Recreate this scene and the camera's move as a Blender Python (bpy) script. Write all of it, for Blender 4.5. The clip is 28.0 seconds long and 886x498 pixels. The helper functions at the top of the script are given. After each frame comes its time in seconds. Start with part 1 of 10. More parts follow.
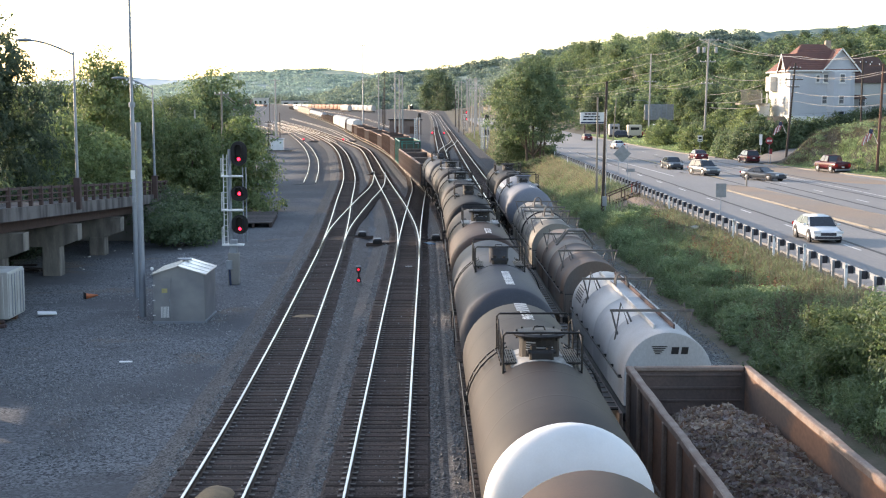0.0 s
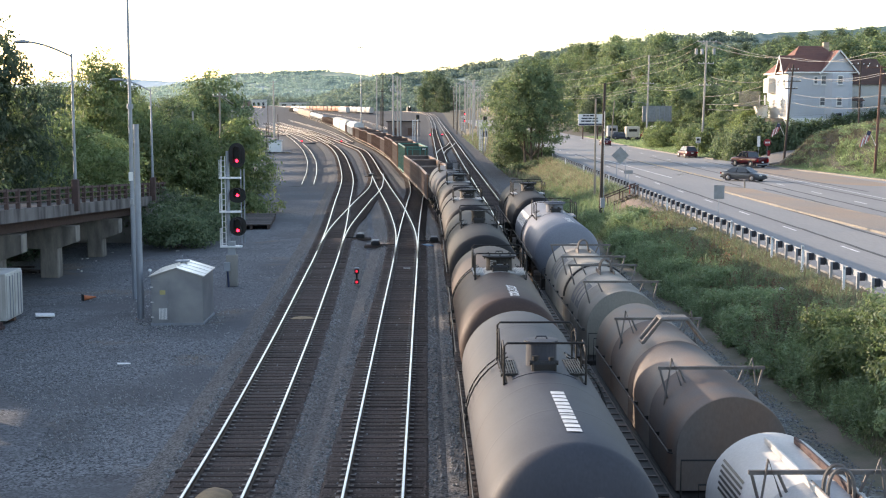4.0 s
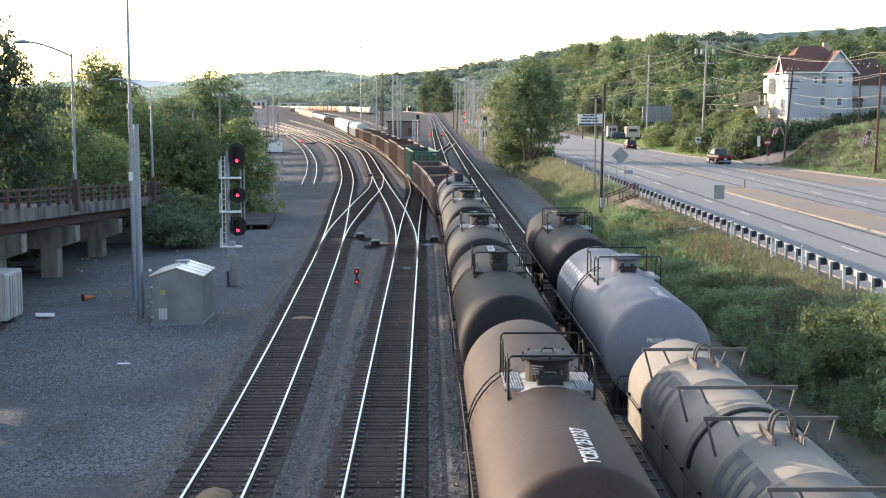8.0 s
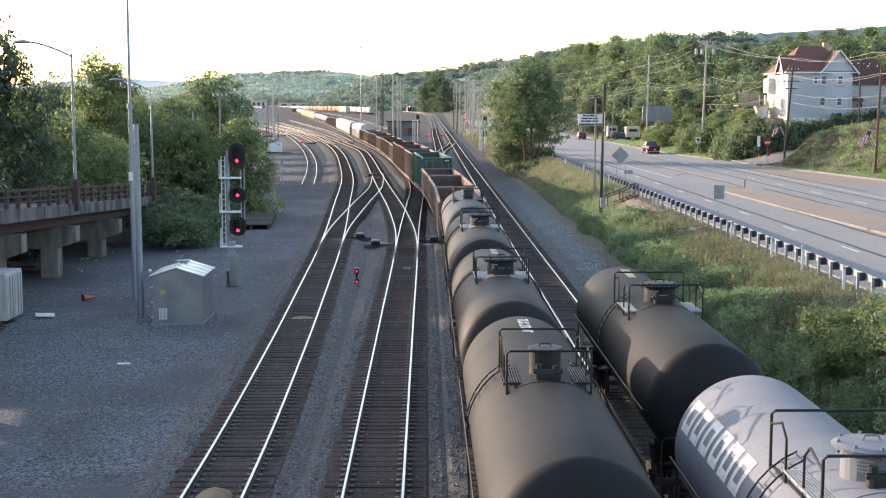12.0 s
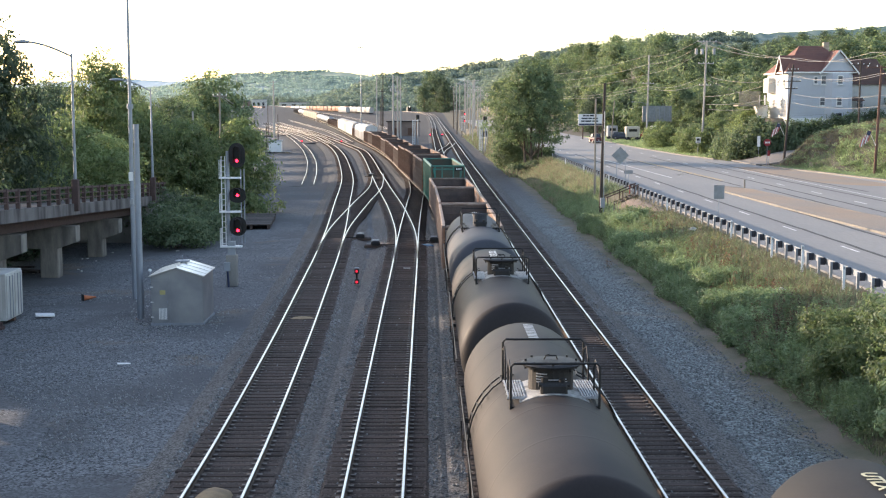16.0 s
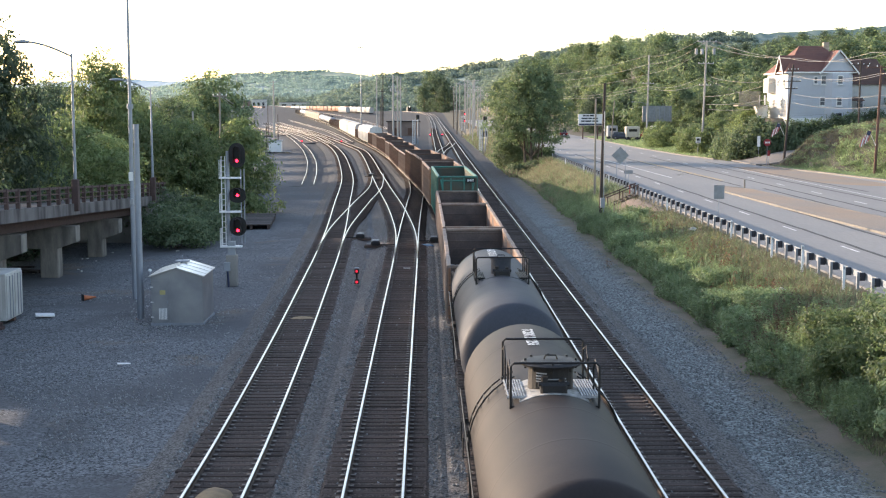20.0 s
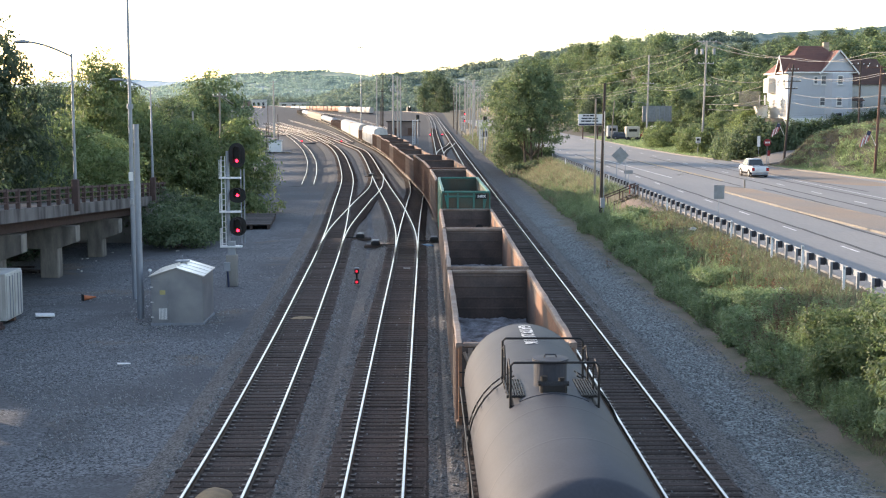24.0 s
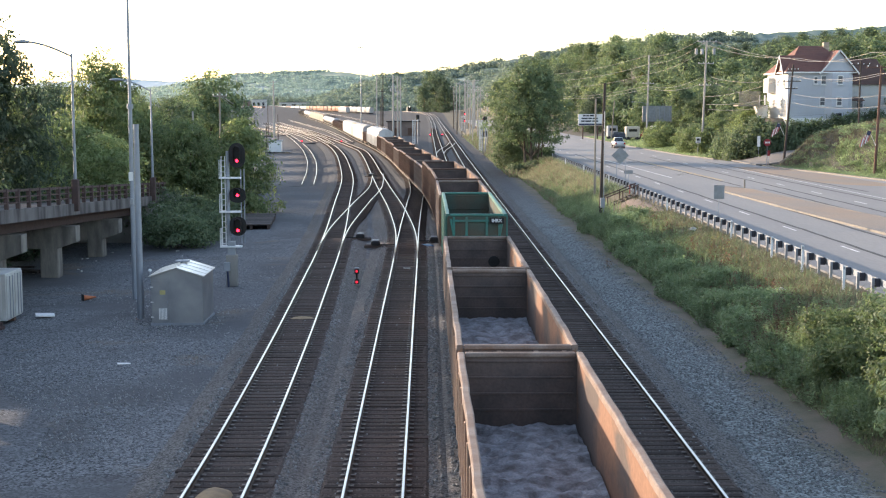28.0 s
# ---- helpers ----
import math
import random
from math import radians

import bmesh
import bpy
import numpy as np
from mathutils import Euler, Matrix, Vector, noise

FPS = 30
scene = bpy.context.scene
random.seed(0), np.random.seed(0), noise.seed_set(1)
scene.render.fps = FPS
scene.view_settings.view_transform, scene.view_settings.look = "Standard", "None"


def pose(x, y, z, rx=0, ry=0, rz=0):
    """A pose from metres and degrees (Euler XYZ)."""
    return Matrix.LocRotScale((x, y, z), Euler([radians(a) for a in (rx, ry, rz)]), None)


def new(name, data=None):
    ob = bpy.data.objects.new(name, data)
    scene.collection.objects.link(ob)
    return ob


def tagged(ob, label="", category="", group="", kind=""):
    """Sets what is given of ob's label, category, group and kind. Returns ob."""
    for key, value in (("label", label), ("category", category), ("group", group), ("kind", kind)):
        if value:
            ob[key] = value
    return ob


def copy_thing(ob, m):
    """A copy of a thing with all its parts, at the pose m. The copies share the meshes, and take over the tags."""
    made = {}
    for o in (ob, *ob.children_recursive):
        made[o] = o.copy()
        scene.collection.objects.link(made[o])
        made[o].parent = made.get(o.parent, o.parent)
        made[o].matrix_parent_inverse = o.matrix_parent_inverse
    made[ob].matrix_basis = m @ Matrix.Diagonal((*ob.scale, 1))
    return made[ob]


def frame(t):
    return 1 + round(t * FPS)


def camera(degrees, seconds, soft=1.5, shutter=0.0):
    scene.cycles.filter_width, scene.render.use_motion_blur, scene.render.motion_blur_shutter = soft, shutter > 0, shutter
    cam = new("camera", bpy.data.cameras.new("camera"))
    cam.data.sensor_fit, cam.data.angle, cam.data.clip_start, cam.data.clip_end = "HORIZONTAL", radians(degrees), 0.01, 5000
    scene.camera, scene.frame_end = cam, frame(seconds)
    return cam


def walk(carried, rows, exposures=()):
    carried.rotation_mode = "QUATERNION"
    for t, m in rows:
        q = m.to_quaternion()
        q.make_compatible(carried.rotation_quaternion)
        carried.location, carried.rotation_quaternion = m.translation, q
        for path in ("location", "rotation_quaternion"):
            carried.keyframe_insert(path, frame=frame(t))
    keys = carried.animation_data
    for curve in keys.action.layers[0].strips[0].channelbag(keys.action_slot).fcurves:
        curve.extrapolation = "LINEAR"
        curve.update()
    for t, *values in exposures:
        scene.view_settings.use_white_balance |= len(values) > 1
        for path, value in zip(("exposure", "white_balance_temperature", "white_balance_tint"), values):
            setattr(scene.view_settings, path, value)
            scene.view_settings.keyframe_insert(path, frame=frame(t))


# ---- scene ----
# Camera: standing on an overpass 9.7 m over the rails; the first two seconds settle by a fraction of a degree.
cam = camera(37.65, 28.0, soft=1.15)


def cam_pose(right=0.0, down=0.0):
    a = math.degrees(1 / 2300)
    return pose(0, 0, 9.7, 90 - 6.327 + down * a, 0, -0.722 + right * a)


walk(cam, [(0.0, cam_pose(3.3, -3.0)), (0.5, cam_pose(4.7, -3.0)), (1.0, cam_pose(6.4, -2.8)), (1.5, cam_pose(5.8, -1.8)),
           (2.0, cam_pose(1.8, -0.2)), (2.5, cam_pose(0.2, 0)), (3.0, cam_pose()), (28.0, cam_pose())],
     exposures=[(0.0, 1.80, 6950, 19), (28.0, 1.80, 6950, 19)])

# Light: a low evening sun from the left and ahead, and a pale sky.
SUN_EL, SUN_AZ = 11.5, -53.0      # degrees; azimuth clockwise from +y
world = bpy.data.worlds.new("world")
scene.world = world
world.use_nodes = True
sky = world.node_tree.nodes.new("ShaderNodeTexSky")
sky.sky_type, sky.sun_disc = "NISHITA", False
sky.sun_elevation, sky.sun_rotation = radians(SUN_EL), radians(SUN_AZ)
sky.air_density, sky.dust_density, sky.ozone_density = 1.0, 0.75, 1.0
background = world.node_tree.nodes["Background"]
background.inputs["Strength"].default_value = 0.15
world.node_tree.links.new(sky.outputs["Color"], background.inputs["Color"])
sun = new("sun", bpy.data.lights.new("sun", "SUN"))
sun.data.energy, sun.data.angle, sun.data.color = 2.3, radians(0.6), (1.0, 0.87, 0.69)
_d = Vector((math.sin(radians(SUN_AZ)) * math.cos(radians(SUN_EL)), math.cos(radians(SUN_AZ)) * math.cos(radians(SUN_EL)), math.sin(radians(SUN_EL))))
sun.matrix_world = Matrix.Translation(_d * 400) @ _d.to_track_quat("Z", "Y").to_matrix().to_4x4()
# ---- materials ----
def mat(name, color, rough=0.7, metal=0.0, var=0.25, scale=3.0, fine=40.0, bump=0.15, second=None, amount=0.5, spec=0.5,
        per_piece=0.0, emit=0.0, stretch=(1, 1, 1), bump_dist=0.02, sharp=0.0, trans=0.0):
    """Two scales of noise over a base colour, a second colour in worn or dirty patches, and fine relief."""
    m = bpy.data.materials.new(name)
    m.use_nodes = True
    nt = m.node_tree
    n, link = nt.nodes, nt.links.new
    b = n["Principled BSDF"]
    b.inputs["Roughness"].default_value, b.inputs["Metallic"].default_value = rough, metal
    b.inputs["Specular IOR Level"].default_value = spec
    co = n.new("ShaderNodeTexCoord")
    mp = n.new("ShaderNodeMapping")
    mp.inputs["Scale"].default_value = stretch
    link(co.outputs["Object"], mp.inputs["Vector"])
    big, small = n.new("ShaderNodeTexNoise"), n.new("ShaderNodeTexNoise")
    for node, s, d in ((big, scale, 6), (small, fine, 4)):
        node.inputs["Scale"].default_value, node.inputs["Detail"].default_value = s, d
        link(mp.outputs["Vector"], node.inputs["Vector"])
    second = second or tuple(c * 0.55 for c in color)
    ramp = n.new("ShaderNodeValToRGB")
    ramp.color_ramp.elements[0].position, ramp.color_ramp.elements[1].position = 0.38 + 0.1 * sharp, 0.66 - 0.1 * sharp
    link(big.outputs["Fac"], ramp.inputs["Fac"])
    fac = n.new("ShaderNodeMath")
    fac.operation = "MULTIPLY"
    fac.inputs[1].default_value = amount
    link(ramp.outputs["Color"], fac.inputs[0])
    mix = n.new("ShaderNodeMix")
    mix.data_type = "RGBA"
    mix.inputs["A"].default_value, mix.inputs["B"].default_value = (*color, 1), (*second, 1)
    link(fac.outputs[0], mix.inputs["Factor"])
    hsv = n.new("ShaderNodeHueSaturation")
    rng = n.new("ShaderNodeMapRange")
    rng.inputs["To Min"].default_value, rng.inputs["To Max"].default_value = 1 - var, 1 + var
    link(small.outputs["Fac"], rng.inputs["Value"])
    value = rng.outputs["Result"]
    if per_piece:
        info = n.new("ShaderNodeObjectInfo")
        r2 = n.new("ShaderNodeMapRange")
        r2.inputs["To Min"].default_value, r2.inputs["To Max"].default_value = 1 - per_piece, 1 + per_piece
        link(info.outputs["Random"], r2.inputs["Value"])
        mul = n.new("ShaderNodeMath")
        mul.operation = "MULTIPLY"
        link(value, mul.inputs[0])
        link(r2.outputs["Result"], mul.inputs[1])
        value = mul.outputs[0]
    link(value, hsv.inputs["Value"])
    link(mix.outputs["Result"], hsv.inputs["Color"])
    link(hsv.outputs["Color"], b.inputs["Base Color"])
    if emit:
        link(hsv.outputs["Color"], b.inputs["Emission Color"])
        b.inputs["Emission Strength"].default_value = emit
    if trans:
        b.inputs["Transmission Weight"].default_value = trans
    if bump:
        bp = n.new("ShaderNodeBump")
        bp.inputs["Strength"].default_value, bp.inputs["Distance"].default_value = bump, bump_dist
        link(small.outputs["Fac"], bp.inputs["Height"])
        link(bp.outputs["Normal"], b.inputs["Normal"])
    return m


def leaf_mat(name, color, second, spread=0.3):
    """Leaves: each one a little different, letting light through."""
    m = bpy.data.materials.new(name)
    m.use_nodes = True
    n, link = m.node_tree.nodes, m.node_tree.links.new
    b, out = n["Principled BSDF"], n["Material Output"]
    geo = n.new("ShaderNodeNewGeometry")
    co = n.new("ShaderNodeTexCoord")
    big = n.new("ShaderNodeTexNoise")
    big.inputs["Scale"].default_value = 0.45
    link(co.outputs["Object"], big.inputs["Vector"])
    mix = n.new("ShaderNodeMix")
    mix.data_type = "RGBA"
    mix.inputs["A"].default_value, mix.inputs["B"].default_value = (*color, 1), (*second, 1)
    link(geo.outputs["Random Per Island"], mix.inputs["Factor"])
    hsv = n.new("ShaderNodeHueSaturation")
    rng = n.new("ShaderNodeMapRange")
    rng.inputs["From Min"].default_value, rng.inputs["From Max"].default_value = 0.3, 0.7
    rng.inputs["To Min"].default_value, rng.inputs["To Max"].default_value = 1 - spread, 1 + spread
    link(big.outputs["Fac"], rng.inputs["Value"])
    info = n.new("ShaderNodeObjectInfo")
    r2 = n.new("ShaderNodeMapRange")
    r2.inputs["To Min"].default_value, r2.inputs["To Max"].default_value = 0.78, 1.22
    link(info.outputs["Random"], r2.inputs["Value"])
    mul = n.new("ShaderNodeMath")
    mul.operation = "MULTIPLY"
    link(rng.outputs["Result"], mul.inputs[0])
    link(r2.outputs["Result"], mul.inputs[1])
    link(mul.outputs[0], hsv.inputs["Value"])
    link(mix.outputs["Result"], hsv.inputs["Color"])
    link(hsv.outputs["Color"], b.inputs["Base Color"])
    b.inputs["Roughness"].default_value = 0.55
    b.inputs["Specular IOR Level"].default_value = 0.25
    tr = n.new("ShaderNodeBsdfTranslucent")
    through_tint = n.new("ShaderNodeMix")          # light through a leaf comes out yellower
    through_tint.data_type, through_tint.blend_type = "RGBA", "MULTIPLY"
    through_tint.inputs["Factor"].default_value = 1.0
    through_tint.inputs["B"].default_value = (1.22, 1.28, 1.0, 1)
    link(hsv.outputs["Color"], through_tint.inputs["A"])
    link(through_tint.outputs["Result"], tr.inputs["Color"])
    sh = n.new("ShaderNodeMixShader")
    sh.inputs["Fac"].default_value = 0.45
    link(b.outputs["BSDF"], sh.inputs[1])
    link(tr.outputs["BSDF"], sh.inputs[2])
    link(sh.outputs["Shader"], out.inputs["Surface"])
    return m


def glow(name, color, strength):
    m = bpy.data.materials.new(name)
    m.use_nodes = True
    b = m.node_tree.nodes["Principled BSDF"]
    b.inputs["Base Color"].default_value = (*color, 1)
    b.inputs["Emission Color"].default_value = (*color, 1)
    b.inputs["Emission Strength"].default_value = strength
    return m


M = {
    "rail_side": mat("rusty rail steel", (0.10, 0.065, 0.045), 0.7, 0.4, 0.3, 2.0, 60, 0.2),
    "rail_head": mat("polished rail head", (0.62, 0.62, 0.62), 0.28, 1.0, 0.08, 1.0, 30, 0.03),
    "tie": mat("creosoted tie", (0.080, 0.058, 0.049), 0.92, 0.0, 0.45, 2.0, 26, 0.5, spec=0.2, second=(0.050, 0.039, 0.034), per_piece=0.38, stretch=(0.4, 3, 3)),
    "plate": mat("tie plate steel", (0.14, 0.12, 0.11), 0.6, 0.5, 0.3, 4, 50, 0.2),
    "dark_steel": mat("dark steel", (0.035, 0.033, 0.032), 0.55, 0.5, 0.3, 3, 40, 0.15),
    "galv": mat("galvanised steel", (0.31, 0.34, 0.38), 0.5, 0.5, 0.12, 1.2, 18, 0.05, second=(0.25, 0.265, 0.28)),
    "alu": mat("aluminium sheet", (0.27, 0.28, 0.295), 0.42, 0.6, 0.08, 0.8, 24, 0.04, second=(0.5, 0.5, 0.49)),
    "alu_roof": mat("bright aluminium roof", (0.8, 0.8, 0.78), 0.3, 0.7, 0.06, 0.8, 24, 0.04),
    "black_paint": mat("black signal paint", (0.012, 0.012, 0.013), 0.45, 0.0, 0.2, 3, 40, 0.05),
    "grey_paint": mat("grey painted metal", (0.33, 0.35, 0.37), 0.5, 0.1, 0.15, 1.5, 30, 0.08, second=(0.24, 0.25, 0.26)),
    "concrete": mat("weathered concrete", (0.30, 0.28, 0.25), 0.9, 0.0, 0.2, 0.9, 30, 0.35, second=(0.19, 0.18, 0.165), amount=0.75),
    "rust": mat("rusted iron", (0.14, 0.075, 0.05), 0.85, 0.1, 0.35, 2, 30, 0.3, second=(0.07, 0.04, 0.03)),
    "pole_wood": mat("weathered pole wood", (0.30, 0.265, 0.22), 0.9, 0.0, 0.3, 1.5, 20, 0.4, second=(0.20, 0.17, 0.14), stretch=(8, 8, 0.5)),
    "pole_pale": mat("silvered pole wood", (0.43, 0.41, 0.38), 0.9, 0.0, 0.2, 1.5, 20, 0.4, second=(0.31, 0.29, 0.27), stretch=(8, 8, 0.5)),
    "pole_dark": mat("dark creosoted pole", (0.075, 0.058, 0.048), 0.9, 0.0, 0.3, 1.5, 20, 0.4, stretch=(8, 8, 0.5)),
    "white": mat("white paint", (0.78, 0.78, 0.76), 0.5, 0.0, 0.05, 1.5, 30, 0.05, second=(0.62, 0.61, 0.58), amount=0.4),
    "road_white": mat("worn road paint white", (0.70, 0.70, 0.68), 0.7, 0.0, 0.15, 2.5, 30, 0.1, second=(0.36, 0.36, 0.36), amount=0.7),
    "road_yellow": mat("worn road paint yellow", (0.62, 0.40, 0.12), 0.7, 0.0, 0.15, 2.5, 30, 0.1, second=(0.34, 0.27, 0.16), amount=0.8),
    "pole_red": mat("red-brown pole wood", (0.16, 0.085, 0.065), 0.9, 0.0, 0.3, 1.5, 20, 0.4, stretch=(8, 8, 0.5)),
    "bark": mat("bark", (0.13, 0.10, 0.075), 0.95, 0.0, 0.35, 2, 18, 0.6, stretch=(3, 3, 0.6)),
    "dim_red": glow("dim red lens", (0.75, 0.02, 0.04), 0.7),
    "red_light": glow("red signal light", (1.0, 0.02, 0.05), 2.6),
    "cable": mat("cable sheath", (0.05, 0.05, 0.05), 0.6, 0, 0.1, 2, 20, 0.0),
    "cable_grey": mat("weathered aluminium cable", (0.27, 0.265, 0.26), 0.6, 0.2, 0.1, 2, 20, 0.0),
}
LEAF = {
    "lit": leaf_mat("leaf fresh green", (0.138, 0.196, 0.094), (0.240, 0.280, 0.140)),
    "mid": leaf_mat("leaf mid green", (0.106, 0.158, 0.094), (0.182, 0.222, 0.130)),
    "dark": leaf_mat("leaf dark green", (0.076, 0.116, 0.084), (0.13, 0.165, 0.110)),
    "weed": leaf_mat("weed leaves", (0.185, 0.262, 0.140), (0.315, 0.375, 0.225)),
    "grass": leaf_mat("grass blades", (0.14, 0.185, 0.105), (0.25, 0.255, 0.17)),
    # lightened towards blue: distance haze is put into the leaf colour
    "far": leaf_mat("leaf tinted with distance haze", (0.180, 0.235, 0.218), (0.230, 0.280, 0.245)),
    "yellow": leaf_mat("yellow-green weeds", (0.27, 0.265, 0.11), (0.40, 0.36, 0.17)),
    "turf": leaf_mat("short turf", (0.125, 0.155, 0.098), (0.205, 0.205, 0.145)),
    # stronger haze mixed into the leaf colour
    "hazy": leaf_mat("leaf with far haze mixed in", (0.295, 0.378, 0.385), (0.32, 0.40, 0.385)),
    "russet": leaf_mat("russet dock stalks", (0.16, 0.085, 0.07), (0.24, 0.15, 0.11)),
    "dry": leaf_mat("dry grass", (0.26, 0.23, 0.165), (0.20, 0.16, 0.125)),
}
# ---- mesh helpers ----
def link_mesh(name, bm, material, smooth=False):
    me = bpy.data.meshes.new(name)
    bm.to_mesh(me)
    bm.free()
    for m in (material if isinstance(material, (list, tuple)) else [material]):
        me.materials.append(m)
    if smooth:
        me.polygons.foreach_set("use_smooth", [True] * len(me.polygons))
    return me


def part(name, bm, material, parent=None, label="", smooth=False, at=None):
    """Links a bmesh (or shares a mesh) as one object under a thing or a part."""
    me = bm if isinstance(bm, bpy.types.Mesh) else link_mesh(name, bm, material, smooth)
    ob = new(name, me)
    if parent is not None:
        ob.parent = parent
    if at is not None:
        ob.matrix_basis = at
    if label:
        ob["label"] = label
    return ob


def thing(name, label, category, m=None, group="", kind=""):
    ob = new(name)
    ob.empty_display_size = 0.2
    if m is not None:
        ob.matrix_basis = m
    return tagged(ob, label, category, group, kind)


def np_mesh(name, verts, faces, material):
    """verts: (n, 3) array; faces: (m, 3 or 4) array."""
    me = bpy.data.meshes.new(name)
    verts, faces = np.asarray(verts, dtype=np.float32), np.asarray(faces, dtype=np.int32)
    k = faces.shape[1]
    me.vertices.add(len(verts))
    me.vertices.foreach_set("co", verts.ravel())
    me.loops.add(faces.size)
    me.loops.foreach_set("vertex_index", faces.ravel())
    me.polygons.add(len(faces))
    me.polygons.foreach_set("loop_start", np.arange(0, faces.size, k, dtype=np.int32))
    me.polygons.foreach_set("loop_total", np.full(len(faces), k, dtype=np.int32))
    me.update(calc_edges=True)
    me.materials.append(material)
    return me


def box(bm, c, s, rot=None, bevel=0.0, mi=0):
    """A box with centre c and size s, turned by rot (a matrix), with its edges taken off by bevel."""
    m = Matrix.Translation(c) @ (rot.to_4x4() if rot is not None else Matrix()) @ Matrix.Diagonal((*s, 1))
    r = bmesh.ops.create_cube(bm, size=1, matrix=m)
    vs = r["verts"]
    fs = {f for v in vs for f in v.link_faces}
    for f in fs:
        f.material_index = mi
    if bevel:
        es = list({e for v in vs for e in v.link_edges})
        bmesh.ops.bevel(bm, geom=es, offset=bevel, segments=1, affect="EDGES", material=-1)
    return bm


def rod(bm, p, q, r, seg=8, r2=None, mi=0, caps=True):
    p, q = Vector(p), Vector(q)
    d = q - p
    m = Matrix.Translation((p + q) / 2) @ d.to_track_quat("Z", "Y").to_matrix().to_4x4()
    res = bmesh.ops.create_cone(bm, cap_ends=caps, segments=seg, radius1=r, radius2=r if r2 is None else r2, depth=d.length, matrix=m)
    for f in {f for v in res["verts"] for f in v.link_faces}:
        f.material_index = mi
    return bm


def path_rod(bm, pts, r, seg=6):
    """A bent tube through points, in one piece."""
    P = [Vector(p) for p in pts]
    rings = []
    ref = None
    for i, p in enumerate(P):
        d = (P[min(i + 1, len(P) - 1)] - P[max(i - 1, 0)]).normalized()
        if ref is None:
            ref = d.orthogonal().normalized()
        u = (ref - d * ref.dot(d)).normalized()
        ref = u
        v = d.cross(u)
        rings.append([bm.verts.new(p + (u * math.cos(2 * math.pi * k / seg) + v * math.sin(2 * math.pi * k / seg)) * r) for k in range(seg)])
    for a, b in zip(rings[:-1], rings[1:]):
        for k in range(seg):
            j = (k + 1) % seg
            bm.faces.new((a[k], a[j], b[j], b[k]))
    bm.faces.new(rings[0][::-1])
    bm.faces.new(rings[-1])
    return bm


def lathe(bm, profile, seg=32, m=None, mi=0):
    """profile: (radius, height) pairs about local z."""
    rings = []
    for r, z in profile:
        if r < 1e-6:
            rings.append([bm.verts.new((0, 0, z))])
        else:
            rings.append([bm.verts.new((r * math.cos(2 * math.pi * i / seg), r * math.sin(2 * math.pi * i / seg), z)) for i in range(seg)])
    for a, b in zip(rings[:-1], rings[1:]):
        for i in range(seg):
            j = (i + 1) % seg
            if len(a) == 1 and len(b) > 1:
                f = bm.faces.new((a[0], b[j], b[i]))
            elif len(b) == 1 and len(a) > 1:
                f = bm.faces.new((a[i], a[j], b[0]))
            elif len(a) > 1:
                f = bm.faces.new((a[i], a[j], b[j], b[i]))
            else:
                continue
            f.material_index = mi
    if m is not None:
        bmesh.ops.transform(bm, matrix=m, verts=[v for r in rings for v in r])
    return bm


def sweep(bm, pts, section, closed=True, mi=0):
    """Carries a section of (sideways, up) pairs along level points; the section stays upright."""
    rows = []
    n = len(pts)
    for i, p in enumerate(pts):
        a, b = pts[max(i - 1, 0)], pts[min(i + 1, n - 1)]
        d = Vector((b[0] - a[0], b[1] - a[1], 0)).normalized()
        side = Vector((d.y, -d.x, 0))
        rows.append([bm.verts.new(Vector(p) + side * s + Vector((0, 0, u))) for s, u in section])
    k = len(section)
    for a, b in zip(rows[:-1], rows[1:]):
        for i in range(k if closed else k - 1):
            j = (i + 1) % k
            bm.faces.new((a[i], b[i], b[j], a[j])).material_index = mi
    if closed:
        bm.faces.new(rows[0][::-1])
        bm.faces.new(rows[-1])
    return bm


def spline(ctrl, step=2.0):
    """A smooth line (Catmull-Rom) through control points, at even steps."""
    P = [Vector((*c, 0)[:3]) for c in ctrl]
    P = [P[0] * 2 - P[1], *P, P[-1] * 2 - P[-2]]
    out = []
    for i in range(1, len(P) - 2):
        p0, p1, p2, p3 = P[i - 1:i + 3]
        k = max(2, int((p2 - p1).length / step))
        for j in range(k):
            t = j / k
            m1, m2 = (p2 - p0) * 0.5, (p3 - p1) * 0.5
            l = (p2 - p1).length
            m1 *= l / max(1e-6, ((p2 - p0).length * 0.5))
            m2 *= l / max(1e-6, ((p3 - p1).length * 0.5))
            out.append((2 * t**3 - 3 * t**2 + 1) * p1 + (t**3 - 2 * t**2 + t) * m1 + (-2 * t**3 + 3 * t**2) * p2 + (t**3 - t**2) * m2)
    out.append(P[-2])
    return out


def offset_line(pts, d):
    out = []
    n = len(pts)
    for i, p in enumerate(pts):
        a, b = pts[max(i - 1, 0)], pts[min(i + 1, n - 1)]
        v = (b - a).normalized()
        out.append(Vector((p.x + v.y * d, p.y - v.x * d, p.z)))
    return out


class Line:
    """A level line that can be asked for the place and heading at a distance along it."""

    def __init__(self, pts):
        self.p = pts
        self.s = [0.0]
        for a, b in zip(pts[:-1], pts[1:]):
            self.s.append(self.s[-1] + (b - a).length)

    def at(self, s):
        if s <= 0:
            d = (self.p[1] - self.p[0]).normalized()
            return self.p[0] + d * s, d
        i = min(int(np.searchsorted(self.s, s)), len(self.s) - 1)
        d = (self.p[i] - self.p[i - 1]).normalized()
        return self.p[i - 1] + d * (s - self.s[i - 1]), d


def smoothstep(a, b, x):
    t = min(1.0, max(0.0, (x - a) / (b - a)))
    return t * t * (3 - 2 * t)


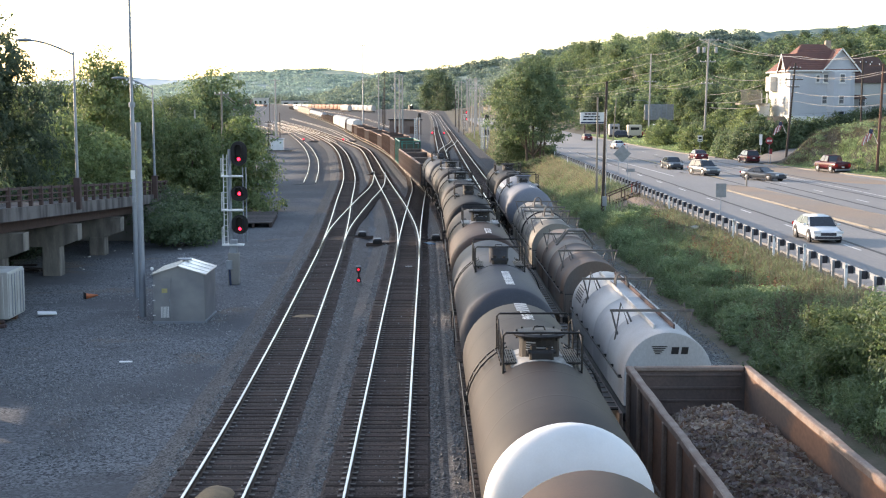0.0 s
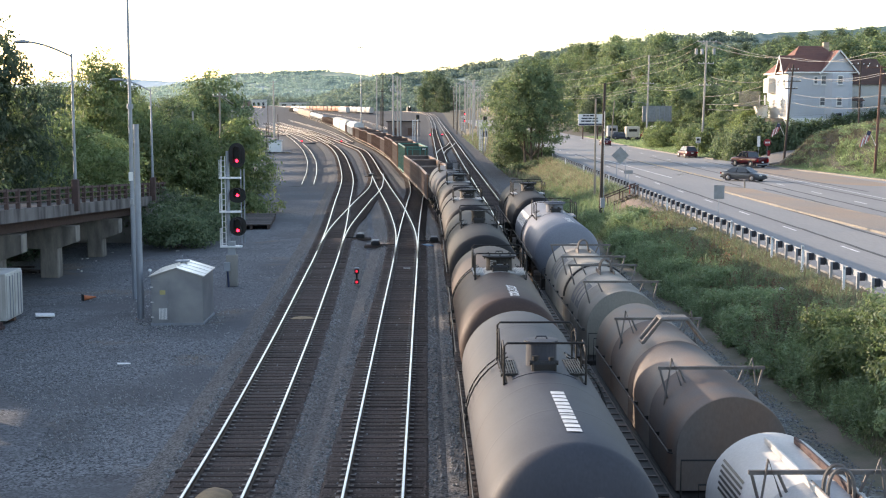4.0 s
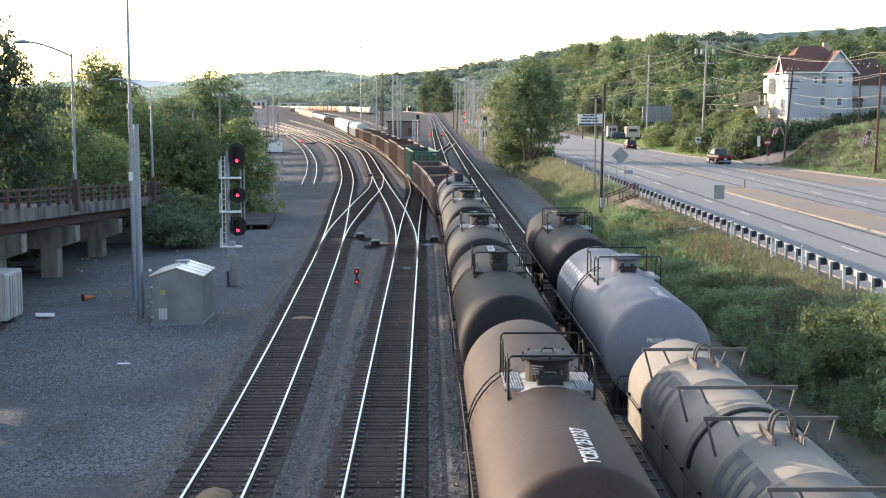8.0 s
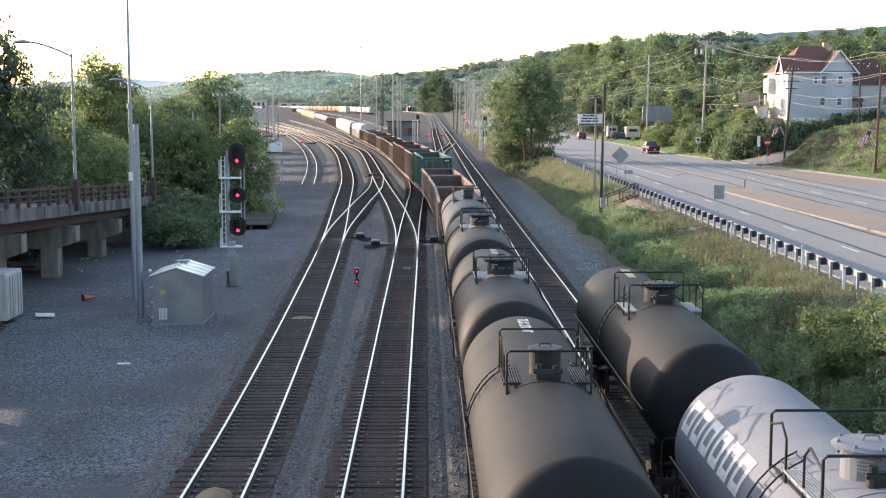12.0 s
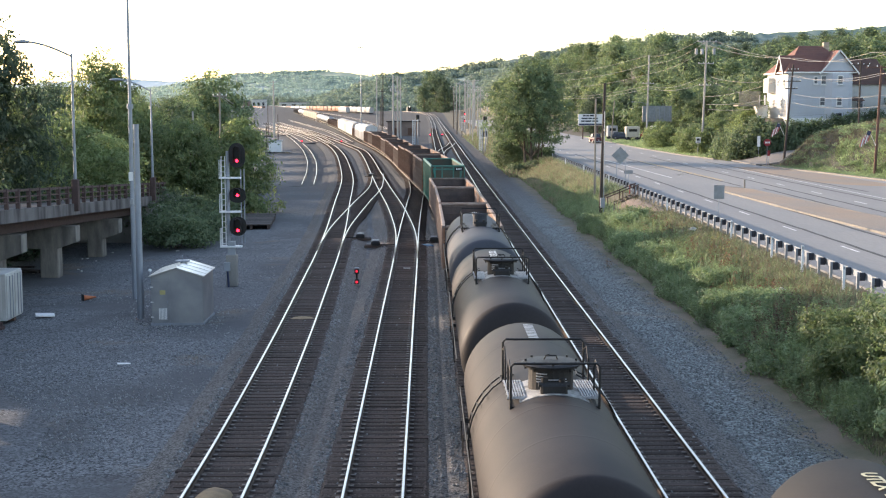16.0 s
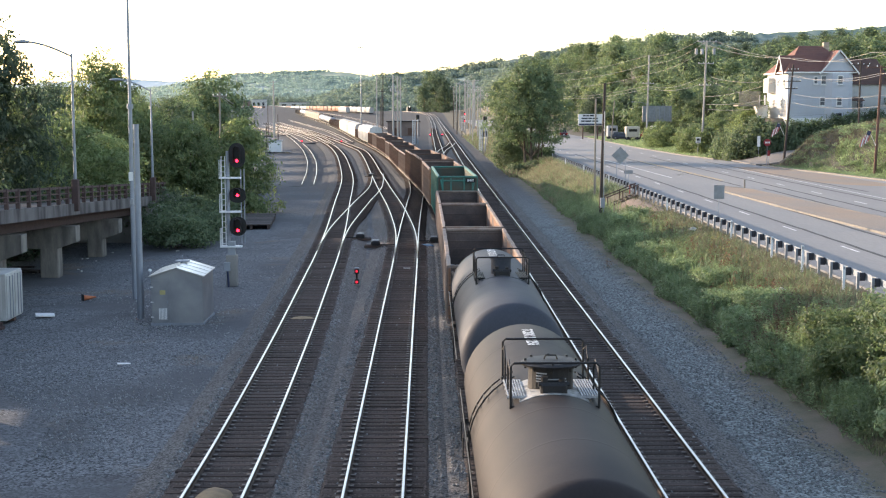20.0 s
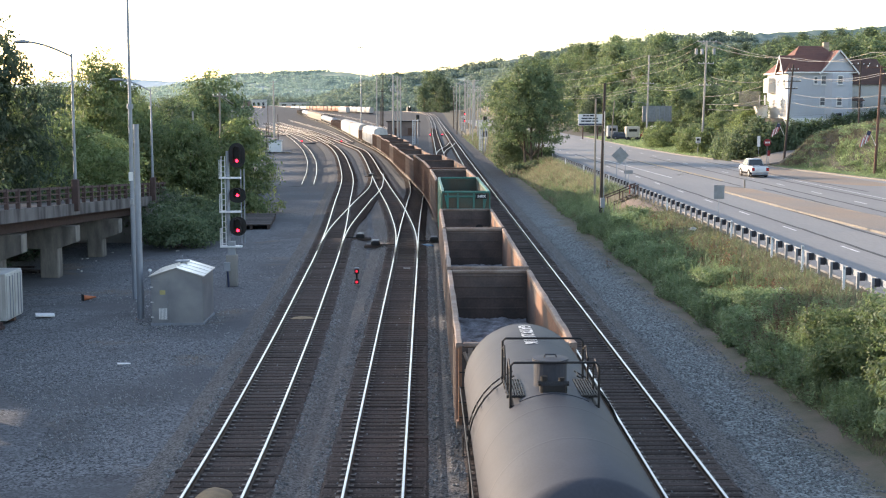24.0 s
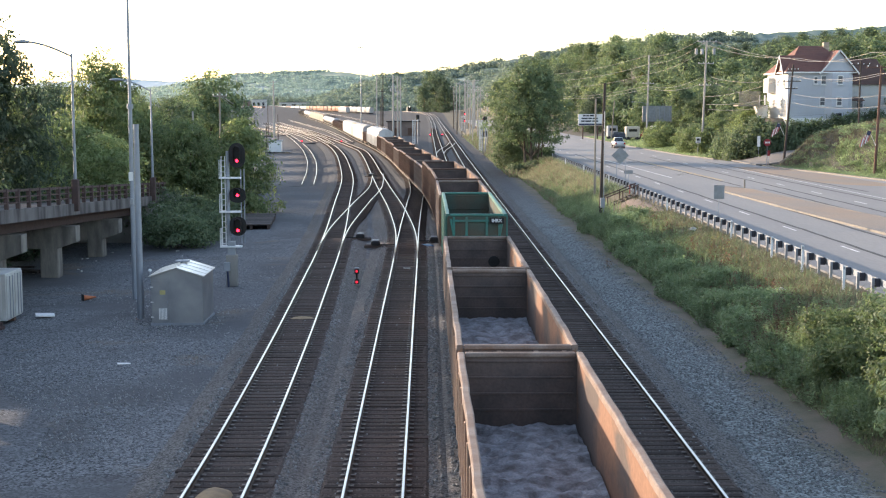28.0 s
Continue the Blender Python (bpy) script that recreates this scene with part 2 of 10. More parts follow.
def lerp_table(x, table):
    """Straight-line reading of a short table of (x, y)."""
    if x <= table[0][0]:
        return table[0][1]
    for (x0, y0), (x1, y1) in zip(table[:-1], table[1:]):
        if x <= x1:
            return y0 + (y1 - y0) * (x - x0) / (x1 - x0)
    return table[-1][1]
# ---- ground ----
ROAD_Z = 1.70


def yard_rise(y):
    """The far yard lies a little higher."""
    return 4.2 * smoothstep(560, 1000, y)


GROUND_Z = -0.42


def kerb_x(y):
    """The far kerb of the road, which widens toward the camera."""
    return lerp_table(y, ((0, 52.0), (115, 51.5), (137, 48.4), (153, 46.3), (163, 44.6), (171, 44.2), (185, 43.3), (205, 40.6), (245, 39.2), (400, 39.0), (900, 36.0)))


def terrain(x, y):
    """Height of the ground sheet."""
    edge = 12.4 + 0.5 * math.sin(y * 0.11) + 0.35 * math.sin(y * 0.31 + 1)
    z = GROUND_Z
    if x < -12:
        z -= 0.25 * smoothstep(-12, -22, x)
    if x > 0:
        z += (ROAD_Z - 0.10 - z) * smoothstep(edge, 18.2, x)
    if y > 420:                                     # the embankment runs out into the far yard
        z -= (z - GROUND_Z) * smoothstep(420, 600, y) * (1 - smoothstep(30, 45, x))
    k = kerb_x(y) + 0.6
    if x > k:
        near = 1 - smoothstep(172, 186, y)          # grass bank beside the road, before the side street
        street = smoothstep(171, 176, y) * (1 - smoothstep(187, 194, y))
        far = smoothstep(188, 200, y)
        d = x - k
        foot = lerp_table(y, ((120, 3.2), (149, 3.0), (158, 1.2), (171, 0.4)))
        bank = 4.5 * smoothstep(foot, foot + 5.6, d) + 1.8 * smoothstep(foot + 4, foot + 15, d) + 6 * smoothstep(15, 60, d)
        bank *= max(0.0, min(1.0, (187 - y) / 20))        # it runs out toward the side street
        lot = 14 * smoothstep(262, 275, y) * (1 - smoothstep(400, 440, y))      # open parking ground
        lane = 5.8 * smoothstep(4, 40, d) + 1.5 * smoothstep(173, 187, y) * smoothstep(0.5, 7, d)
        wood = (5 * smoothstep(2 + lot, 14 + lot, d) + 15 * smoothstep(8 + lot, 60, d) - 4 * smoothstep(48, 100, d) + 6 * smoothstep(45, 220, d)) * (0.45 + 0.95 * smoothstep(260, 620, y))
        w = near * (1 - street) + 1e-6
        f = far * (1 - street) + 1e-6
        s = street + 1e-6
        z += (bank * w + lane * s + wood * f) / (w + f + s)
    pad = smoothstep(47.0, 51.0, x) * (1 - smoothstep(76, 84, x)) * smoothstep(187.6, 190.0, y) * (1 - smoothstep(205, 214, y))
    z += (7.75 - z) * pad
    if x < -60:
        z += 5 * smoothstep(-60, -160, x)
    z += yard_rise(y)
    if y > 700:
        z += 30 * smoothstep(900, 2600, y) * smoothstep(-60, 200, x)
    return z


def ground_mat():
    m = bpy.data.materials.new("ground gravel and earth")
    m.use_nodes = True
    n, link = m.node_tree.nodes, m.node_tree.links.new
    b = n["Principled BSDF"]
    b.inputs["Roughness"].default_value = 0.95
    b.inputs["Specular IOR Level"].default_value = 0.2
    co = n.new("ShaderNodeTexCoord")

    def noise_tex(scale, detail=6.0, rough=0.6):
        t = n.new("ShaderNodeTexNoise")
        t.inputs["Scale"].default_value, t.inputs["Detail"].default_value, t.inputs["Roughness"].default_value = scale, detail, rough
        link(co.outputs["Object"], t.inputs["Vector"])
        return t

    def mixed(a, c, fac):
        x = n.new("ShaderNodeMix")
        x.data_type = "RGBA"
        for sock, v in (("A", a), ("B", c)):
            if isinstance(v, tuple):
                x.inputs[sock].default_value = (*v, 1)
            else:
                link(v, x.inputs[sock])
        link(fac, x.inputs["Factor"])
        return x.outputs["Result"]

    def ramped(src, lo, hi):
        r = n.new("ShaderNodeMapRange")
        r.inputs["From Min"].default_value, r.inputs["From Max"].default_value = lo, hi
        link(src, r.inputs["Value"])
        return r.outputs["Result"]

    stones = n.new("ShaderNodeTexVoronoi")
    stones.inputs["Scale"].default_value = 15.0
    link(co.outputs["Object"], stones.inputs["Vector"])
    gray = n.new("ShaderNodeSeparateColor")
    link(stones.outputs["Color"], gray.inputs["Color"])
    gravel = mixed((0.050, 0.056, 0.055), (0.335, 0.37, 0.357), gray.outputs["Red"])
    fines = mixed((0.086, 0.089, 0.094), (0.136, 0.135, 0.136), noise_tex(2.2).outputs["Fac"])
    side = n.new("ShaderNodeSeparateXYZ")                               # old dark gravel in the open yard, newer stone by the bank
    link(co.outputs["Object"], side.inputs["Vector"])
    gravel = mixed(mixed((0.036, 0.038, 0.041), (0.262, 0.272, 0.278), gray.outputs["Red"]), gravel, ramped(side.outputs["X"], 2.0, 8.0))
    patches = n.new("ShaderNodeMath")
    patches.operation = "MULTIPLY"
    link(ramped(noise_tex(0.085, 7.0, 0.62).outputs["Fac"], 0.46, 0.58), patches.inputs[0])
    link(ramped(side.outputs["X"], 8.0, 2.0), patches.inputs[1])
    worn = mixed(gravel, fines, patches.outputs[0])
    dirt = mixed(worn, (0.20, 0.155, 0.115), ramped(noise_tex(0.16, 5.0).outputs["Fac"], 0.60, 0.74))
    stain = mixed(dirt, (0.085, 0.08, 0.08), ramped(noise_tex(0.33, 6.0).outputs["Fac"], 0.60, 0.78))
    sep = n.new("ShaderNodeSeparateXYZ")
    link(co.outputs["Object"], sep.inputs["Vector"])
    add = n.new("ShaderNodeMath")
    add.operation = "MULTIPLY_ADD"
    add.inputs[1].default_value = 2.6
    link(noise_tex(0.6).outputs["Fac"], add.inputs[0])
    link(sep.outputs["X"], add.inputs[2])
    earth = mixed((0.205, 0.170, 0.130), (0.125, 0.125, 0.082), ramped(noise_tex(0.5).outputs["Fac"], 0.4, 0.66))
    oily = n.new("ShaderNodeMath")                                       # brown oily fines beside the straight track
    oily.operation = "MULTIPLY"
    link(ramped(add.outputs[0], 10.9, 10.0), oily.inputs[0])
    link(ramped(add.outputs[0], 7.0, 7.6), oily.inputs[1])
    stain = mixed(stain, mixed((0.085, 0.072, 0.064), (0.15, 0.135, 0.125), gray.outputs["Red"]), oily.outputs[0])
    final = mixed(stain, earth, ramped(add.outputs[0], 12.3, 13.3))
    beyond = mixed((0.088, 0.079, 0.068), (0.145, 0.130, 0.102), noise_tex(0.35).outputs["Fac"])
    final = mixed(final, beyond, ramped(sep.outputs["X"], 42.0, 46.0))
    yard_grey = mixed((0.086, 0.094, 0.104), (0.132, 0.142, 0.154), noise_tex(0.8).outputs["Fac"])      # darker blue-grey ground takes over in the yard beyond
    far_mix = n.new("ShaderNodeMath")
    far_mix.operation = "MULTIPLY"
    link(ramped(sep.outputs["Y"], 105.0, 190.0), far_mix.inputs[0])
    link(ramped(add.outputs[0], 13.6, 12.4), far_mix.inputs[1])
    final = mixed(final, yard_grey, far_mix.outputs[0])
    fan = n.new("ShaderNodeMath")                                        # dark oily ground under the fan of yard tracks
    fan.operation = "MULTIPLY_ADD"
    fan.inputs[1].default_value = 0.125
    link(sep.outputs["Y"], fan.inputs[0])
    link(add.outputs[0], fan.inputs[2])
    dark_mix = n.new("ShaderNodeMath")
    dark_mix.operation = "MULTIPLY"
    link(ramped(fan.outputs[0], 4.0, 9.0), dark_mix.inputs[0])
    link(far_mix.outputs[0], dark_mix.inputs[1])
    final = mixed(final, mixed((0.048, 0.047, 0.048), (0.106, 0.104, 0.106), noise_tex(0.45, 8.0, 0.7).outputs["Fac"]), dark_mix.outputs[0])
    neg = n.new("ShaderNodeMath")
    neg.operation = "MULTIPLY"
    neg.inputs[1].default_value = -1.0
    link(add.outputs[0], neg.inputs[0])
    near = n.new("ShaderNodeMath")
    near.operation = "MULTIPLY"
    link(ramped(neg.outputs[0], 24.0, 27.0), near.inputs[0])
    link(ramped(sep.outputs["Y"], 250.0, 190.0), near.inputs[1])
    final = mixed(final, earth, near.outputs[0])
    link(final, b.inputs["Base Color"])
    bp = n.new("ShaderNodeBump")
    bp.inputs["Strength"].default_value, bp.inputs["Distance"].default_value = 0.45, 0.04
    link(stones.outputs["Distance"], bp.inputs["Height"])
    link(bp.outputs["Normal"], b.inputs["Normal"])
    return m


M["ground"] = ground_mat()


def build_ground():
    xs = sorted(set([-4000, -2500, -1500, -900, -600, -400, -280, -200] + list(range(-160, -24, 8)) + [x * 1.0 for x in range(-24, 12, 2)]
                    + [x * 0.5 for x in range(22, 42)] + list(range(21, 39, 3)) + [x * 1.0 for x in range(38, 72)] + list(range(72, 130, 4)) + list(range(130, 300, 12)) + [320, 400, 600, 900, 1500, 2500, 4000]))
    ys = sorted(set([-600, -300, -150, -60, -20] + list(range(0, 90, 4)) + list(range(90, 260, 3)) + list(range(260, 420, 10)) + list(range(420, 900, 30)) + list(range(900, 2700, 150)) + [3000, 3600, 4500]))
    v = np.array([(x, y, terrain(x, y) + (0.45 * noise.fractal((x * 0.3, y * 0.3, 5), 0.5, 2.1, 4) if x > kerb_x(y) + 2.5 and 100 < y < 172 else 0.0) + (0.05 * noise.noise((x * 0.3, y * 0.3, 0)) if abs(x + 15) < 12 else 0.0)) for y in ys for x in xs])
    w = len(xs)
    f = [(j * w + i, j * w + i + 1, (j + 1) * w + i + 1, (j + 1) * w + i) for j in range(len(ys) - 1) for i in range(w - 1)]
    me = np_mesh("ground", v, f, M["ground"])
    me.polygons.foreach_set("use_smooth", [True] * len(me.polygons))
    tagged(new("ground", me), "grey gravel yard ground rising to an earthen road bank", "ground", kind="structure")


build_ground()

# ---- tracks ----
TRACK_X = {1: -5.36, 2: -1.36, 3: 2.45, 4: 6.72}
LINES = {
    1: spline([(-5.36, -30), (-5.36, 20), (-5.37, 32), (-5.42, 39), (-5.64, 51), (-5.80, 58), (-6.12, 70), (-6.53, 85), (-7.26, 104.5), (-8.30, 126.6), (-10.35, 170), (-13.2, 210), (-17.3, 260), (-23.0, 315), (-33.0, 390), (-57.0, 545), (-95, 740), (-150, 980)], 2.0),
    2: spline([(-1.36, -30), (-1.36, 30), (-1.36, 60), (-1.36, 85), (-1.50, 95), (-1.84, 104.5), (-2.98, 124.5), (-4.95, 152.6), (-7.40, 189), (-10.63, 238), (-13.96, 280), (-18.5, 315), (-27.5, 380), (-50, 530), (-88, 735), (-142, 978)], 2.0),
    3: spline([(2.45, -30), (2.45, 40), (2.45, 80), (2.2, 105), (1.15, 132), (-0.35, 155), (-2.6, 186), (-5.2, 225), (-8.8, 268), (-13.0, 310), (-17.4, 350), (-25.5, 430), (-39, 560), (-51, 656), (-72, 790), (-112, 1030), (-160, 1300)], 2.0),
    4: spline([(6.72, -30), (6.72, 100), (6.78, 230), (6.95, 320), (7.1, 480), (6.6, 700), (3, 880), (-20, 1150)], 3.0),
    5: spline([(2.70, 150), (2.72, 227), (2.75, 420), (2.9, 700), (-1, 880), (-24, 1150)], 4.0),
    6: spline([(-15.0, 164), (-17.4, 197), (-21.6, 243), (-29.6, 313), (-45.4, 430), (-75, 620), (-115, 830)], 3.0),
    7: spline([(-6.58, 86.5), (-6.78, 93), (-6.92, 104.5), (-6.55, 130), (-6.1, 155), (-6.9, 185)], 2.0),
    8: spline([(-1.36, 82), (-1.36, 104), (-1.2, 130), (-1.1, 150), (-1.9, 180)], 2.0),
    9: spline([(2.72, 262), (3.6, 285), (5.6, 315), (6.9, 345)], 3.0),
    10: spline([(-36, 420), (-52, 500), (-82, 650), (-130, 880)], 5.0),
    11: spline([(-24, 330), (-33, 400), (-50, 510), (-84, 690), (-136, 940)], 5.0),
    12: spline([(-46, 430), (-66, 530), (-100, 680), (-150, 890)], 5.0),
    13: spline([(-11, 395), (-19, 490), (-33, 630), (-58, 790), (-100, 1000)], 5.0),
    15: spline([(-20.2, 345), (-27.0, 405), (-40, 510), (-60, 640), (-90, 790), (-136, 985)], 5.0),
    16: spline([(-29.5, 345), (-39.0, 410), (-58, 520), (-92, 690), (-142, 915)], 5.0),
    17: spline([(-52, 425), (-76, 530), (-112, 680), (-160, 880)], 5.0),
    14: spline([(-14, 520), (-30, 680), (-52, 820), (-88, 1000)], 5.0),
}
for _line in LINES.values():
    for _p in _line:
        _p.z += yard_rise(_p.y)
for _p in LINES[6]:                                 # the siding lies sunk in the dirt
    _p.z -= 0.22
RAIL_HALF = 0.7525


def rail_section():
    """Half of a flat-bottomed rail, from the foot up to the head, and back down."""
    half = [(0.075, -0.17), (0.075, -0.158), (0.012, -0.14), (0.010, -0.045), (0.035, -0.035)]
    return half + [(-s, u) for s, u in reversed(half)]


def build_track(i, label, y_ties=None, joined_to=None):
    pts = LINES[i]
    tr = thing("railway_track", label, "railway track", kind="structure")
    for side in (-1, 1):
        line = offset_line(pts, side * RAIL_HALF)
        bm = bmesh.new()
        sweep(bm, line, rail_section())
        rail = part("rail", bm, M["rail_side"], tr, "rusty steel rail with a shiny head")
        bm = bmesh.new()
        sweep(bm, line, [(0.036, -0.036), (0.036, -0.006), (0.028, 0.0), (-0.028, 0.0), (-0.036, -0.006), (-0.036, -0.036)])
        part("rail_head", bm, M["rail_head"], rail)
    return tr


track_things = {}
for i, label in ((1, "main railway track with shiny rails on dark wooden ties"), (2, "second main railway track curving away into the yard"),
                 (3, "railway track under the tank car train"), (4, "straight railway track beside the grassy bank"),
                 (5, "straight railway track running on past the turnout"), (6, "disused siding of rusty rails in grey dirt"),
                 (7, "crossover track between two main tracks"), (8, "crossover track leading to the train's track"),
                 (9, "far crossover between straight tracks"), (10, "outer yard track"), (11, "yard ladder track"),
                 (12, "outermost yard track"), (13, "yard track behind the steel shed"), (14, "far yard storage track"), (15, "yard track between the main tracks"), (16, "yard track beside the ladder"), (17, "storage track at the yard's edge")):
    track_things[i] = build_track(i, label)


def ballast_strip(i, half, z_top, name="ballast_bed", wide=1.1, stone="ballast", fouled=True):
    bm = bmesh.new()
    sweep(bm, [p for p in LINES[i]], [(half + wide, -0.52), (half, z_top), (-half, z_top), (-half - wide, -0.52)])
    part(name, bm, M[stone], track_things[i], "grey crushed stone ballast")
    if not fouled:
        return
    bm = bmesh.new()
    sweep(bm, [p for p in LINES[i]], [(1.50, z_top - 0.05), (1.34, z_top + 0.034), (-1.34, z_top + 0.034), (-1.50, z_top - 0.05)])
    part("fouled_ballast", bm, M["fouled"], track_things[i], "oily brown fouled ballast between the ties")


def ballast_mat(name="ballast stone", dark=(0.036, 0.033, 0.031), light=(0.25, 0.236, 0.222), size=19.0):
    m = bpy.data.materials.new(name)
    m.use_nodes = True
    n, link = m.node_tree.nodes, m.node_tree.links.new
    b = n["Principled BSDF"]
    b.inputs["Roughness"].default_value = 0.92
    b.inputs["Specular IOR Level"].default_value = 0.25
    co = n.new("ShaderNodeTexCoord")
    vo = n.new("ShaderNodeTexVoronoi")
    vo.inputs["Scale"].default_value = size
    link(co.outputs["Object"], vo.inputs["Vector"])
    sc = n.new("ShaderNodeSeparateColor")
    link(vo.outputs["Color"], sc.inputs["Color"])
    ramp = n.new("ShaderNodeValToRGB")
    ramp.color_ramp.elements[0].color, ramp.color_ramp.elements[1].color = (*dark, 1), (*light, 1)
    link(sc.outputs["Red"], ramp.inputs["Fac"])
    no = n.new("ShaderNodeTexNoise")
    no.inputs["Scale"].default_value, no.inputs["Detail"].default_value = 0.35, 6
    link(co.outputs["Object"], no.inputs["Vector"])
    mr = n.new("ShaderNodeMapRange")
    mr.inputs["From Min"].default_value, mr.inputs["From Max"].default_value, mr.inputs["To Max"].default_value = 0.46, 0.78, 0.6
    link(no.outputs["Fac"], mr.inputs["Value"])
    mx = n.new("ShaderNodeMix")
    mx.data_type = "RGBA"
    mx.inputs["B"].default_value = (0.115, 0.096, 0.084, 1)
    link(ramp.outputs["Color"], mx.inputs["A"])
    link(mr.outputs["Result"], mx.inputs["Factor"])
    sep = n.new("ShaderNodeSeparateXYZ")
    link(co.outputs["Object"], sep.inputs["Vector"])
    yard = n.new("ShaderNodeMapRange")
    yard.inputs["From Min"].default_value, yard.inputs["From Max"].default_value, yard.inputs["To Max"].default_value = 105, 190, 0.9
    link(sep.outputs["Y"], yard.inputs["Value"])
    yard_tone = n.new("ShaderNodeMix")
    yard_tone.data_type = "RGBA"
    yard_tone.inputs["B"].default_value = (0.074, 0.074, 0.076, 1)
    link(mx.outputs["Result"], yard_tone.inputs["A"])
    link(yard.outputs["Result"], yard_tone.inputs["Factor"])
    link(yard_tone.outputs["Result"], b.inputs["Base Color"])
    bp = n.new("ShaderNodeBump")
    bp.inputs["Strength"].default_value, bp.inputs["Distance"].default_value = 0.7, 0.04
    link(vo.outputs["Distance"], bp.inputs["Height"])
    link(bp.outputs["Normal"], b.inputs["Normal"])
    return m


M["ballast"] = ballast_mat()
M["fouled"] = ballast_mat("oily brown ballast", (0.026, 0.020, 0.018), (0.142, 0.108, 0.092), 23.0)
for i in (1, 2, 3, 4):
    ballast_strip(i, 1.75, -0.225)
ballast_strip(5, 1.5, -0.26)
ballast_strip(6, 1.5, -0.26, wide=3.4, stone="ground", fouled=False)
for i in (10, 11, 12, 13, 14, 15, 16, 17):
    ballast_strip(i, 1.5, -0.26, wide=1.6)

# ---- road ----
def asphalt_mat():
    m = mat("worn grey asphalt", (0.225, 0.222, 0.218), 0.88, 0.0, 0.18, 0.12, 9, 0.25, second=(0.295, 0.283, 0.265), amount=0.8, stretch=(1, 0.12, 1))
    return m


M["asphalt"] = asphalt_mat()
M["median"] = mat("brown gravelly median", (0.31, 0.225, 0.16), 0.95, 0, 0.3, 0.09, 6, 0.4, second=(0.235, 0.21, 0.185), amount=0.9)
M["kerb"] = mat("old kerb concrete", (0.24, 0.22, 0.19), 0.9, 0, 0.2, 0.8, 12, 0.3, second=(0.22, 0.19, 0.155))
M["tar"] = mat("tar sealed crack", (0.045, 0.043, 0.042), 0.7, 0, 0.2, 2, 20, 0.1)


def strip(name, y0, y1, left, right, z, thick, material, parent, step=6.0, label=""):
    """A flat band whose edges are given as functions of y, with thickness."""
    n = max(2, int((y1 - y0) / step) + 1)
    bm = bmesh.new()
    rows = []
    for k in range(n):
        y = y0 + (y1 - y0) * k / (n - 1)
        l, r = left(y), right(y)
        rows.append([bm.verts.new((l, y, z)), bm.verts.new((r, y, z)), bm.verts.new((r, y, z - thick)), bm.verts.new((l, y, z - thick))])
    for a, b in zip(rows[:-1], rows[1:]):
        for i in range(4):
            j = (i + 1) % 4
            bm.faces.new((a[i], a[j], b[j], b[i]))
    bm.faces.new(rows[0][::-1])
    bm.faces.new(rows[-1])
    bmesh.ops.recalc_face_normals(bm, faces=bm.faces[:])
    return part(name, bm, material, parent, label)


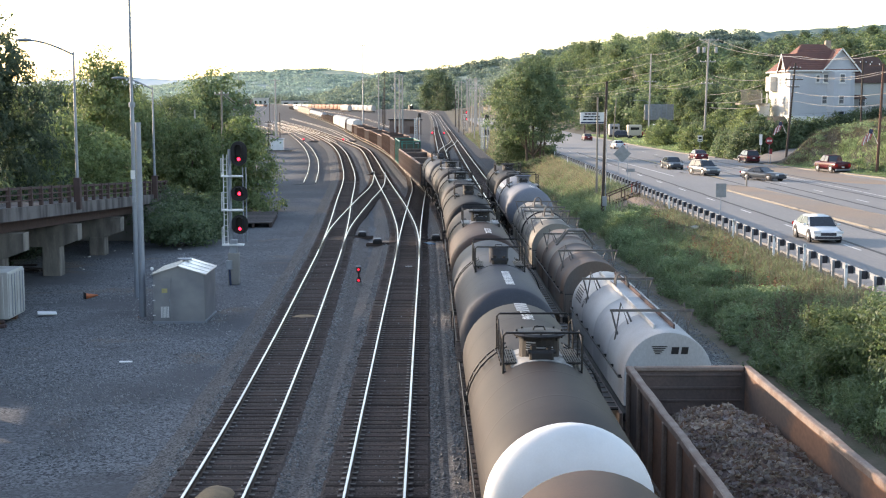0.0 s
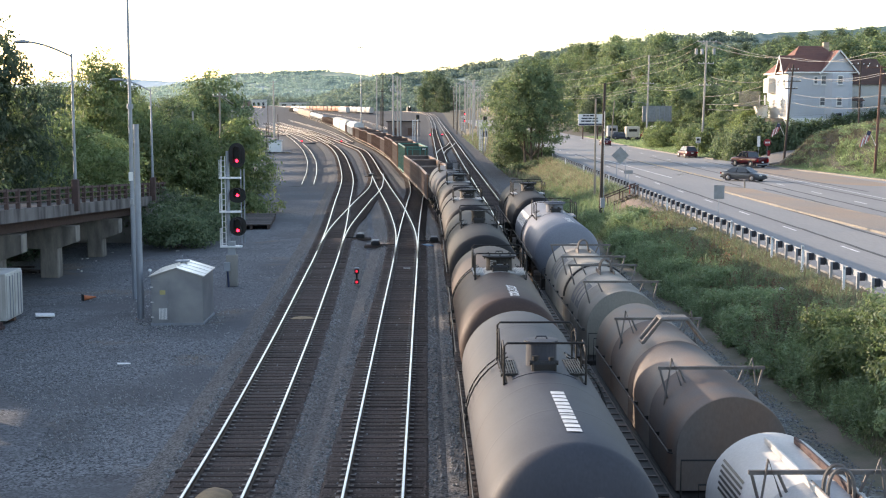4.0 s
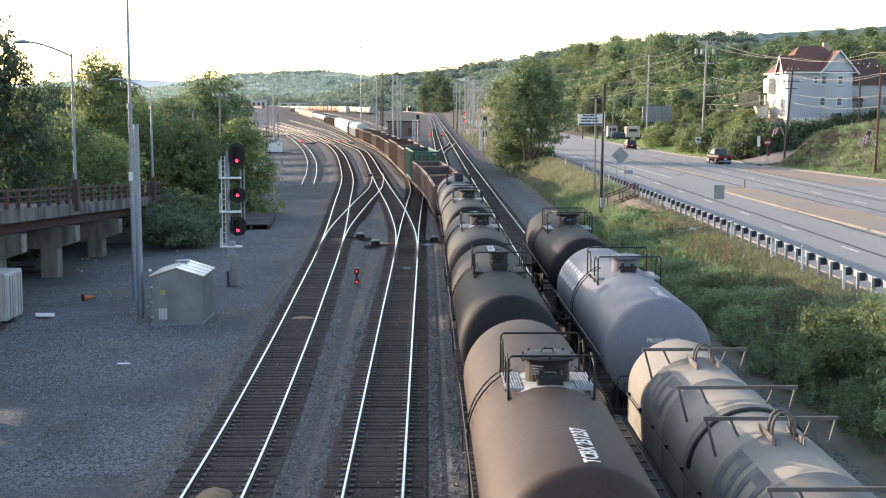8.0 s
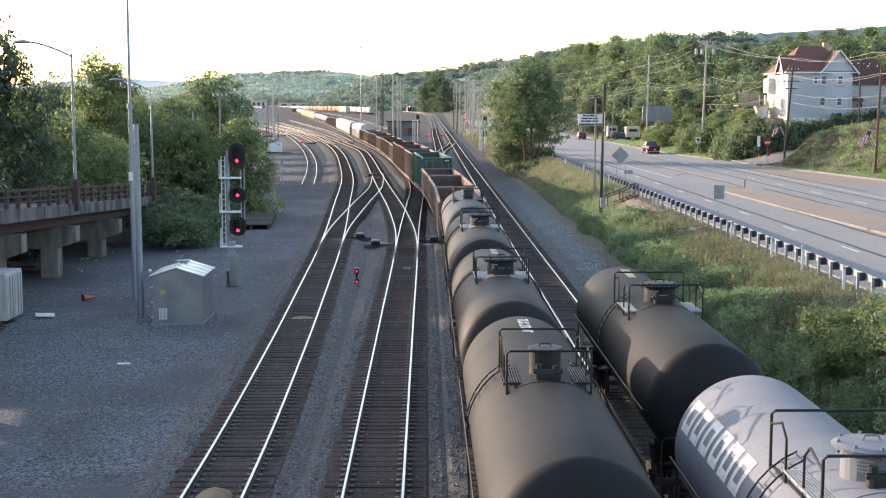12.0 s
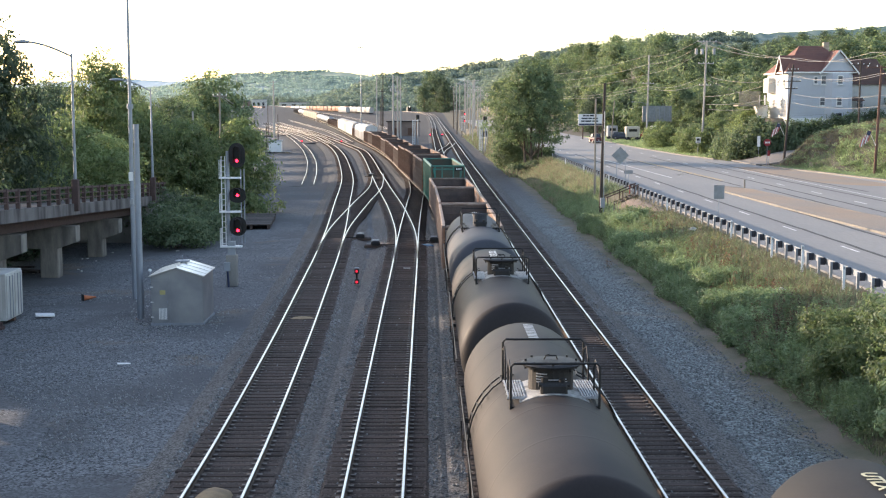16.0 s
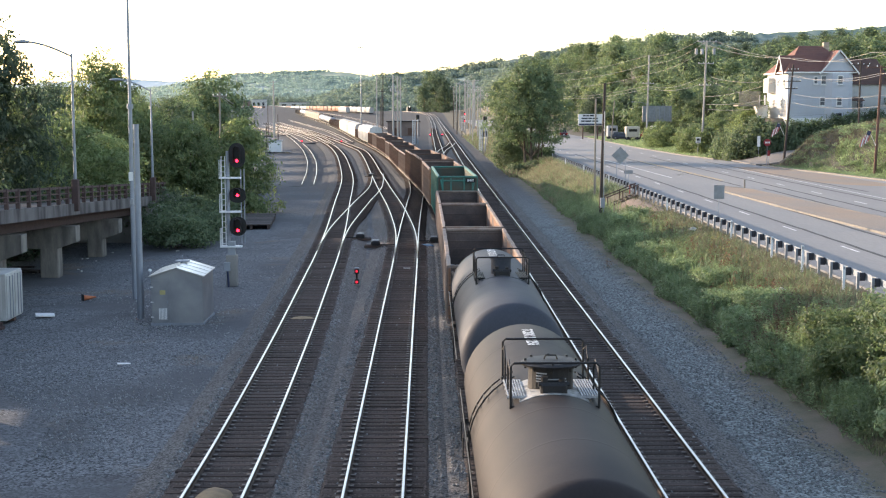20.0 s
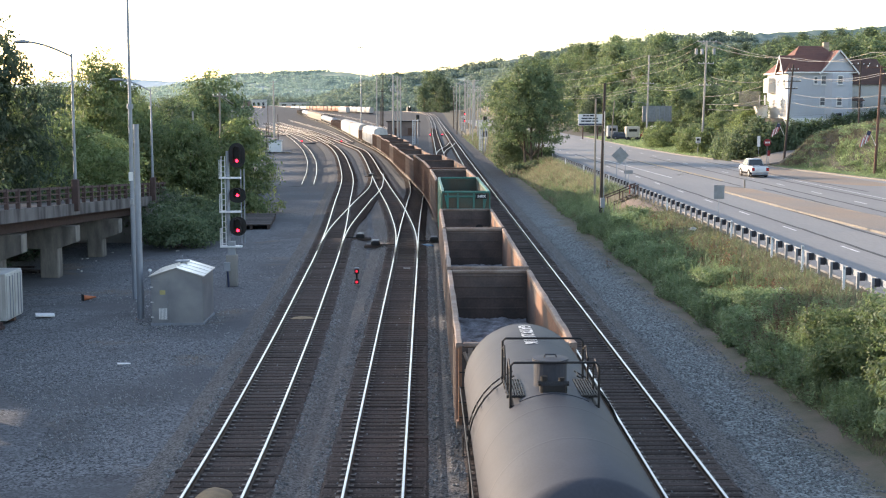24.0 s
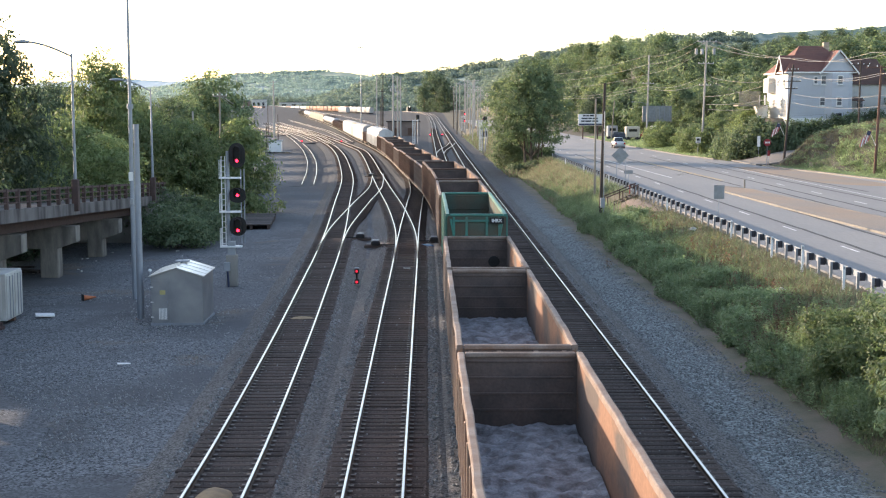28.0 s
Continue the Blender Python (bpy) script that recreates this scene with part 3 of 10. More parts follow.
def build_road():
    road = thing("road", "wide grey asphalt highway with worn lane paint", "road", kind="structure")
    strip("asphalt", 0, 700, lambda y: 19.3, lambda y: kerb_x(y), ROAD_Z, 0.3, M["asphalt"], road)
    # paint
    for k in range(0, 26):
        y = 71.9 + (k - 6) * 12.2
        if 30 < y < 330:
            strip("lane_dash", y - 1.5, y + 1.5, lambda y: 23.58, lambda y: 23.73, ROAD_Z + 0.004, 0.003, M["road_white"], road, 3)
            strip("lane_dash", y - 3.5, y - 0.5, lambda y: 35.7, lambda y: 35.85, ROAD_Z + 0.004, 0.003, M["road_white"], road, 3)
    strip("edge_line", 30, 340, lambda y: 20.4, lambda y: 20.52, ROAD_Z + 0.004, 0.003, M["road_white"], road)
    strip("turn_line", 143, 200, lambda y: 27.0 - (y - 143) * 0.022, lambda y: 27.16 - (y - 143) * 0.022, ROAD_Z + 0.004, 0.003, M["road_white"], road)
    for o in (0.0, 0.32):
        strip("centre_line", 138, 185, lambda y: 31.1 + o - (y - 148) * 0.02, lambda y: 31.22 + o - (y - 148) * 0.02, ROAD_Z + 0.004, 0.003, M["road_yellow"], road)
    strip("far_edge_line", 60, 165, lambda y: 39.3, lambda y: 39.42, ROAD_Z + 0.004, 0.003, M["road_white"], road)
    for x0, y0, y1, sl in ((24.3, 40, 215, 0.0), (27.78, 40, 125, 0.0), (32.45, 60, 125, 0.0), (34.4, 60, 200, 0.0), (38.6, 70, 170, -0.01), (31.2, 128, 210, -0.02), (40.9, 120, 185, -0.02)):
        bm = bmesh.new()
        pts = [Vector((x0 + sl * (y - y0) + 0.12 * noise.noise((y * 0.4, x0, 0)), y, ROAD_Z + 0.006)) for y in np.arange(y0, y1, 1.5)]
        sweep(bm, pts, [(0.14, 0), (-0.14, 0), (-0.14, -0.003), (0.14, -0.003)])
        part("tar_seam", bm, M["tar"], road)
    # turn arrows and a stop bar
    for ax, ay in ((29.2, 150), (29.0, 166), (28.8, 183)):
        bm = bmesh.new()
        bm.faces.new([bm.verts.new((ax + dx, ay + dy, ROAD_Z + 0.006)) for dx, dy in ((0.1, -1.5), (0.1, 0.6), (1.0, 0.9), (1.0, 1.3), (-0.1, 1.0), (-0.1, -1.5))])
        bmesh.ops.solidify(bm, geom=bm.faces[:], thickness=0.003)
        part("turn_arrow", bm, M["road_white"], road)
    # median island and the worn earth strip beyond the far lanes
    med = thing("median", "low kerbed traffic island of brown gravel", "traffic island", kind="structure")
    near = lambda y: lerp_table(y, ((30, 29.4), (80, 28.3), (98, 27.75), (122, 27.3), (125.2, 28.3), (126, 28.9)))
    far = lambda y: lerp_table(y, ((30, 33.4), (91, 32.4), (103, 31.7), (122, 30.7), (125.2, 29.8), (126, 29.1)))
    strip("fill", 30, 125.8, lambda y: near(y) + 0.222, lambda y: far(y) - 0.222, ROAD_Z + 0.14, 0.3, M["median"], med, 1.5)
    strip("kerb_stone", 30, 126, near, lambda y: near(y) + 0.217, ROAD_Z + 0.15, 0.3, M["kerb"], med, 1.5)
    strip("kerb_stone", 30, 126, lambda y: far(y) - 0.217, far, ROAD_Z + 0.15, 0.3, M["kerb"], med, 1.5)
    strip("dirty_shoulder", 128, 168, lambda y: lerp_table(y, ((128, 45.2), (130, 42.4), (135, 40.4), (140, 39.5), (168, 39.6))), lambda y: lerp_table(y, ((128, 46.4), (132.5, 47.0), (151, 46.2), (163, 44.3), (168, 41.8))), ROAD_Z + 0.005, 0.004, M["median"], road, 1.5, "brown dirt washed over the road's edge")
    stake = thing("marker_post", "short tan wooden post on the traffic island", "marker post", pose(30.2, 123.0, ROAD_Z + 0.1))
    part("stake", box(bmesh.new(), (0, 0, 0.4), (0.14, 0.14, 0.95), bevel=0.02), M["pole_wood"], stake)
    kerb = thing("kerb", "weathered pale concrete kerb beside the road", "kerb", kind="structure")
    strip("kerb_stone", 60, 171, lambda y: kerb_x(y) + 0.003, lambda y: kerb_x(y) + 0.45, ROAD_Z + 0.16, 0.5, M["kerb"], kerb, 3)
    strip("kerb_stone", 192, 330, lambda y: kerb_x(y) + 0.003, lambda y: kerb_x(y) + 0.35, ROAD_Z + 0.14, 0.5, M["kerb"], kerb, 6)
    return road


build_road()


def side_street():
    """The narrow street that climbs away from the road between the hedge and the dirt bank."""
    st = thing("side_street", "narrow patched side street climbing from the road", "street", kind="structure")
    bm = bmesh.new()
    rows = []
    for i in range(19):
        f = i / 18
        row = []
        for j in range(9):
            g = j / 8
            x = kerb_x(180) + 0.1 + 26 * f
            y = (174.6 - 1.2 * smoothstep(0.25, 0.0, f)) + (9.6 + 3.2 * smoothstep(0.25, 0.0, f)) * g
            row.append(bm.verts.new((max(x, kerb_x(y) + 0.02), y, max(terrain(x, y) + 0.05, ROAD_Z + 0.01))))
        rows.append(row)
    for a, b in zip(rows[:-1], rows[1:]):
        for j in range(8):
            bm.faces.new((a[j], b[j], b[j + 1], a[j + 1]))
    bmesh.ops.recalc_face_normals(bm, faces=bm.faces[:])
    bmesh.ops.solidify(bm, geom=bm.faces[:], thickness=0.12)
    part("pavement", bm, mat("patched street asphalt", (0.25, 0.225, 0.20), 0.9, 0, 0.2, 0.3, 8, 0.2, second=(0.17, 0.155, 0.14), amount=0.7), st)


side_street()


# ---- the overpass under the camera, and an unseen hill added behind it ----
def overpass():
    o = thing("overpass", "concrete road overpass across the tracks", "bridge", kind="structure")
    part("deck", box(bmesh.new(), (0, -8.2, 7.75), (130, 14.0, 0.5)), M["concrete"], o)
    for k in range(5):
        part("girder", box(bmesh.new(), (0, -2.2 - k * 3.0, 6.75), (130, 0.5, 1.49)), M["concrete"], o)
    for y in (-1.35, -15.05):
        part("parapet", box(bmesh.new(), (0, y, 8.34), (130, 0.28, 0.66)), M["concrete"], o)
    for x in (-12.5, 12.5):
        part("pier", box(bmesh.new(), (x, -8.2, 2.7), (1.2, 13.0, 6.6), bevel=0.1), M["concrete"], o)


# Unseen hill, added behind the camera to block low sky light.
def unseen_hill():
    bm = bmesh.new()
    rows = []
    for j in range(9):
        t = j / 8
        rows.append([bm.verts.new((-700 + 23.0 * i, -170 - 190 * t, -1 + 78 * t ** 0.8 * (0.9 + 0.2 * noise.noise((i * 0.21, t, 4))))) for i in range(61)])
    for a, b in zip(rows[:-1], rows[1:]):
        for i in range(60):
            bm.faces.new((a[i], b[i], b[i + 1], a[i + 1]))
    tagged(part("hill", bm, mat("unseen hill cover", (0.075, 0.105, 0.055), 0.95, 0, 0.4, 0.05, 0.6, 0.0, second=(0.12, 0.15, 0.075)), smooth=True), "unseen hill added behind the overpass to block sky light", "hill", kind="structure")


overpass()
unseen_hill()
# ---- rolling stock ----
def shell_mat(name, color, second, rough=0.60, amount=0.6):
    return mat(name, color, rough, 0.0, 0.20, 0.7, 22, 0.06, second=second, amount=amount, stretch=(1, 1, 0.5), spec=0.2)


SHELL = {
    "black": shell_mat("black tank paint", (0.020, 0.019, 0.020), (0.032, 0.029, 0.027), rough=0.66),
    "dust": shell_mat("dusty black tank paint", (0.028, 0.0235, 0.023), (0.044, 0.035, 0.031)),
    "brown": shell_mat("tank paint under brown dust", (0.074, 0.048, 0.039), (0.047, 0.034, 0.030)),
    "grey": shell_mat("grey tank paint", (0.060, 0.064, 0.076), (0.045, 0.047, 0.054)),
    "white": shell_mat("white tank paint", (0.50, 0.50, 0.49), (0.41, 0.39, 0.36)),
    "pale": shell_mat("pale grey tank paint", (0.200, 0.210, 0.240), (0.165, 0.172, 0.194)),
    "old": shell_mat("old soiled hood paint", (0.145, 0.130, 0.120), (0.20, 0.125, 0.085), amount=0.7),
    "cream": shell_mat("dirty cream tank paint", (0.275, 0.252, 0.215), (0.19, 0.175, 0.15)),
}
M["rust_dark"] = mat("dark rusty steel", (0.095, 0.058, 0.052), 0.85, 0.1, 0.3, 2, 30, 0.3, second=(0.055, 0.04, 0.038))
M["tread"] = mat("grey grating", (0.42, 0.43, 0.44), 0.5, 0.3, 0.2, 4, 60, 0.3)
M["lettering"] = mat("white stencil paint", (0.72, 0.72, 0.70), 0.6, 0, 0.1, 5, 40, 0.0)
M["cream_letter"] = mat("aged cream stencil paint", (0.66, 0.60, 0.38), 0.6, 0, 0.15, 5, 40, 0.0)
M["wheel"] = mat("wheel steel", (0.09, 0.07, 0.06), 0.6, 0.6, 0.2, 4, 40, 0.1)
GAUGE = 0.7525


def wheelset_mesh():
    bm = bmesh.new()
    t = Matrix.Rotation(radians(90), 4, "Y")
    for s in (-1, 1):
        prof = [(0.0, -0.03), (0.10, -0.04), (0.16, -0.02), (0.36, -0.015), (0.40, -0.05), (0.495, -0.05), (0.495, -0.02), (0.458, 0.0), (0.45, 0.08), (0.40, 0.085), (0.36, 0.03), (0.16, 0.04), (0.10, 0.07), (0.0, 0.07)]
        lathe(bm, [(r, z if s > 0 else -z) for r, z in prof], 20, Matrix.Translation((s * (GAUGE - 0.03), 0, 0)) @ t)
    rod(bm, (-0.95, 0, 0), (0.95, 0, 0), 0.075, 10)
    # hub bolts, so that the turning can be seen
    for s in (-1, 1):
        for k in range(3):
            a = k * 2.094
            box(bm, (s * (GAUGE + 0.02), 0.26 * math.cos(a), 0.26 * math.sin(a)), (0.05, 0.06, 0.06))
    bmesh.ops.recalc_face_normals(bm, faces=bm.faces[:])
    return link_mesh("wheelset", bm, M["wheel"])


def truck_mesh():
    """Cast side frames, bolster and springs of a two-axle bogie."""
    bm = bmesh.new()
    for s in (-1, 1):
        x = s * 1.0
        prof = [(-1.12, 0.36), (-1.12, 0.60), (-0.75, 0.66), (-0.40, 0.86), (0.40, 0.86), (0.75, 0.66), (1.12, 0.60), (1.12, 0.36), (0.72, 0.36), (0.45, 0.22), (-0.45, 0.22), (-0.72, 0.36)]
        a = [bm.verts.new((x - 0.07, y, z)) for y, z in prof]
        b = [bm.verts.new((x + 0.07, y, z)) for y, z in prof]
        bm.faces.new(a)
        bm.faces.new(b[::-1])
        for i in range(len(prof)):
            j = (i + 1) % len(prof)
            bm.faces.new((a[i], b[i], b[j], a[j]))
        for y in (-0.15, 0.15):
            rod(bm, (x + s * 0.09, y, 0.30), (x + s * 0.09, y, 0.62), 0.08, 8)
    box(bm, (0, 0, 0.66), (2.1, 0.36, 0.24), bevel=0.03)
    bmesh.ops.recalc_face_normals(bm, faces=bm.faces[:])
    return link_mesh("truck", bm, M["dark_steel"])


WHEELS, TRUCK = wheelset_mesh(), truck_mesh()
wheelsets = []          # (object, its distance along the car) for the turning


def running_gear(car, half, coupler_z=0.87):
    for s in (-1, 1):
        tk = part("truck", TRUCK, None, car, "dark cast steel truck", at=pose(0, s * half, 0))
        for o in (-0.89, 0.89):
            w = part("wheelset", WHEELS, None, tk, at=pose(0, o, 0.457))
            wheelsets.append((w, car))
    return car


def couplers(car, end, material):
    for s in (-1, 1):
        bm = bmesh.new()
        box(bm, (0, s * (end + 0.25), 0.87), (0.16, 0.55, 0.18), bevel=0.03)
        box(bm, (0.06, s * (end + 0.56), 0.87), (0.26, 0.2, 0.28), bevel=0.05)
        rod(bm, (-0.35, s * (end + 0.02), 0.8), (-0.30, s * (end + 0.5), 0.55), 0.035, 6)
        part("coupler", bm, material, car)


def text_mesh(s, size, bold=0.0):
    cu = bpy.data.curves.new("text", "FONT")
    cu.body, cu.size, cu.extrude, cu.offset = s, size, 0.0, bold
    cu.align_x = cu.align_y = "CENTER"
    cu.resolution_u = 2
    ob = bpy.data.objects.new("text", cu)
    me = bpy.data.meshes.new_from_object(ob)
    bpy.data.objects.remove(ob)
    bpy.data.curves.remove(cu)
    return me


def wrap_on_tank(me, radius, zc, flip, y0, angle, lift=0.02):
    """Lays flat lettering lengthwise on a tank. flip 1: it reads away along +y; -1: it reads back along -y."""
    bm = bmesh.new()
    bm.from_mesh(me)
    bpy.data.meshes.remove(me)
    for _ in range(2):
        bmesh.ops.subdivide_edges(bm, edges=[e for e in bm.edges if e.calc_length() > 0.12], cuts=1)
    for v in bm.verts:
        a, y = angle - flip * v.co.y / radius, y0 + flip * v.co.x
        v.co = ((radius + lift) * math.sin(a), y, zc + (radius + lift) * math.cos(a))
    return bm


def bars(rows, w, h, gap):
    """Plain bars in place of a number: rows of bar widths."""
    bm = bmesh.new()
    for j, row in enumerate(rows):
        x = -sum(row) / 2 - gap * (len(row) - 1) / 2
        for b in row:
            y = (len(rows) / 2 - j - 0.5) * h * 1.5
            vs = [bm.verts.new(p) for p in ((x, y - h / 2, 0), (x + b, y - h / 2, 0), (x + b, y + h / 2, 0), (x, y + h / 2, 0))]
            bm.faces.new(vs)
            x += b + gap
    me = bpy.data.meshes.new("bars")
    bm.to_mesh(me)
    bm.free()
    return me


def tank_shell(r, half, zc, head=0.5, seg=48, ring=None):
    """A cylinder along y with dished heads and weld seams."""
    prof = [(0.0, -half)]
    for k in range(1, 9):
        a = k / 8 * math.pi / 2
        prof.append((r * math.sin(a), -half + head * (1 - math.cos(a))))
    n = 6
    for k in range(1, n):
        y = -half + head + (2 * half - 2 * head) * k / n
        prof += [(r, y - 0.08), (r, y - 0.03), (r + 0.003, y - 0.012), (r + 0.003, y + 0.012), (r, y + 0.03), (r, y + 0.08)]
    for k in range(8, 0, -1):
        a = k / 8 * math.pi / 2
        prof.append((r * math.sin(a), half - head * (1 - math.cos(a))))
    prof.append((0.0, half))
    bm = bmesh.new()
    lathe(bm, prof, seg, Matrix.Translation((0, 0, zc)) @ Matrix.Rotation(radians(-90), 4, "X"))
    bmesh.ops.recalc_face_normals(bm, faces=bm.faces[:])
    return bm


def handrail_platform(car, zt, r, y0, length, half_w, treads, rail_h=0.62, dome_mat=None, dome_y=-0.38, saddle_mat=None, slim=False):
    """The loading platform on a tank: manway, treads on both sides and a rail frame round them."""
    top = zt
    plat = part("saddle", saddle_mesh(r, zt - r, length * 0.62, saddle_mat), None, car, "saddle plate under the manway", at=pose(0, y0 - 0.45, 0))
    bm = bmesh.new()
    lathe(bm, [(0.0, -0.12), (0.33, -0.12), (0.33, 0.46), (0.36, 0.47), (0.36, 0.53), (0.0, 0.55)] if slim else [(0.0, -0.12), (0.45, -0.12), (0.44, 0.36), (0.49, 0.37), (0.49, 0.41), (0.58, 0.42), (0.59, 0.46), (0.50, 0.50), (0.0, 0.53)], 24, Matrix.Translation((0, dome_y, top)))
    for k in range(0 if slim else 8):
        a = k * math.pi / 4
        rod(bm, (0.50 * math.cos(a), dome_y + 0.50 * math.sin(a), top + 0.34), (0.50 * math.cos(a), dome_y + 0.50 * math.sin(a), top + 0.54), 0.025, 6)
    path_rod(bm, [(-0.14, dome_y, top + 0.5), (-0.10, dome_y, top + 0.6), (0.10, dome_y, top + 0.6), (0.14, dome_y, top + 0.5)], 0.018, 5)
    bmesh.ops.recalc_face_normals(bm, faces=bm.faces[:])
    part("manway", bm, dome_mat or M["dark_steel"], car, "bolted manway with a lid", at=pose(0, y0, 0))
    if not slim:
        for k, (a0, a1) in enumerate(((-0.75, -0.25), (-0.75, -0.35), (-0.75, 0.62), (-0.75, 0.66))):      # stencilled data lines round the neck
            q = [(0.465 * math.sin(a), dome_y - 0.465 * math.cos(a)) for a in np.linspace(a0, a1, 8)]
            z = top + 0.30 - 0.055 * k
            part("data_line", flat_quads([[(x0, yy0, z), (x1, yy1, z), (x1, yy1, z + 0.026), (x0, yy0, z + 0.026)] for (x0, yy0), (x1, yy1) in zip(q[:-1], q[1:])]), M["tread"], car, at=pose(0, y0, 0))
    bm = bmesh.new()
    box(bm, (0, -0.72, top + 0.06), (0.52, 0.26, 0.24), bevel=0.04)
    rod(bm, (-0.18, -0.72, top + 0.1), (-0.18, -0.72, top + 0.30), 0.07, 10)
    rod(bm, (0.16, -0.72, top + 0.1), (0.16, -0.72, top + 0.27), 0.06, 10)
    rod(bm, (-0.30, -0.76, top + 0.16), (0.30, -0.76, top + 0.16), 0.05, 8)
    part("valve_housing", bm, M["dark_steel"], car, at=pose(0, y0 - 0.3, 0))
    for s in (-1, 1):
        x = s * (half_w - 0.13)
        zt2 = zt - r + math.sqrt(max(0.01, r * r - x * x)) + 0.10
        bm = bmesh.new()
        tl = length * 0.58
        for k in range(7):
            box(bm, (x + (k - 3) * 0.052, 0, zt2), (0.028, tl, 0.035))
        for y in (-tl / 2, -tl / 4, 0, tl / 4, tl / 2):
            box(bm, (x, y, zt2 - 0.012), (0.37, 0.03, 0.04))
        box(bm, (x, tl * 0.3, zt2 - 0.09), (0.06, 0.06, 0.2))
        box(bm, (x, -tl * 0.3, zt2 - 0.09), (0.06, 0.06, 0.2))
        part("tread", bm, treads, car, "slatted metal walkway tread", at=pose(0, y0 - 0.3, 0))
    hw, hl, z1 = half_w, length / 2, top + rail_h
    zf = zt - r + math.sqrt(max(0.01, r * r - hw * hw))
    hr = part("handrail", path_rod(bmesh.new(), [(-hw, hl, zf), (-hw, hl, z1 - 0.06), (-hw + 0.06, hl, z1), (hw - 0.06, hl, z1), (hw, hl, z1 - 0.06), (hw, hl, zf)], 0.026), M["dark_steel"], car, "dark steel rail frame", at=pose(0, y0, 0))
    part("end_hoop", path_rod(bmesh.new(), [(-hw, -hl, zf), (-hw, -hl, z1 - 0.06), (-hw + 0.06, -hl, z1), (hw - 0.06, -hl, z1), (hw, -hl, z1 - 0.06), (hw, -hl, zf)], 0.026), M["dark_steel"], hr)
    for s in (-1, 1):
        part("side_hoop", path_rod(bmesh.new(), [(s * hw, hl, z1 - 0.22), (s * hw, hl * 0.55, z1 - 0.05), (s * hw, hl * 0.35, z1 - 0.25), (s * hw, hl * 0.35, zf)], 0.022), M["dark_steel"], hr)
        part("side_hoop", path_rod(bmesh.new(), [(s * hw, -hl, z1 - 0.22), (s * hw, -hl * 0.55, z1 - 0.05), (s * hw, -hl * 0.35, z1 - 0.25), (s * hw, -hl * 0.35, zf)], 0.022), M["dark_steel"], hr)
        part("toe_board", box(bmesh.new(), (s * (hw - 0.05), 0, zf + 0.02), (0.07, length, 0.06)), M["dark_steel"], hr)


_saddles = {}


def saddle_mesh(r, zc, length, material=None):
    material = material or SADDLE
    key = (r, zc, length, material.name)
    if key not in _saddles:
        bm = bmesh.new()
        rows = []
        for y in (-length / 2, length / 2):
            rows.append([bm.verts.new(((r + 0.012) * math.sin(a), y, zc + (r + 0.012) * math.cos(a))) for a in np.linspace(-0.46, 0.46, 12)])
        for i in range(11):
            bm.faces.new((rows[0][i], rows[0][i + 1], rows[1][i + 1], rows[1][i]))
        bmesh.ops.recalc_face_normals(bm, faces=bm.faces[:])
        res = bmesh.ops.solidify(bm, geom=bm.faces[:], thickness=0.02)
        _saddles[key] = link_mesh("saddle", bm, material)
    return _saddles[key]


SADDLE = mat("scuffed saddle paint", (0.36, 0.355, 0.34), 0.7, 0.0, 0.35, 3, 20, 0.1, second=(0.10, 0.095, 0.09), amount=0.9, sharp=0.5)


_shared = {}


def shared(key, make):
    if key not in _shared:
        _shared[key] = make()
    return _shared[key]


def ladder_parts(car, s, r, zc, y):
    def stile():
        pts = [((r + 0.09) * math.sin(a), 0, zc + (r + 0.09) * math.cos(a)) for a in np.linspace(0.42, 1.72, 9)]
        return link_mesh("stile", path_rod(bmesh.new(), pts + [((r + 0.02), 0, 0.95)], 0.018, 5), M["dark_steel"])

    lad = part("ladder", shared(("stile", r, zc), stile), None, car, "curved side ladder", at=Matrix.Translation((0, y - 0.24, 0)) @ Matrix.Diagonal((s, 1, 1, 1)))
    part("stile", shared(("stile", r, zc), stile), None, lad, at=pose(0, 0.48, 0))
    rung = shared("rung", lambda: link_mesh("rung", rod(bmesh.new(), (0, 0, 0), (0, 0.48, 0), 0.013, 5), M["dark_steel"]))
    for a in np.linspace(0.45, 1.7, 9):
        part("rung", rung, None, lad, at=pose((r + 0.09) * math.sin(a), 0, zc + (r + 0.09) * math.cos(a)))


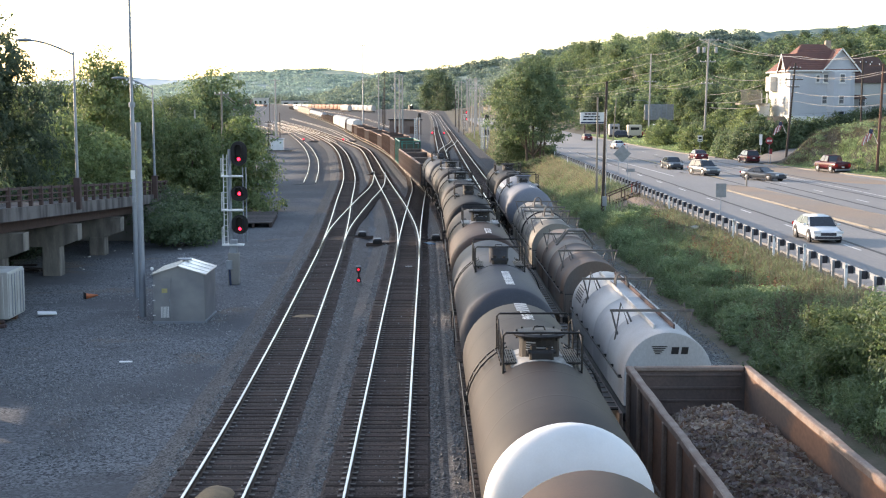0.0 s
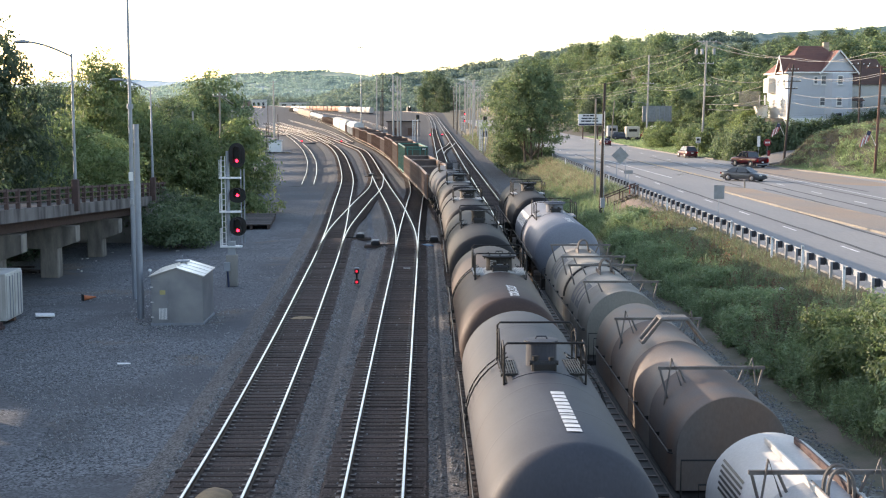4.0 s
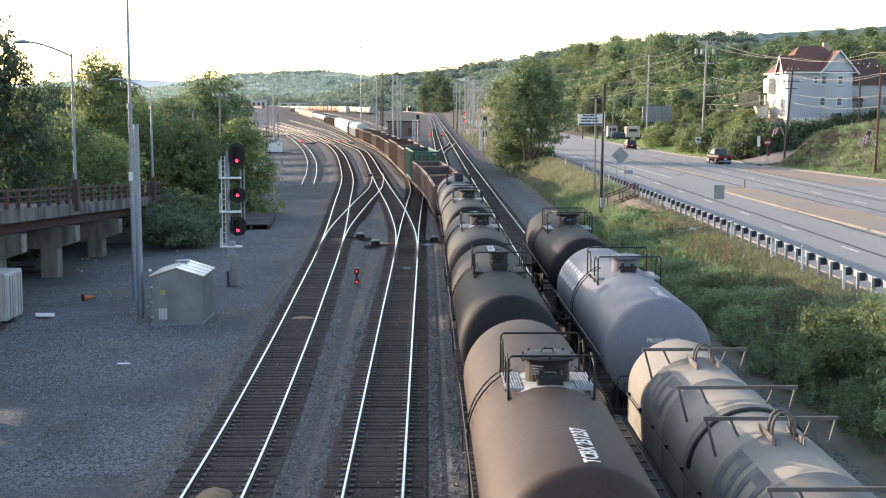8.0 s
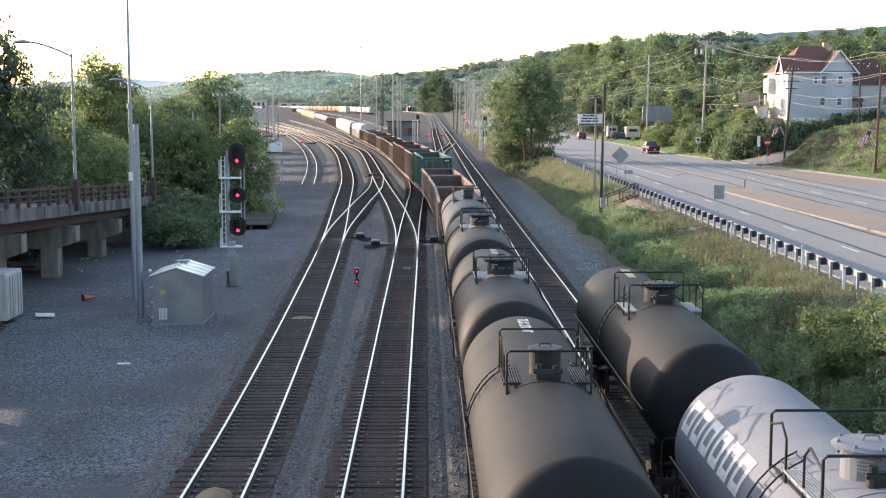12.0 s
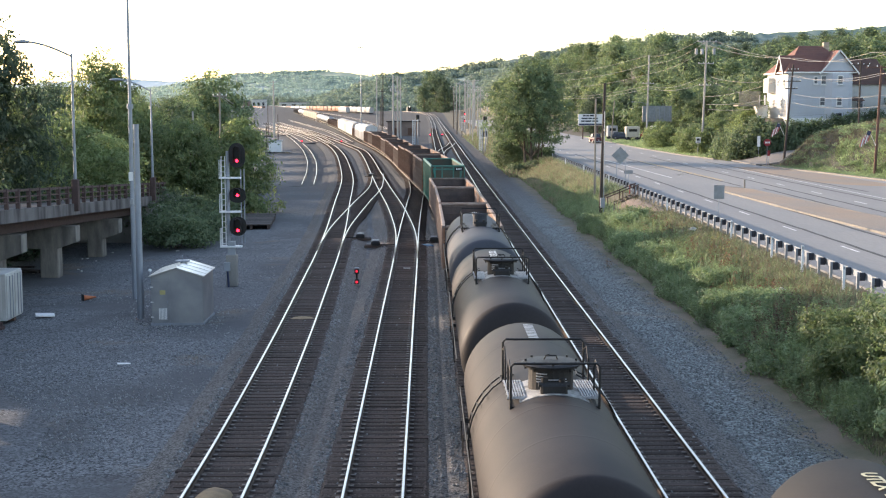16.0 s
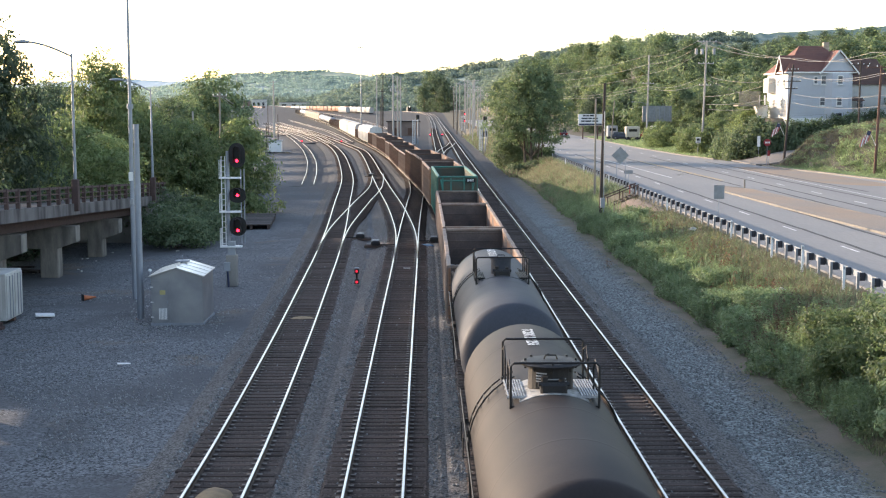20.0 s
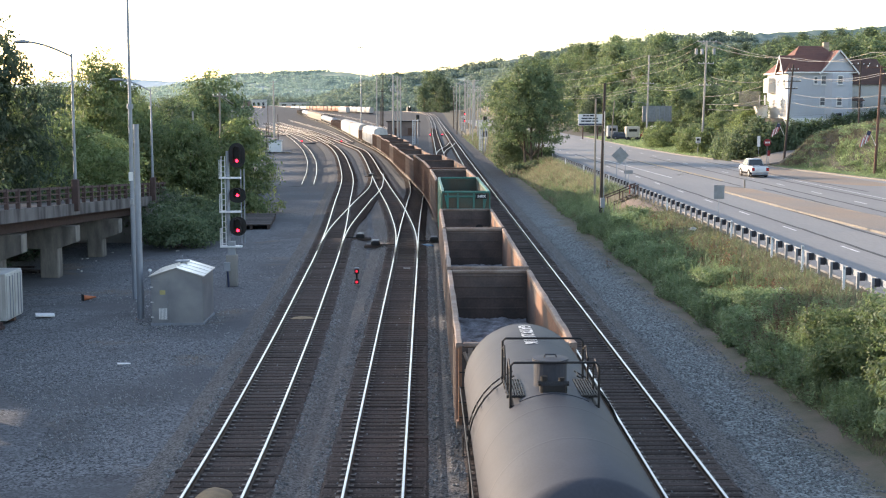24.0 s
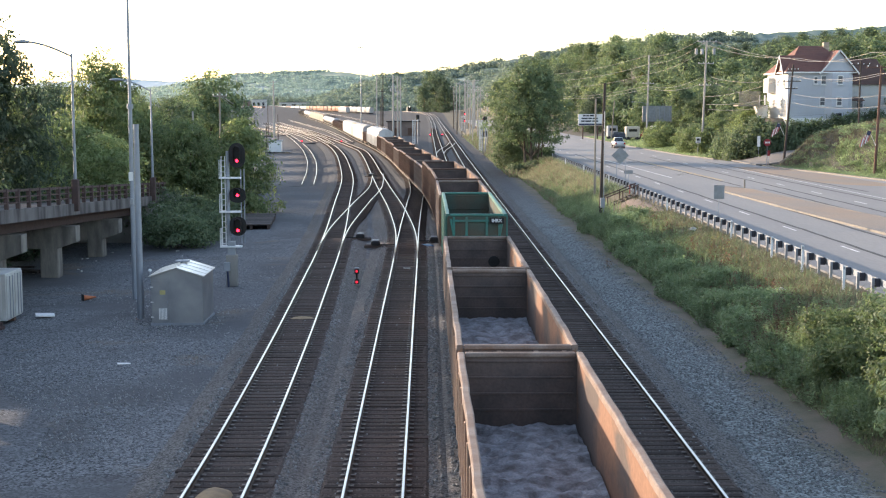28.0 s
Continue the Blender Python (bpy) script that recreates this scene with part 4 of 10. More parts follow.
def tank_underframe(car, half, r, zc, body):
    """Draft sills, saddles, end beams, ladders and rails."""
    end = half + 0.35
    for s in (-1, 1):
        part("draft_sill", box(bmesh.new(), (0, s * (half - 1.2), 0.92), (0.45, 3.1, 0.34), bevel=0.03), body, car)
        part("bolster", box(bmesh.new(), (0, s * (half - 1.9), zc - r + 0.02), (2.3, 0.5, 0.5), bevel=0.06), body, car)
        beam = part("end_beam", box(bmesh.new(), (0, s * end, 1.02), (2.85, 0.12, 0.14)), body, car)
        for x in (-1.3, 1.3):
            part("step", path_rod(bmesh.new(), [(x - 0.2, s * end, 1.0), (x - 0.2, s * end, 0.45), (x + 0.2, s * end, 0.45), (x + 0.2, s * end, 1.0)], 0.02, 5), body, beam)
        part("end_rail", path_rod(bmesh.new(), [(-1.3, s * (end + 0.02), 1.08), (-1.3, s * (end + 0.02), 1.95), (-1.2, s * (end + 0.02), 2.05), (1.2, s * (end + 0.02), 2.05), (1.3, s * (end + 0.02), 1.95), (1.3, s * (end + 0.02), 1.08)], 0.02, 5), M["dark_steel"], car)
        ladder_parts(car, s, r, zc, 0.9)
        y0, y1 = -half + 0.6, half - 0.6
        part("side_rail", path_rod(bmesh.new(), [(s * (r - 0.02), y0, zc - 0.15), (s * (r + 0.10), y0 + 0.1, zc - 0.15), (s * (r + 0.10), y1 - 0.1, zc - 0.15), (s * (r - 0.02), y1, zc - 0.15)], 0.02, 5), M["dark_steel"], car)


def tank_car(label, paint, half=7.45, r=1.50, top=4.18, treads="tread", style="modern", marks=(), dome_y=0.0, ring=None, rail_len=2.6, half_w=0.85, slim=False, rail_h=0.62):
    car = thing("tank_car", label, "tank car", group="tank cars of the trains")
    zc = top - r
    shell = part("tank", tank_shell(r, half, zc, 0.62 if style == "modern" else 0.45), SHELL[paint], car, smooth=True)
    if style == "modern":
        handrail_platform(car, top, r, dome_y, rail_len, half_w, M["tread"] if treads == "tread" else M["dark_steel"], rail_h=rail_h, dome_mat=SHELL[paint] if paint in ("pale", "grey") else None, slim=slim or paint == "grey", saddle_mat=SHELL[paint] if paint in ("pale", "grey", "black") else None)
    tank_underframe(car, half, r, zc, M["dark_steel"])
    running_gear(car, half - 1.9)
    couplers(car, half + 0.42, M["dark_steel"])
    if ring:
        bm = bmesh.new()
        prof = [(r * math.sin(k / 10 * math.pi / 2) + 0.004, -half + 0.62 * (1 - math.cos(k / 10 * math.pi / 2)) - 0.004) for k in range(0, 11)] + [(r + 0.004, -half + 0.75)]
        lathe(bm, prof, 48, Matrix.Translation((0, 0, zc)) @ Matrix.Rotation(radians(-90), 4, "X"))
        bmesh.ops.recalc_face_normals(bm, faces=bm.faces[:])
        part("painted_band", bm, ring, car, "white painted band round the end of the tank", smooth=True)
    for mk in marks:
        kind = mk[0]
        if kind == "bars":           # numbers: plain bars, running along the tank
            _, rows, h, y, angle, tone, flip = mk
            bm = wrap_on_tank(bars(rows, 0.2, h, h * 0.3), r, zc, flip, y, angle)
        else:
            _, word, size, y, angle, tone, flip = mk
            bm = wrap_on_tank(text_mesh(word, size, 0.012), r, zc, flip, y, angle)
        part("lettering", bm, M[tone], car, "stencilled lettering")
    return car


def gondola(label, paint, inner, half=8.0, w=1.58, top=3.15, floor=1.25, load=None, ribs=10, end_marks=None):
    """An open-topped wagon: thin ribbed walls with a top rail, a floor, and what lies in it."""
    car = thing("gondola_car", label, "gondola car", group="open wagons of the trains")
    t = 0.09
    for s in (-1, 1):
        bm = bmesh.new()
        box(bm, (s * (w - t / 2), 0, (top + 0.95) / 2), (t, 2 * half, top - 0.95))
        part("side_wall", bm, inner, car)
        rib = shared(("rib", top, paint.name), lambda: link_mesh("rib", box(bmesh.new(), (0, 0, (top + 0.95) / 2), (0.10, 0.16, top - 1.0), bevel=0.02), paint))
        for k in range(ribs):
            part("rib", rib, None, car, at=pose(s * (w + 0.05), -half + 0.35 + (2 * half - 0.7) * k / (ribs - 1), 0))
        bm = bmesh.new()
        n = 17
        pts = [Vector((s * (w - 0.02) + 0.035 * noise.noise((k * 0.6, s * 3, half)), -half + 2 * half * k / (n - 1), top + 0.03 + 0.02 * noise.noise((k * 0.5, s, 7)))) for k in range(n)]
        sweep(bm, pts, [(-0.09, -0.08), (0.09, -0.08), (0.09, 0.05), (0.06, 0.07), (-0.06, 0.07), (-0.09, 0.05)])
        bmesh.ops.recalc_face_normals(bm, faces=bm.faces[:])
        part("top_rail", bm, paint, car, "bent worn top rail")
        bm = bmesh.new()
        box(bm, (s * (w - 0.02), 0, 0.96), (0.16, 2 * half, 0.2))
        part("side_sill", bm, paint, car)
    for s in (-1, 1):
        bm = bmesh.new()
        ye = s * (half + 0.003 - t / 2)
        box(bm, (0, ye, (top + 0.95) / 2), (2 * (w - t) - 0.006, t, top - 0.95))
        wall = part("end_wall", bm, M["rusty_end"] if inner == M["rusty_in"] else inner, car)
        for k in range(4):
            z = floor + 0.35 + (top - floor - 0.6) * k / 3
            part("stiffener", box(bmesh.new(), (0, ye + s * 0.075, z), (2 * w - 0.3, 0.06, 0.12), bevel=0.02), paint, wall)
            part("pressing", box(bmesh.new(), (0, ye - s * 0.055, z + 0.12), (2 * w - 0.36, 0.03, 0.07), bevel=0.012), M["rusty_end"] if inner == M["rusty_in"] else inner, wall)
        for x in (-w + 0.32, -0.5, 0.5, w - 0.32):
            part("upright", box(bmesh.new(), (x, ye + s * 0.09, (top + 1.0) / 2), (0.12, 0.09, top - 1.1)), paint, wall)
        for sx in (-1, 1):
            part("brace", path_rod(bmesh.new(), [(sx * (w - 0.15), ye + s * 0.1, top - 0.15), (sx * 0.75, ye + s * 0.1, floor)], 0.05, 6), paint, wall)
        bm = bmesh.new()
        box(bm, (0, ye, top + 0.035), (2 * w - 0.25, 0.17, 0.13), bevel=0.03)
        part("end_rail", bm, paint, car)
        for k in range(4):
            z = 1.2 + k * 0.42
            part("grab_iron", path_rod(bmesh.new(), [(-w + 0.02, s * half, z), (-w + 0.02, s * (half + 0.13), z), (-w + 0.42, s * (half + 0.13), z), (-w + 0.42, s * half, z)], 0.016, 5), M["dark_steel"], car)
        part("brake_wheel", lathe(bmesh.new(), [(0.0, -0.03), (0.26, -0.02), (0.28, 0.0), (0.26, 0.02), (0.0, 0.03)], 14, Matrix.Translation((w - 0.6, s * (half + 0.22), 2.0)) @ Matrix.Rotation(radians(90), 4, "X")), M["dark_steel"], car)
    bm = bmesh.new()
    box(bm, (0, 0, floor - 0.1), (2 * w - 0.2, 2 * half - 0.2, 0.14))
    box(bm, (0, 0, 0.85), (0.5, 2 * half, 0.5))
    part("floor", bm, M["gondola_floor"], car)
    if load:
        load(car, half, w, floor)
    if end_marks:
        for word, size, x, z, tone, bg in end_marks:
            if bg:
                part("plate", box(bmesh.new(), (x, -half - 0.16, z), (bg[0], 0.01, bg[1])), M["black_paint"], car)
            part("lettering", text_mesh(word, size, 0.01), None, car, at=pose(x, -half - 0.17, z, 90)).data.materials.append(M[tone])
    running_gear(car, half - 1.8)
    couplers(car, half + 0.22, M["dark_steel"])
    return car


def heap(bm, half, w, floor, height, seed, slope=2.2, lumps=0.12):
    """A heaped surface closed down to the floor."""
    nx, ny = 22, 80
    rows = []
    for j in range(ny):
        y = -half + 0.15 + (2 * half - 0.3) * j / (ny - 1)
        row = []
        for i in range(nx):
            x = -w + 0.13 + (2 * w - 0.26) * i / (nx - 1)
            e = min(1.0, (half - abs(y)) / slope) * (1 - 0.45 * (x / w) ** 2)
            row.append(bm.verts.new((x, y, floor + 0.05 + height * max(0.05, e) + lumps * noise.fractal((x * 1.6, y * 1.6, seed), 1.0, 2.0, 4))))
        rows.append(row)
    for a, b in zip(rows[:-1], rows[1:]):
        for i in range(nx - 1):
            bm.faces.new((a[i], a[i + 1], b[i + 1], b[i]))
    return bm


def scrap_load(car, half, w, floor):
    """Shredded scrap: a heap covered with thousands of small torn plates."""
    bm = heap(bmesh.new(), half, w, floor, 1.25, 3, 3.0)
    part("scrap_heap", bm, M["scrap"], car, "heap of shredded rusty scrap metal")
    rg = np.random.default_rng(5)
    n = 9000
    x = rg.uniform(-w + 0.15, w - 0.15, n)
    y = rg.uniform(-half + 0.3, half - 0.3, n)
    e = np.clip((half - np.abs(y)) / 3.0, 0, 1) * (1 - 0.45 * (x / w) ** 2)
    z = np.array([floor + 0.07 + 1.25 * max(0.05, ee) + 0.12 * noise.fractal((xx * 1.6, yy * 1.6, 3), 1.0, 2.0, 4) for xx, yy, ee in zip(x, y, e)])
    p = np.stack([x, y, z], 1)
    a = rg.normal(size=(n, 3)) * (1, 1, 0.45)
    a /= np.linalg.norm(a, axis=1)[:, None]
    b = np.cross(a, rg.normal(size=(n, 3)))
    b /= np.linalg.norm(b, axis=1)[:, None]
    sa, sb = rg.uniform(0.03, 0.10, n)[:, None], rg.uniform(0.015, 0.05, n)[:, None]
    nn = np.cross(a, b) * 0.012
    v = np.stack([p - a * sa - b * sb, p + a * sa - b * sb, p + a * sa * 0.8 + b * sb + nn, p - a * sa * 0.9 + b * sb + nn], 1).reshape(-1, 3)
    tagged(part("scrap_piece", np_mesh("scrap_piece", v, np.arange(4 * n).reshape(-1, 4), M["scrap_bits"]), None, car, "torn scraps of rusty and bright metal"), kind="stuff")


def dust_load(car, half, w, floor):
    part("dust_residue", heap(bmesh.new(), half, w, floor, 0.10, half * 3, 1.0, 0.16), M["gondola_floor"], car, "pale grey dusty residue on the floor")


M["gondola_floor"] = mat("dusty wagon floor", (0.33, 0.335, 0.355), 0.95, 0.0, 0.5, 2.2, 16, 0.7, second=(0.12, 0.11, 0.11), amount=0.95, bump_dist=0.05)
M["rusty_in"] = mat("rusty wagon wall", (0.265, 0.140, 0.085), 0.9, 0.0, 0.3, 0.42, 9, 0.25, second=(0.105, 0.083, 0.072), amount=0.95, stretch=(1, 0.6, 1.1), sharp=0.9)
# inner end walls take a darker brown than the side walls
M["rusty_end"] = mat("darker brown wagon end", (0.135, 0.098, 0.084), 0.9, 0.0, 0.3, 1.1, 12, 0.3, second=(0.075, 0.062, 0.057), amount=0.85)
M["rusty_out"] = mat("brown wagon paint", (0.105, 0.06, 0.045), 0.75, 0.0, 0.25, 1.0, 20, 0.15, second=(0.17, 0.10, 0.07), amount=0.6)
M["green_in"] = mat("rusty green wagon wall", (0.10, 0.085, 0.06), 0.9, 0.0, 0.25, 0.7, 14, 0.2, second=(0.05, 0.12, 0.10), amount=0.6)
M["brown_rail"] = mat("worn brown top rail", (0.22, 0.15, 0.115), 0.75, 0.1, 0.3, 2.0, 20, 0.2, second=(0.33, 0.27, 0.23), amount=0.7)
M["green_out"] = mat("green wagon paint", (0.035, 0.19, 0.15), 0.55, 0.0, 0.2, 1.2, 20, 0.1, second=(0.07, 0.14, 0.11), amount=0.7)
M["scrap_bits"] = leaf_mat("scrap pieces", (0.13, 0.075, 0.055), (0.30, 0.26, 0.25), 0.4)
M["scrap"] = mat("shredded scrap metal", (0.17, 0.11, 0.09), 0.75, 0.25, 0.6, 3.0, 12, 1.0, second=(0.09, 0.065, 0.06), amount=0.8, bump_dist=0.1)


# ---- coil cars with arched hoods ----
def hood_mesh(r, half, top, base, material, seams, seg=28):
    """A long arched cover with flat ends."""
    zc = top - r
    sec = [(-r, base)] + [(r * math.sin(a), zc + r * math.cos(a)) for a in np.linspace(-math.pi / 2, math.pi / 2, seg)] + [(r, base)]
    bm = bmesh.new()
    ys = [-half, -half + 0.04]
    for k in range(1, seams):
        y = -half + 2 * half * k / seams
        ys += [y - 0.03, y - 0.02, y + 0.02, y + 0.03]
    ys += [half - 0.04, half]
    rows = []
    for i, y in enumerate(ys):
        f = 1.0
        if i in (0, len(ys) - 1):
            f = 0.985
        elif 1 < i < len(ys) - 2 and (i - 2) % 4 in (1, 2):
            f = 1.007
        rows.append([bm.verts.new((x * f, y, zc + (z - zc) * f if z > zc else z)) for x, z in sec])
    for a, b in zip(rows[:-1], rows[1:]):
        for i in range(len(sec) - 1):
            bm.faces.new((a[i], b[i], b[i + 1], a[i + 1]))
    bm.faces.new(rows[0])
    bm.faces.new(rows[-1][::-1])
    bmesh.ops.recalc_face_normals(bm, faces=bm.faces[:])
    me = link_mesh("hood", bm, material)
    me.polygons.foreach_set("use_smooth", [len(p.vertices) == 4 for p in me.polygons])
    return me


def cross_bar(car, y, r, top, material, peaks=False):
    """A lifting bar across the hood, on splayed legs."""
    z = top + 0.17
    bar = part("cross_bar", box(bmesh.new(), (0, y, z), (2 * r + 0.04, 0.06, 0.075)), material, car)
    for s in (-1, 1):
        for top_x, foot in ((r * 0.98, r * 0.83), (r * 0.62, r * 0.50)):
            zf = top - r + math.sqrt(r * r - foot * foot)
            part("leg", path_rod(bmesh.new(), [(s * top_x, y, z), (s * foot, y - 0.05, zf)], 0.028, 6), material, bar)
        if peaks:                                     # a pointed brace that rises over the bar near each end
            f0, f1 = r * 0.58, r * 0.90
            z0, z1 = (top - r + math.sqrt(r * r - f * f) for f in (f0, f1))
            part("brace", path_rod(bmesh.new(), [(s * f0, y - 0.10, z0), (s * r * 0.76, y - 0.04, z + 0.24), (s * f1, y - 0.10, z1)], 0.024, 6), material, bar)


def lift_hoop(car, y, top, material, wide=0.22, high=0.48, gap=0.5):
    """A hoop-shaped lifting bracket on two plates; a wide one is a splayed frame."""
    if wide > 0.3:
        frame_pts = [(-wide, 0.0), (-wide * 0.42, high), (wide * 0.42, high), (wide, 0.0)]
        hoop = part("lifting_frame", path_rod(bmesh.new(), [(x, y - 0.26, top - 0.08 + z) for x, z in frame_pts], 0.055, 6), material, car, "splayed steel lifting frame")
        part("frame_side", path_rod(bmesh.new(), [(x, y + 0.26, top - 0.08 + z) for x, z in frame_pts], 0.055, 6), material, hoop)
        for x, z in frame_pts:
            part("frame_tie", rod(bmesh.new(), (x, y - 0.26, top - 0.08 + z), (x, y + 0.26, top - 0.08 + z), 0.04, 6), material, hoop)
        part("frame_plate", box(bmesh.new(), (0, y, top - 0.05 + high), (wide * 0.84, 0.5, 0.05), bevel=0.01), material, hoop)
        return
    hoop = part("lifting_hoop", path_rod(bmesh.new(), [(wide * math.cos(a) * 1.0, y - 0.12, top + 0.02 + high * max(0.0, math.sin(a)) ** 0.7) for a in np.linspace(0, math.pi, 12)], 0.035, 6), material, car, "worn lifting hoop")
    part("hoop_side", path_rod(bmesh.new(), [(wide * math.cos(a) * 1.0, y + 0.12, top + 0.02 + high * max(0.0, math.sin(a)) ** 0.7) for a in np.linspace(0, math.pi, 12)], 0.035, 6), material, hoop)
    for s in (-1, 1):
        part("guide_plate", box(bmesh.new(), (s * (wide + 0.05), y, top + 0.03), (0.025, 1.2, 0.16)), material, hoop)


def coil_car(label, paint, frame, half, r, top, bars_at, hoops_at, seams=5, split=False, rails=False, marks=(), hoop_wide=0.22, hoop_high=0.48, peaks=False):
    car = thing("coil_car", label, "coil car", group="hooded coil cars of the train")
    base = 1.25
    hood = part("hood", hood_mesh(r, half, top, base, SHELL[paint], seams), None, car)
    for y in bars_at:
        cross_bar(car, y, r, top, M[frame], peaks)
    for y in hoops_at:
        lift_hoop(car, y, top, M[frame], hoop_wide, hoop_high)
    if split:
        n = 24
        part("seam_band", path_rod(bmesh.new(), [((r + 0.03) * math.sin(a), split if isinstance(split, float) else 0, top - r + (r + 0.03) * math.cos(a)) for a in np.linspace(-1.5, 1.5, n)], 0.05, 6), M["dark_steel"], hood)
    if rails:
        for s in (-1, 1):
            part("roof_channel", box(bmesh.new(), (s * 0.28, 0, top + 0.03), (0.06, 2 * half - 1.5, 0.13), bevel=0.01), M["rust_dark"] if s > 0 else SHELL["white"], hood)
    for s in (-1, 1):
        part("grab_rail", path_rod(bmesh.new(), [(s * (r + 0.0), -half + 0.3, top - r - 0.1), (s * (r + 0.09), -half + 0.4, top - r - 0.1), (s * (r + 0.09), half - 0.4, top - r - 0.1), (s * r, half - 0.3, top - r - 0.1)], 0.022, 6), M["dark_steel"], hood)
        for k in range(9):
            y = -half + 0.5 + (2 * half - 1) * k / 8
            part("rail_bracket", box(bmesh.new(), (s * (r + 0.04), y, top - r - 0.1), (0.10, 0.04, 0.09)), M["dark_steel"], hood)
    bm = bmesh.new()
    box(bm, (0, 0, 1.08), (2 * r + 0.2, 2 * half + 1.3, 0.24), bevel=0.03)
    part("deck", bm, M["dark_steel"], car)
    for s in (-1, 1):
        part("side_sill", box(bmesh.new(), (s * (r + 0.16), 0, 1.0), (0.10, 2 * half + 1.4, 0.42), bevel=0.02), SHELL["old"], car)
        walk_deck = part("walkway", box(bmesh.new(), (s * (r + 0.33), 0, 1.24), (0.26, 2 * half + 0.8, 0.04)), M["dark_steel"], car)
        n = 22
        slat = shared(("slat", s), lambda: link_mesh("slat", box(bmesh.new(), (0, 0, 0), (0.26, 0.10, 0.03)), M["plate"]))
        for k in range(n):
            part("slat", slat, None, walk_deck, at=pose(s * (r + 0.33), -half - 0.3 + (2 * half + 0.6) * k / (n - 1), 1.275))
        part("end_rail", path_rod(bmesh.new(), [(-r, s * (half + 0.6), 1.2), (-r, s * (half + 0.6), 2.1), (r, s * (half + 0.6), 2.1), (r, s * (half + 0.6), 1.2)], 0.022, 6), M["dark_steel"], car)
    for shapes, tone in marks:
        for bm in shapes:
            part("lettering", bm, M[tone], car, "painted mark")
    running_gear(car, half - 1.6)
    couplers(car, half + 0.62, M["dark_steel"])
    return car


def flat_quads(quads, y=None):
    """Flat painted shapes; each a list of (x, y, z)."""
    bm = bmesh.new()
    for q in quads:
        bm.faces.new([bm.verts.new(p) for p in q])
    bmesh.ops.remove_doubles(bm, verts=bm.verts[:], dist=0.0005)
    return bm


def hopper_car(label, color, half=6.6, top=4.4):
    """A covered hopper or box car: slab sides curving in at the roof, running board and hatches."""
    car = thing("covered_hopper", label, "hopper car", group="pale covered wagons of the train")
    bm = bmesh.new()
    sec = [(-1.5, 1.3), (-1.55, 3.3), (-1.35, top - 0.25), (-0.7, top), (0.7, top), (1.35, top - 0.25), (1.55, 3.3), (1.5, 1.3), (0.8, 0.8), (-0.8, 0.8)]
    a = [bm.verts.new((x, -half, z)) for x, z in sec]
    b = [bm.verts.new((x, half, z)) for x, z in sec]
    for i in range(len(sec)):
        j = (i + 1) % len(sec)
        bm.faces.new((a[i], b[i], b[j], a[j]))
    bm.faces.new(a)
    bm.faces.new(b[::-1])
    bmesh.ops.recalc_face_normals(bm, faces=bm.faces[:])
    part("body", bm, color, car)
    part("running_board", box(bmesh.new(), (0, 0, top + 0.12), (0.7, 2 * half - 0.2, 0.05)), M["galv"], car)
    for s in (-1, 1):
        for k in range(7):
            y = -half + 0.3 + (2 * half - 0.6) * k / 6
            part("post", box(bmesh.new(), (s * 1.57, y, 2.35), (0.09, 0.12, 2.0)), color, car)
        for x in (-0.8, 0.8):
            part("hatch", box(bmesh.new(), (x * 0.62, s * half * 0.45, top + 0.09), (0.4, half * 0.7, 0.12), bevel=0.03), color, car)
    running_gear(car, half - 1.4)
    couplers(car, half + 0.2, M["dark_steel"])
    return car
# ---- the two trains ----
left_line, right_line = Line(LINES[3]), Line(LINES[4])


def left_s(t):
    return 4.467 * t - 0.00356 * t * t


def right_s(t):
    return 6.04 * t + 0.005 * t * t


left_train, right_train = [], []      # (car, distance at the start, half wheelbase)


def add_left(car, y, half):
    left_train.append((car, y, half - 1.9))


def add_right(car, y, half):
    right_train.append((car, y, half - 1.9))


WORN = ((0.2, 0.2, 0.2, 0.2), (0.2, 0.2, 0.2, 0.2, 0.2, 0.2))
L_CARS = [
    (28.8, "dust", "dusty black tank car with a white band at its end", dict(ring=M["white"], marks=(("text", "256966", 0.42, 4.7, 0.07, "lettering", -1), ("bars", ((0.26, 0.26, 0.26, 0.26),), 0.34, 6.1, 0.05, "tread", -1)), treads="dark")),
    (45.6, "grey", "grey tank car with a dusty shell and black treads", dict(marks=(("bars", ((0.22, 0.22, 0.22, 0.22, 0.1, 0.22, 0.22, 0.22, 0.22, 0.22, 0.22),), 0.26, -4.7, 0.04, "lettering", 1),), treads="dark")),
    (61.9, "brown", "tank car under a coat of brown dust", dict(marks=(("text", "TCBX 251237", 0.37, -5.7, 0.09, "lettering", 1),))),
    (80.0, "black", "plain black tank car with a black platform", dict(marks=(("text", "TILX 270397", 0.37, 5.3, 0.0, "lettering", -1),), treads="dark", slim=True)),
    (96.45, "dust", "brownish dusty tank car with grey treads", dict(marks=(("bars", ((0.13, 0.13, 0.13, 0.13, 0.07, 0.13, 0.13, 0.13, 0.13, 0.13),), 0.24, 5.5, 0.06, "tread", -1),), dome_y=-0.25)),
    (113.6, "dust", "dusty dark tank car with grey slatted treads", dict(marks=(("text", "TCBX 251256", 0.37, 4.9, 0.0, "lettering", -1),))),
    (130.9, "grey", "smooth grey tank car ahead of open wagons", dict(marks=(("text", "GATX 213116", 0.42, 5.2, -0.02, "lettering", -1),), treads="dark")),
    (12.3, "brown", "brown dusty tank car leaving below the bridge", dict()),
    (-4.6, "dust", "dark tank car already below the bridge", dict()),
]
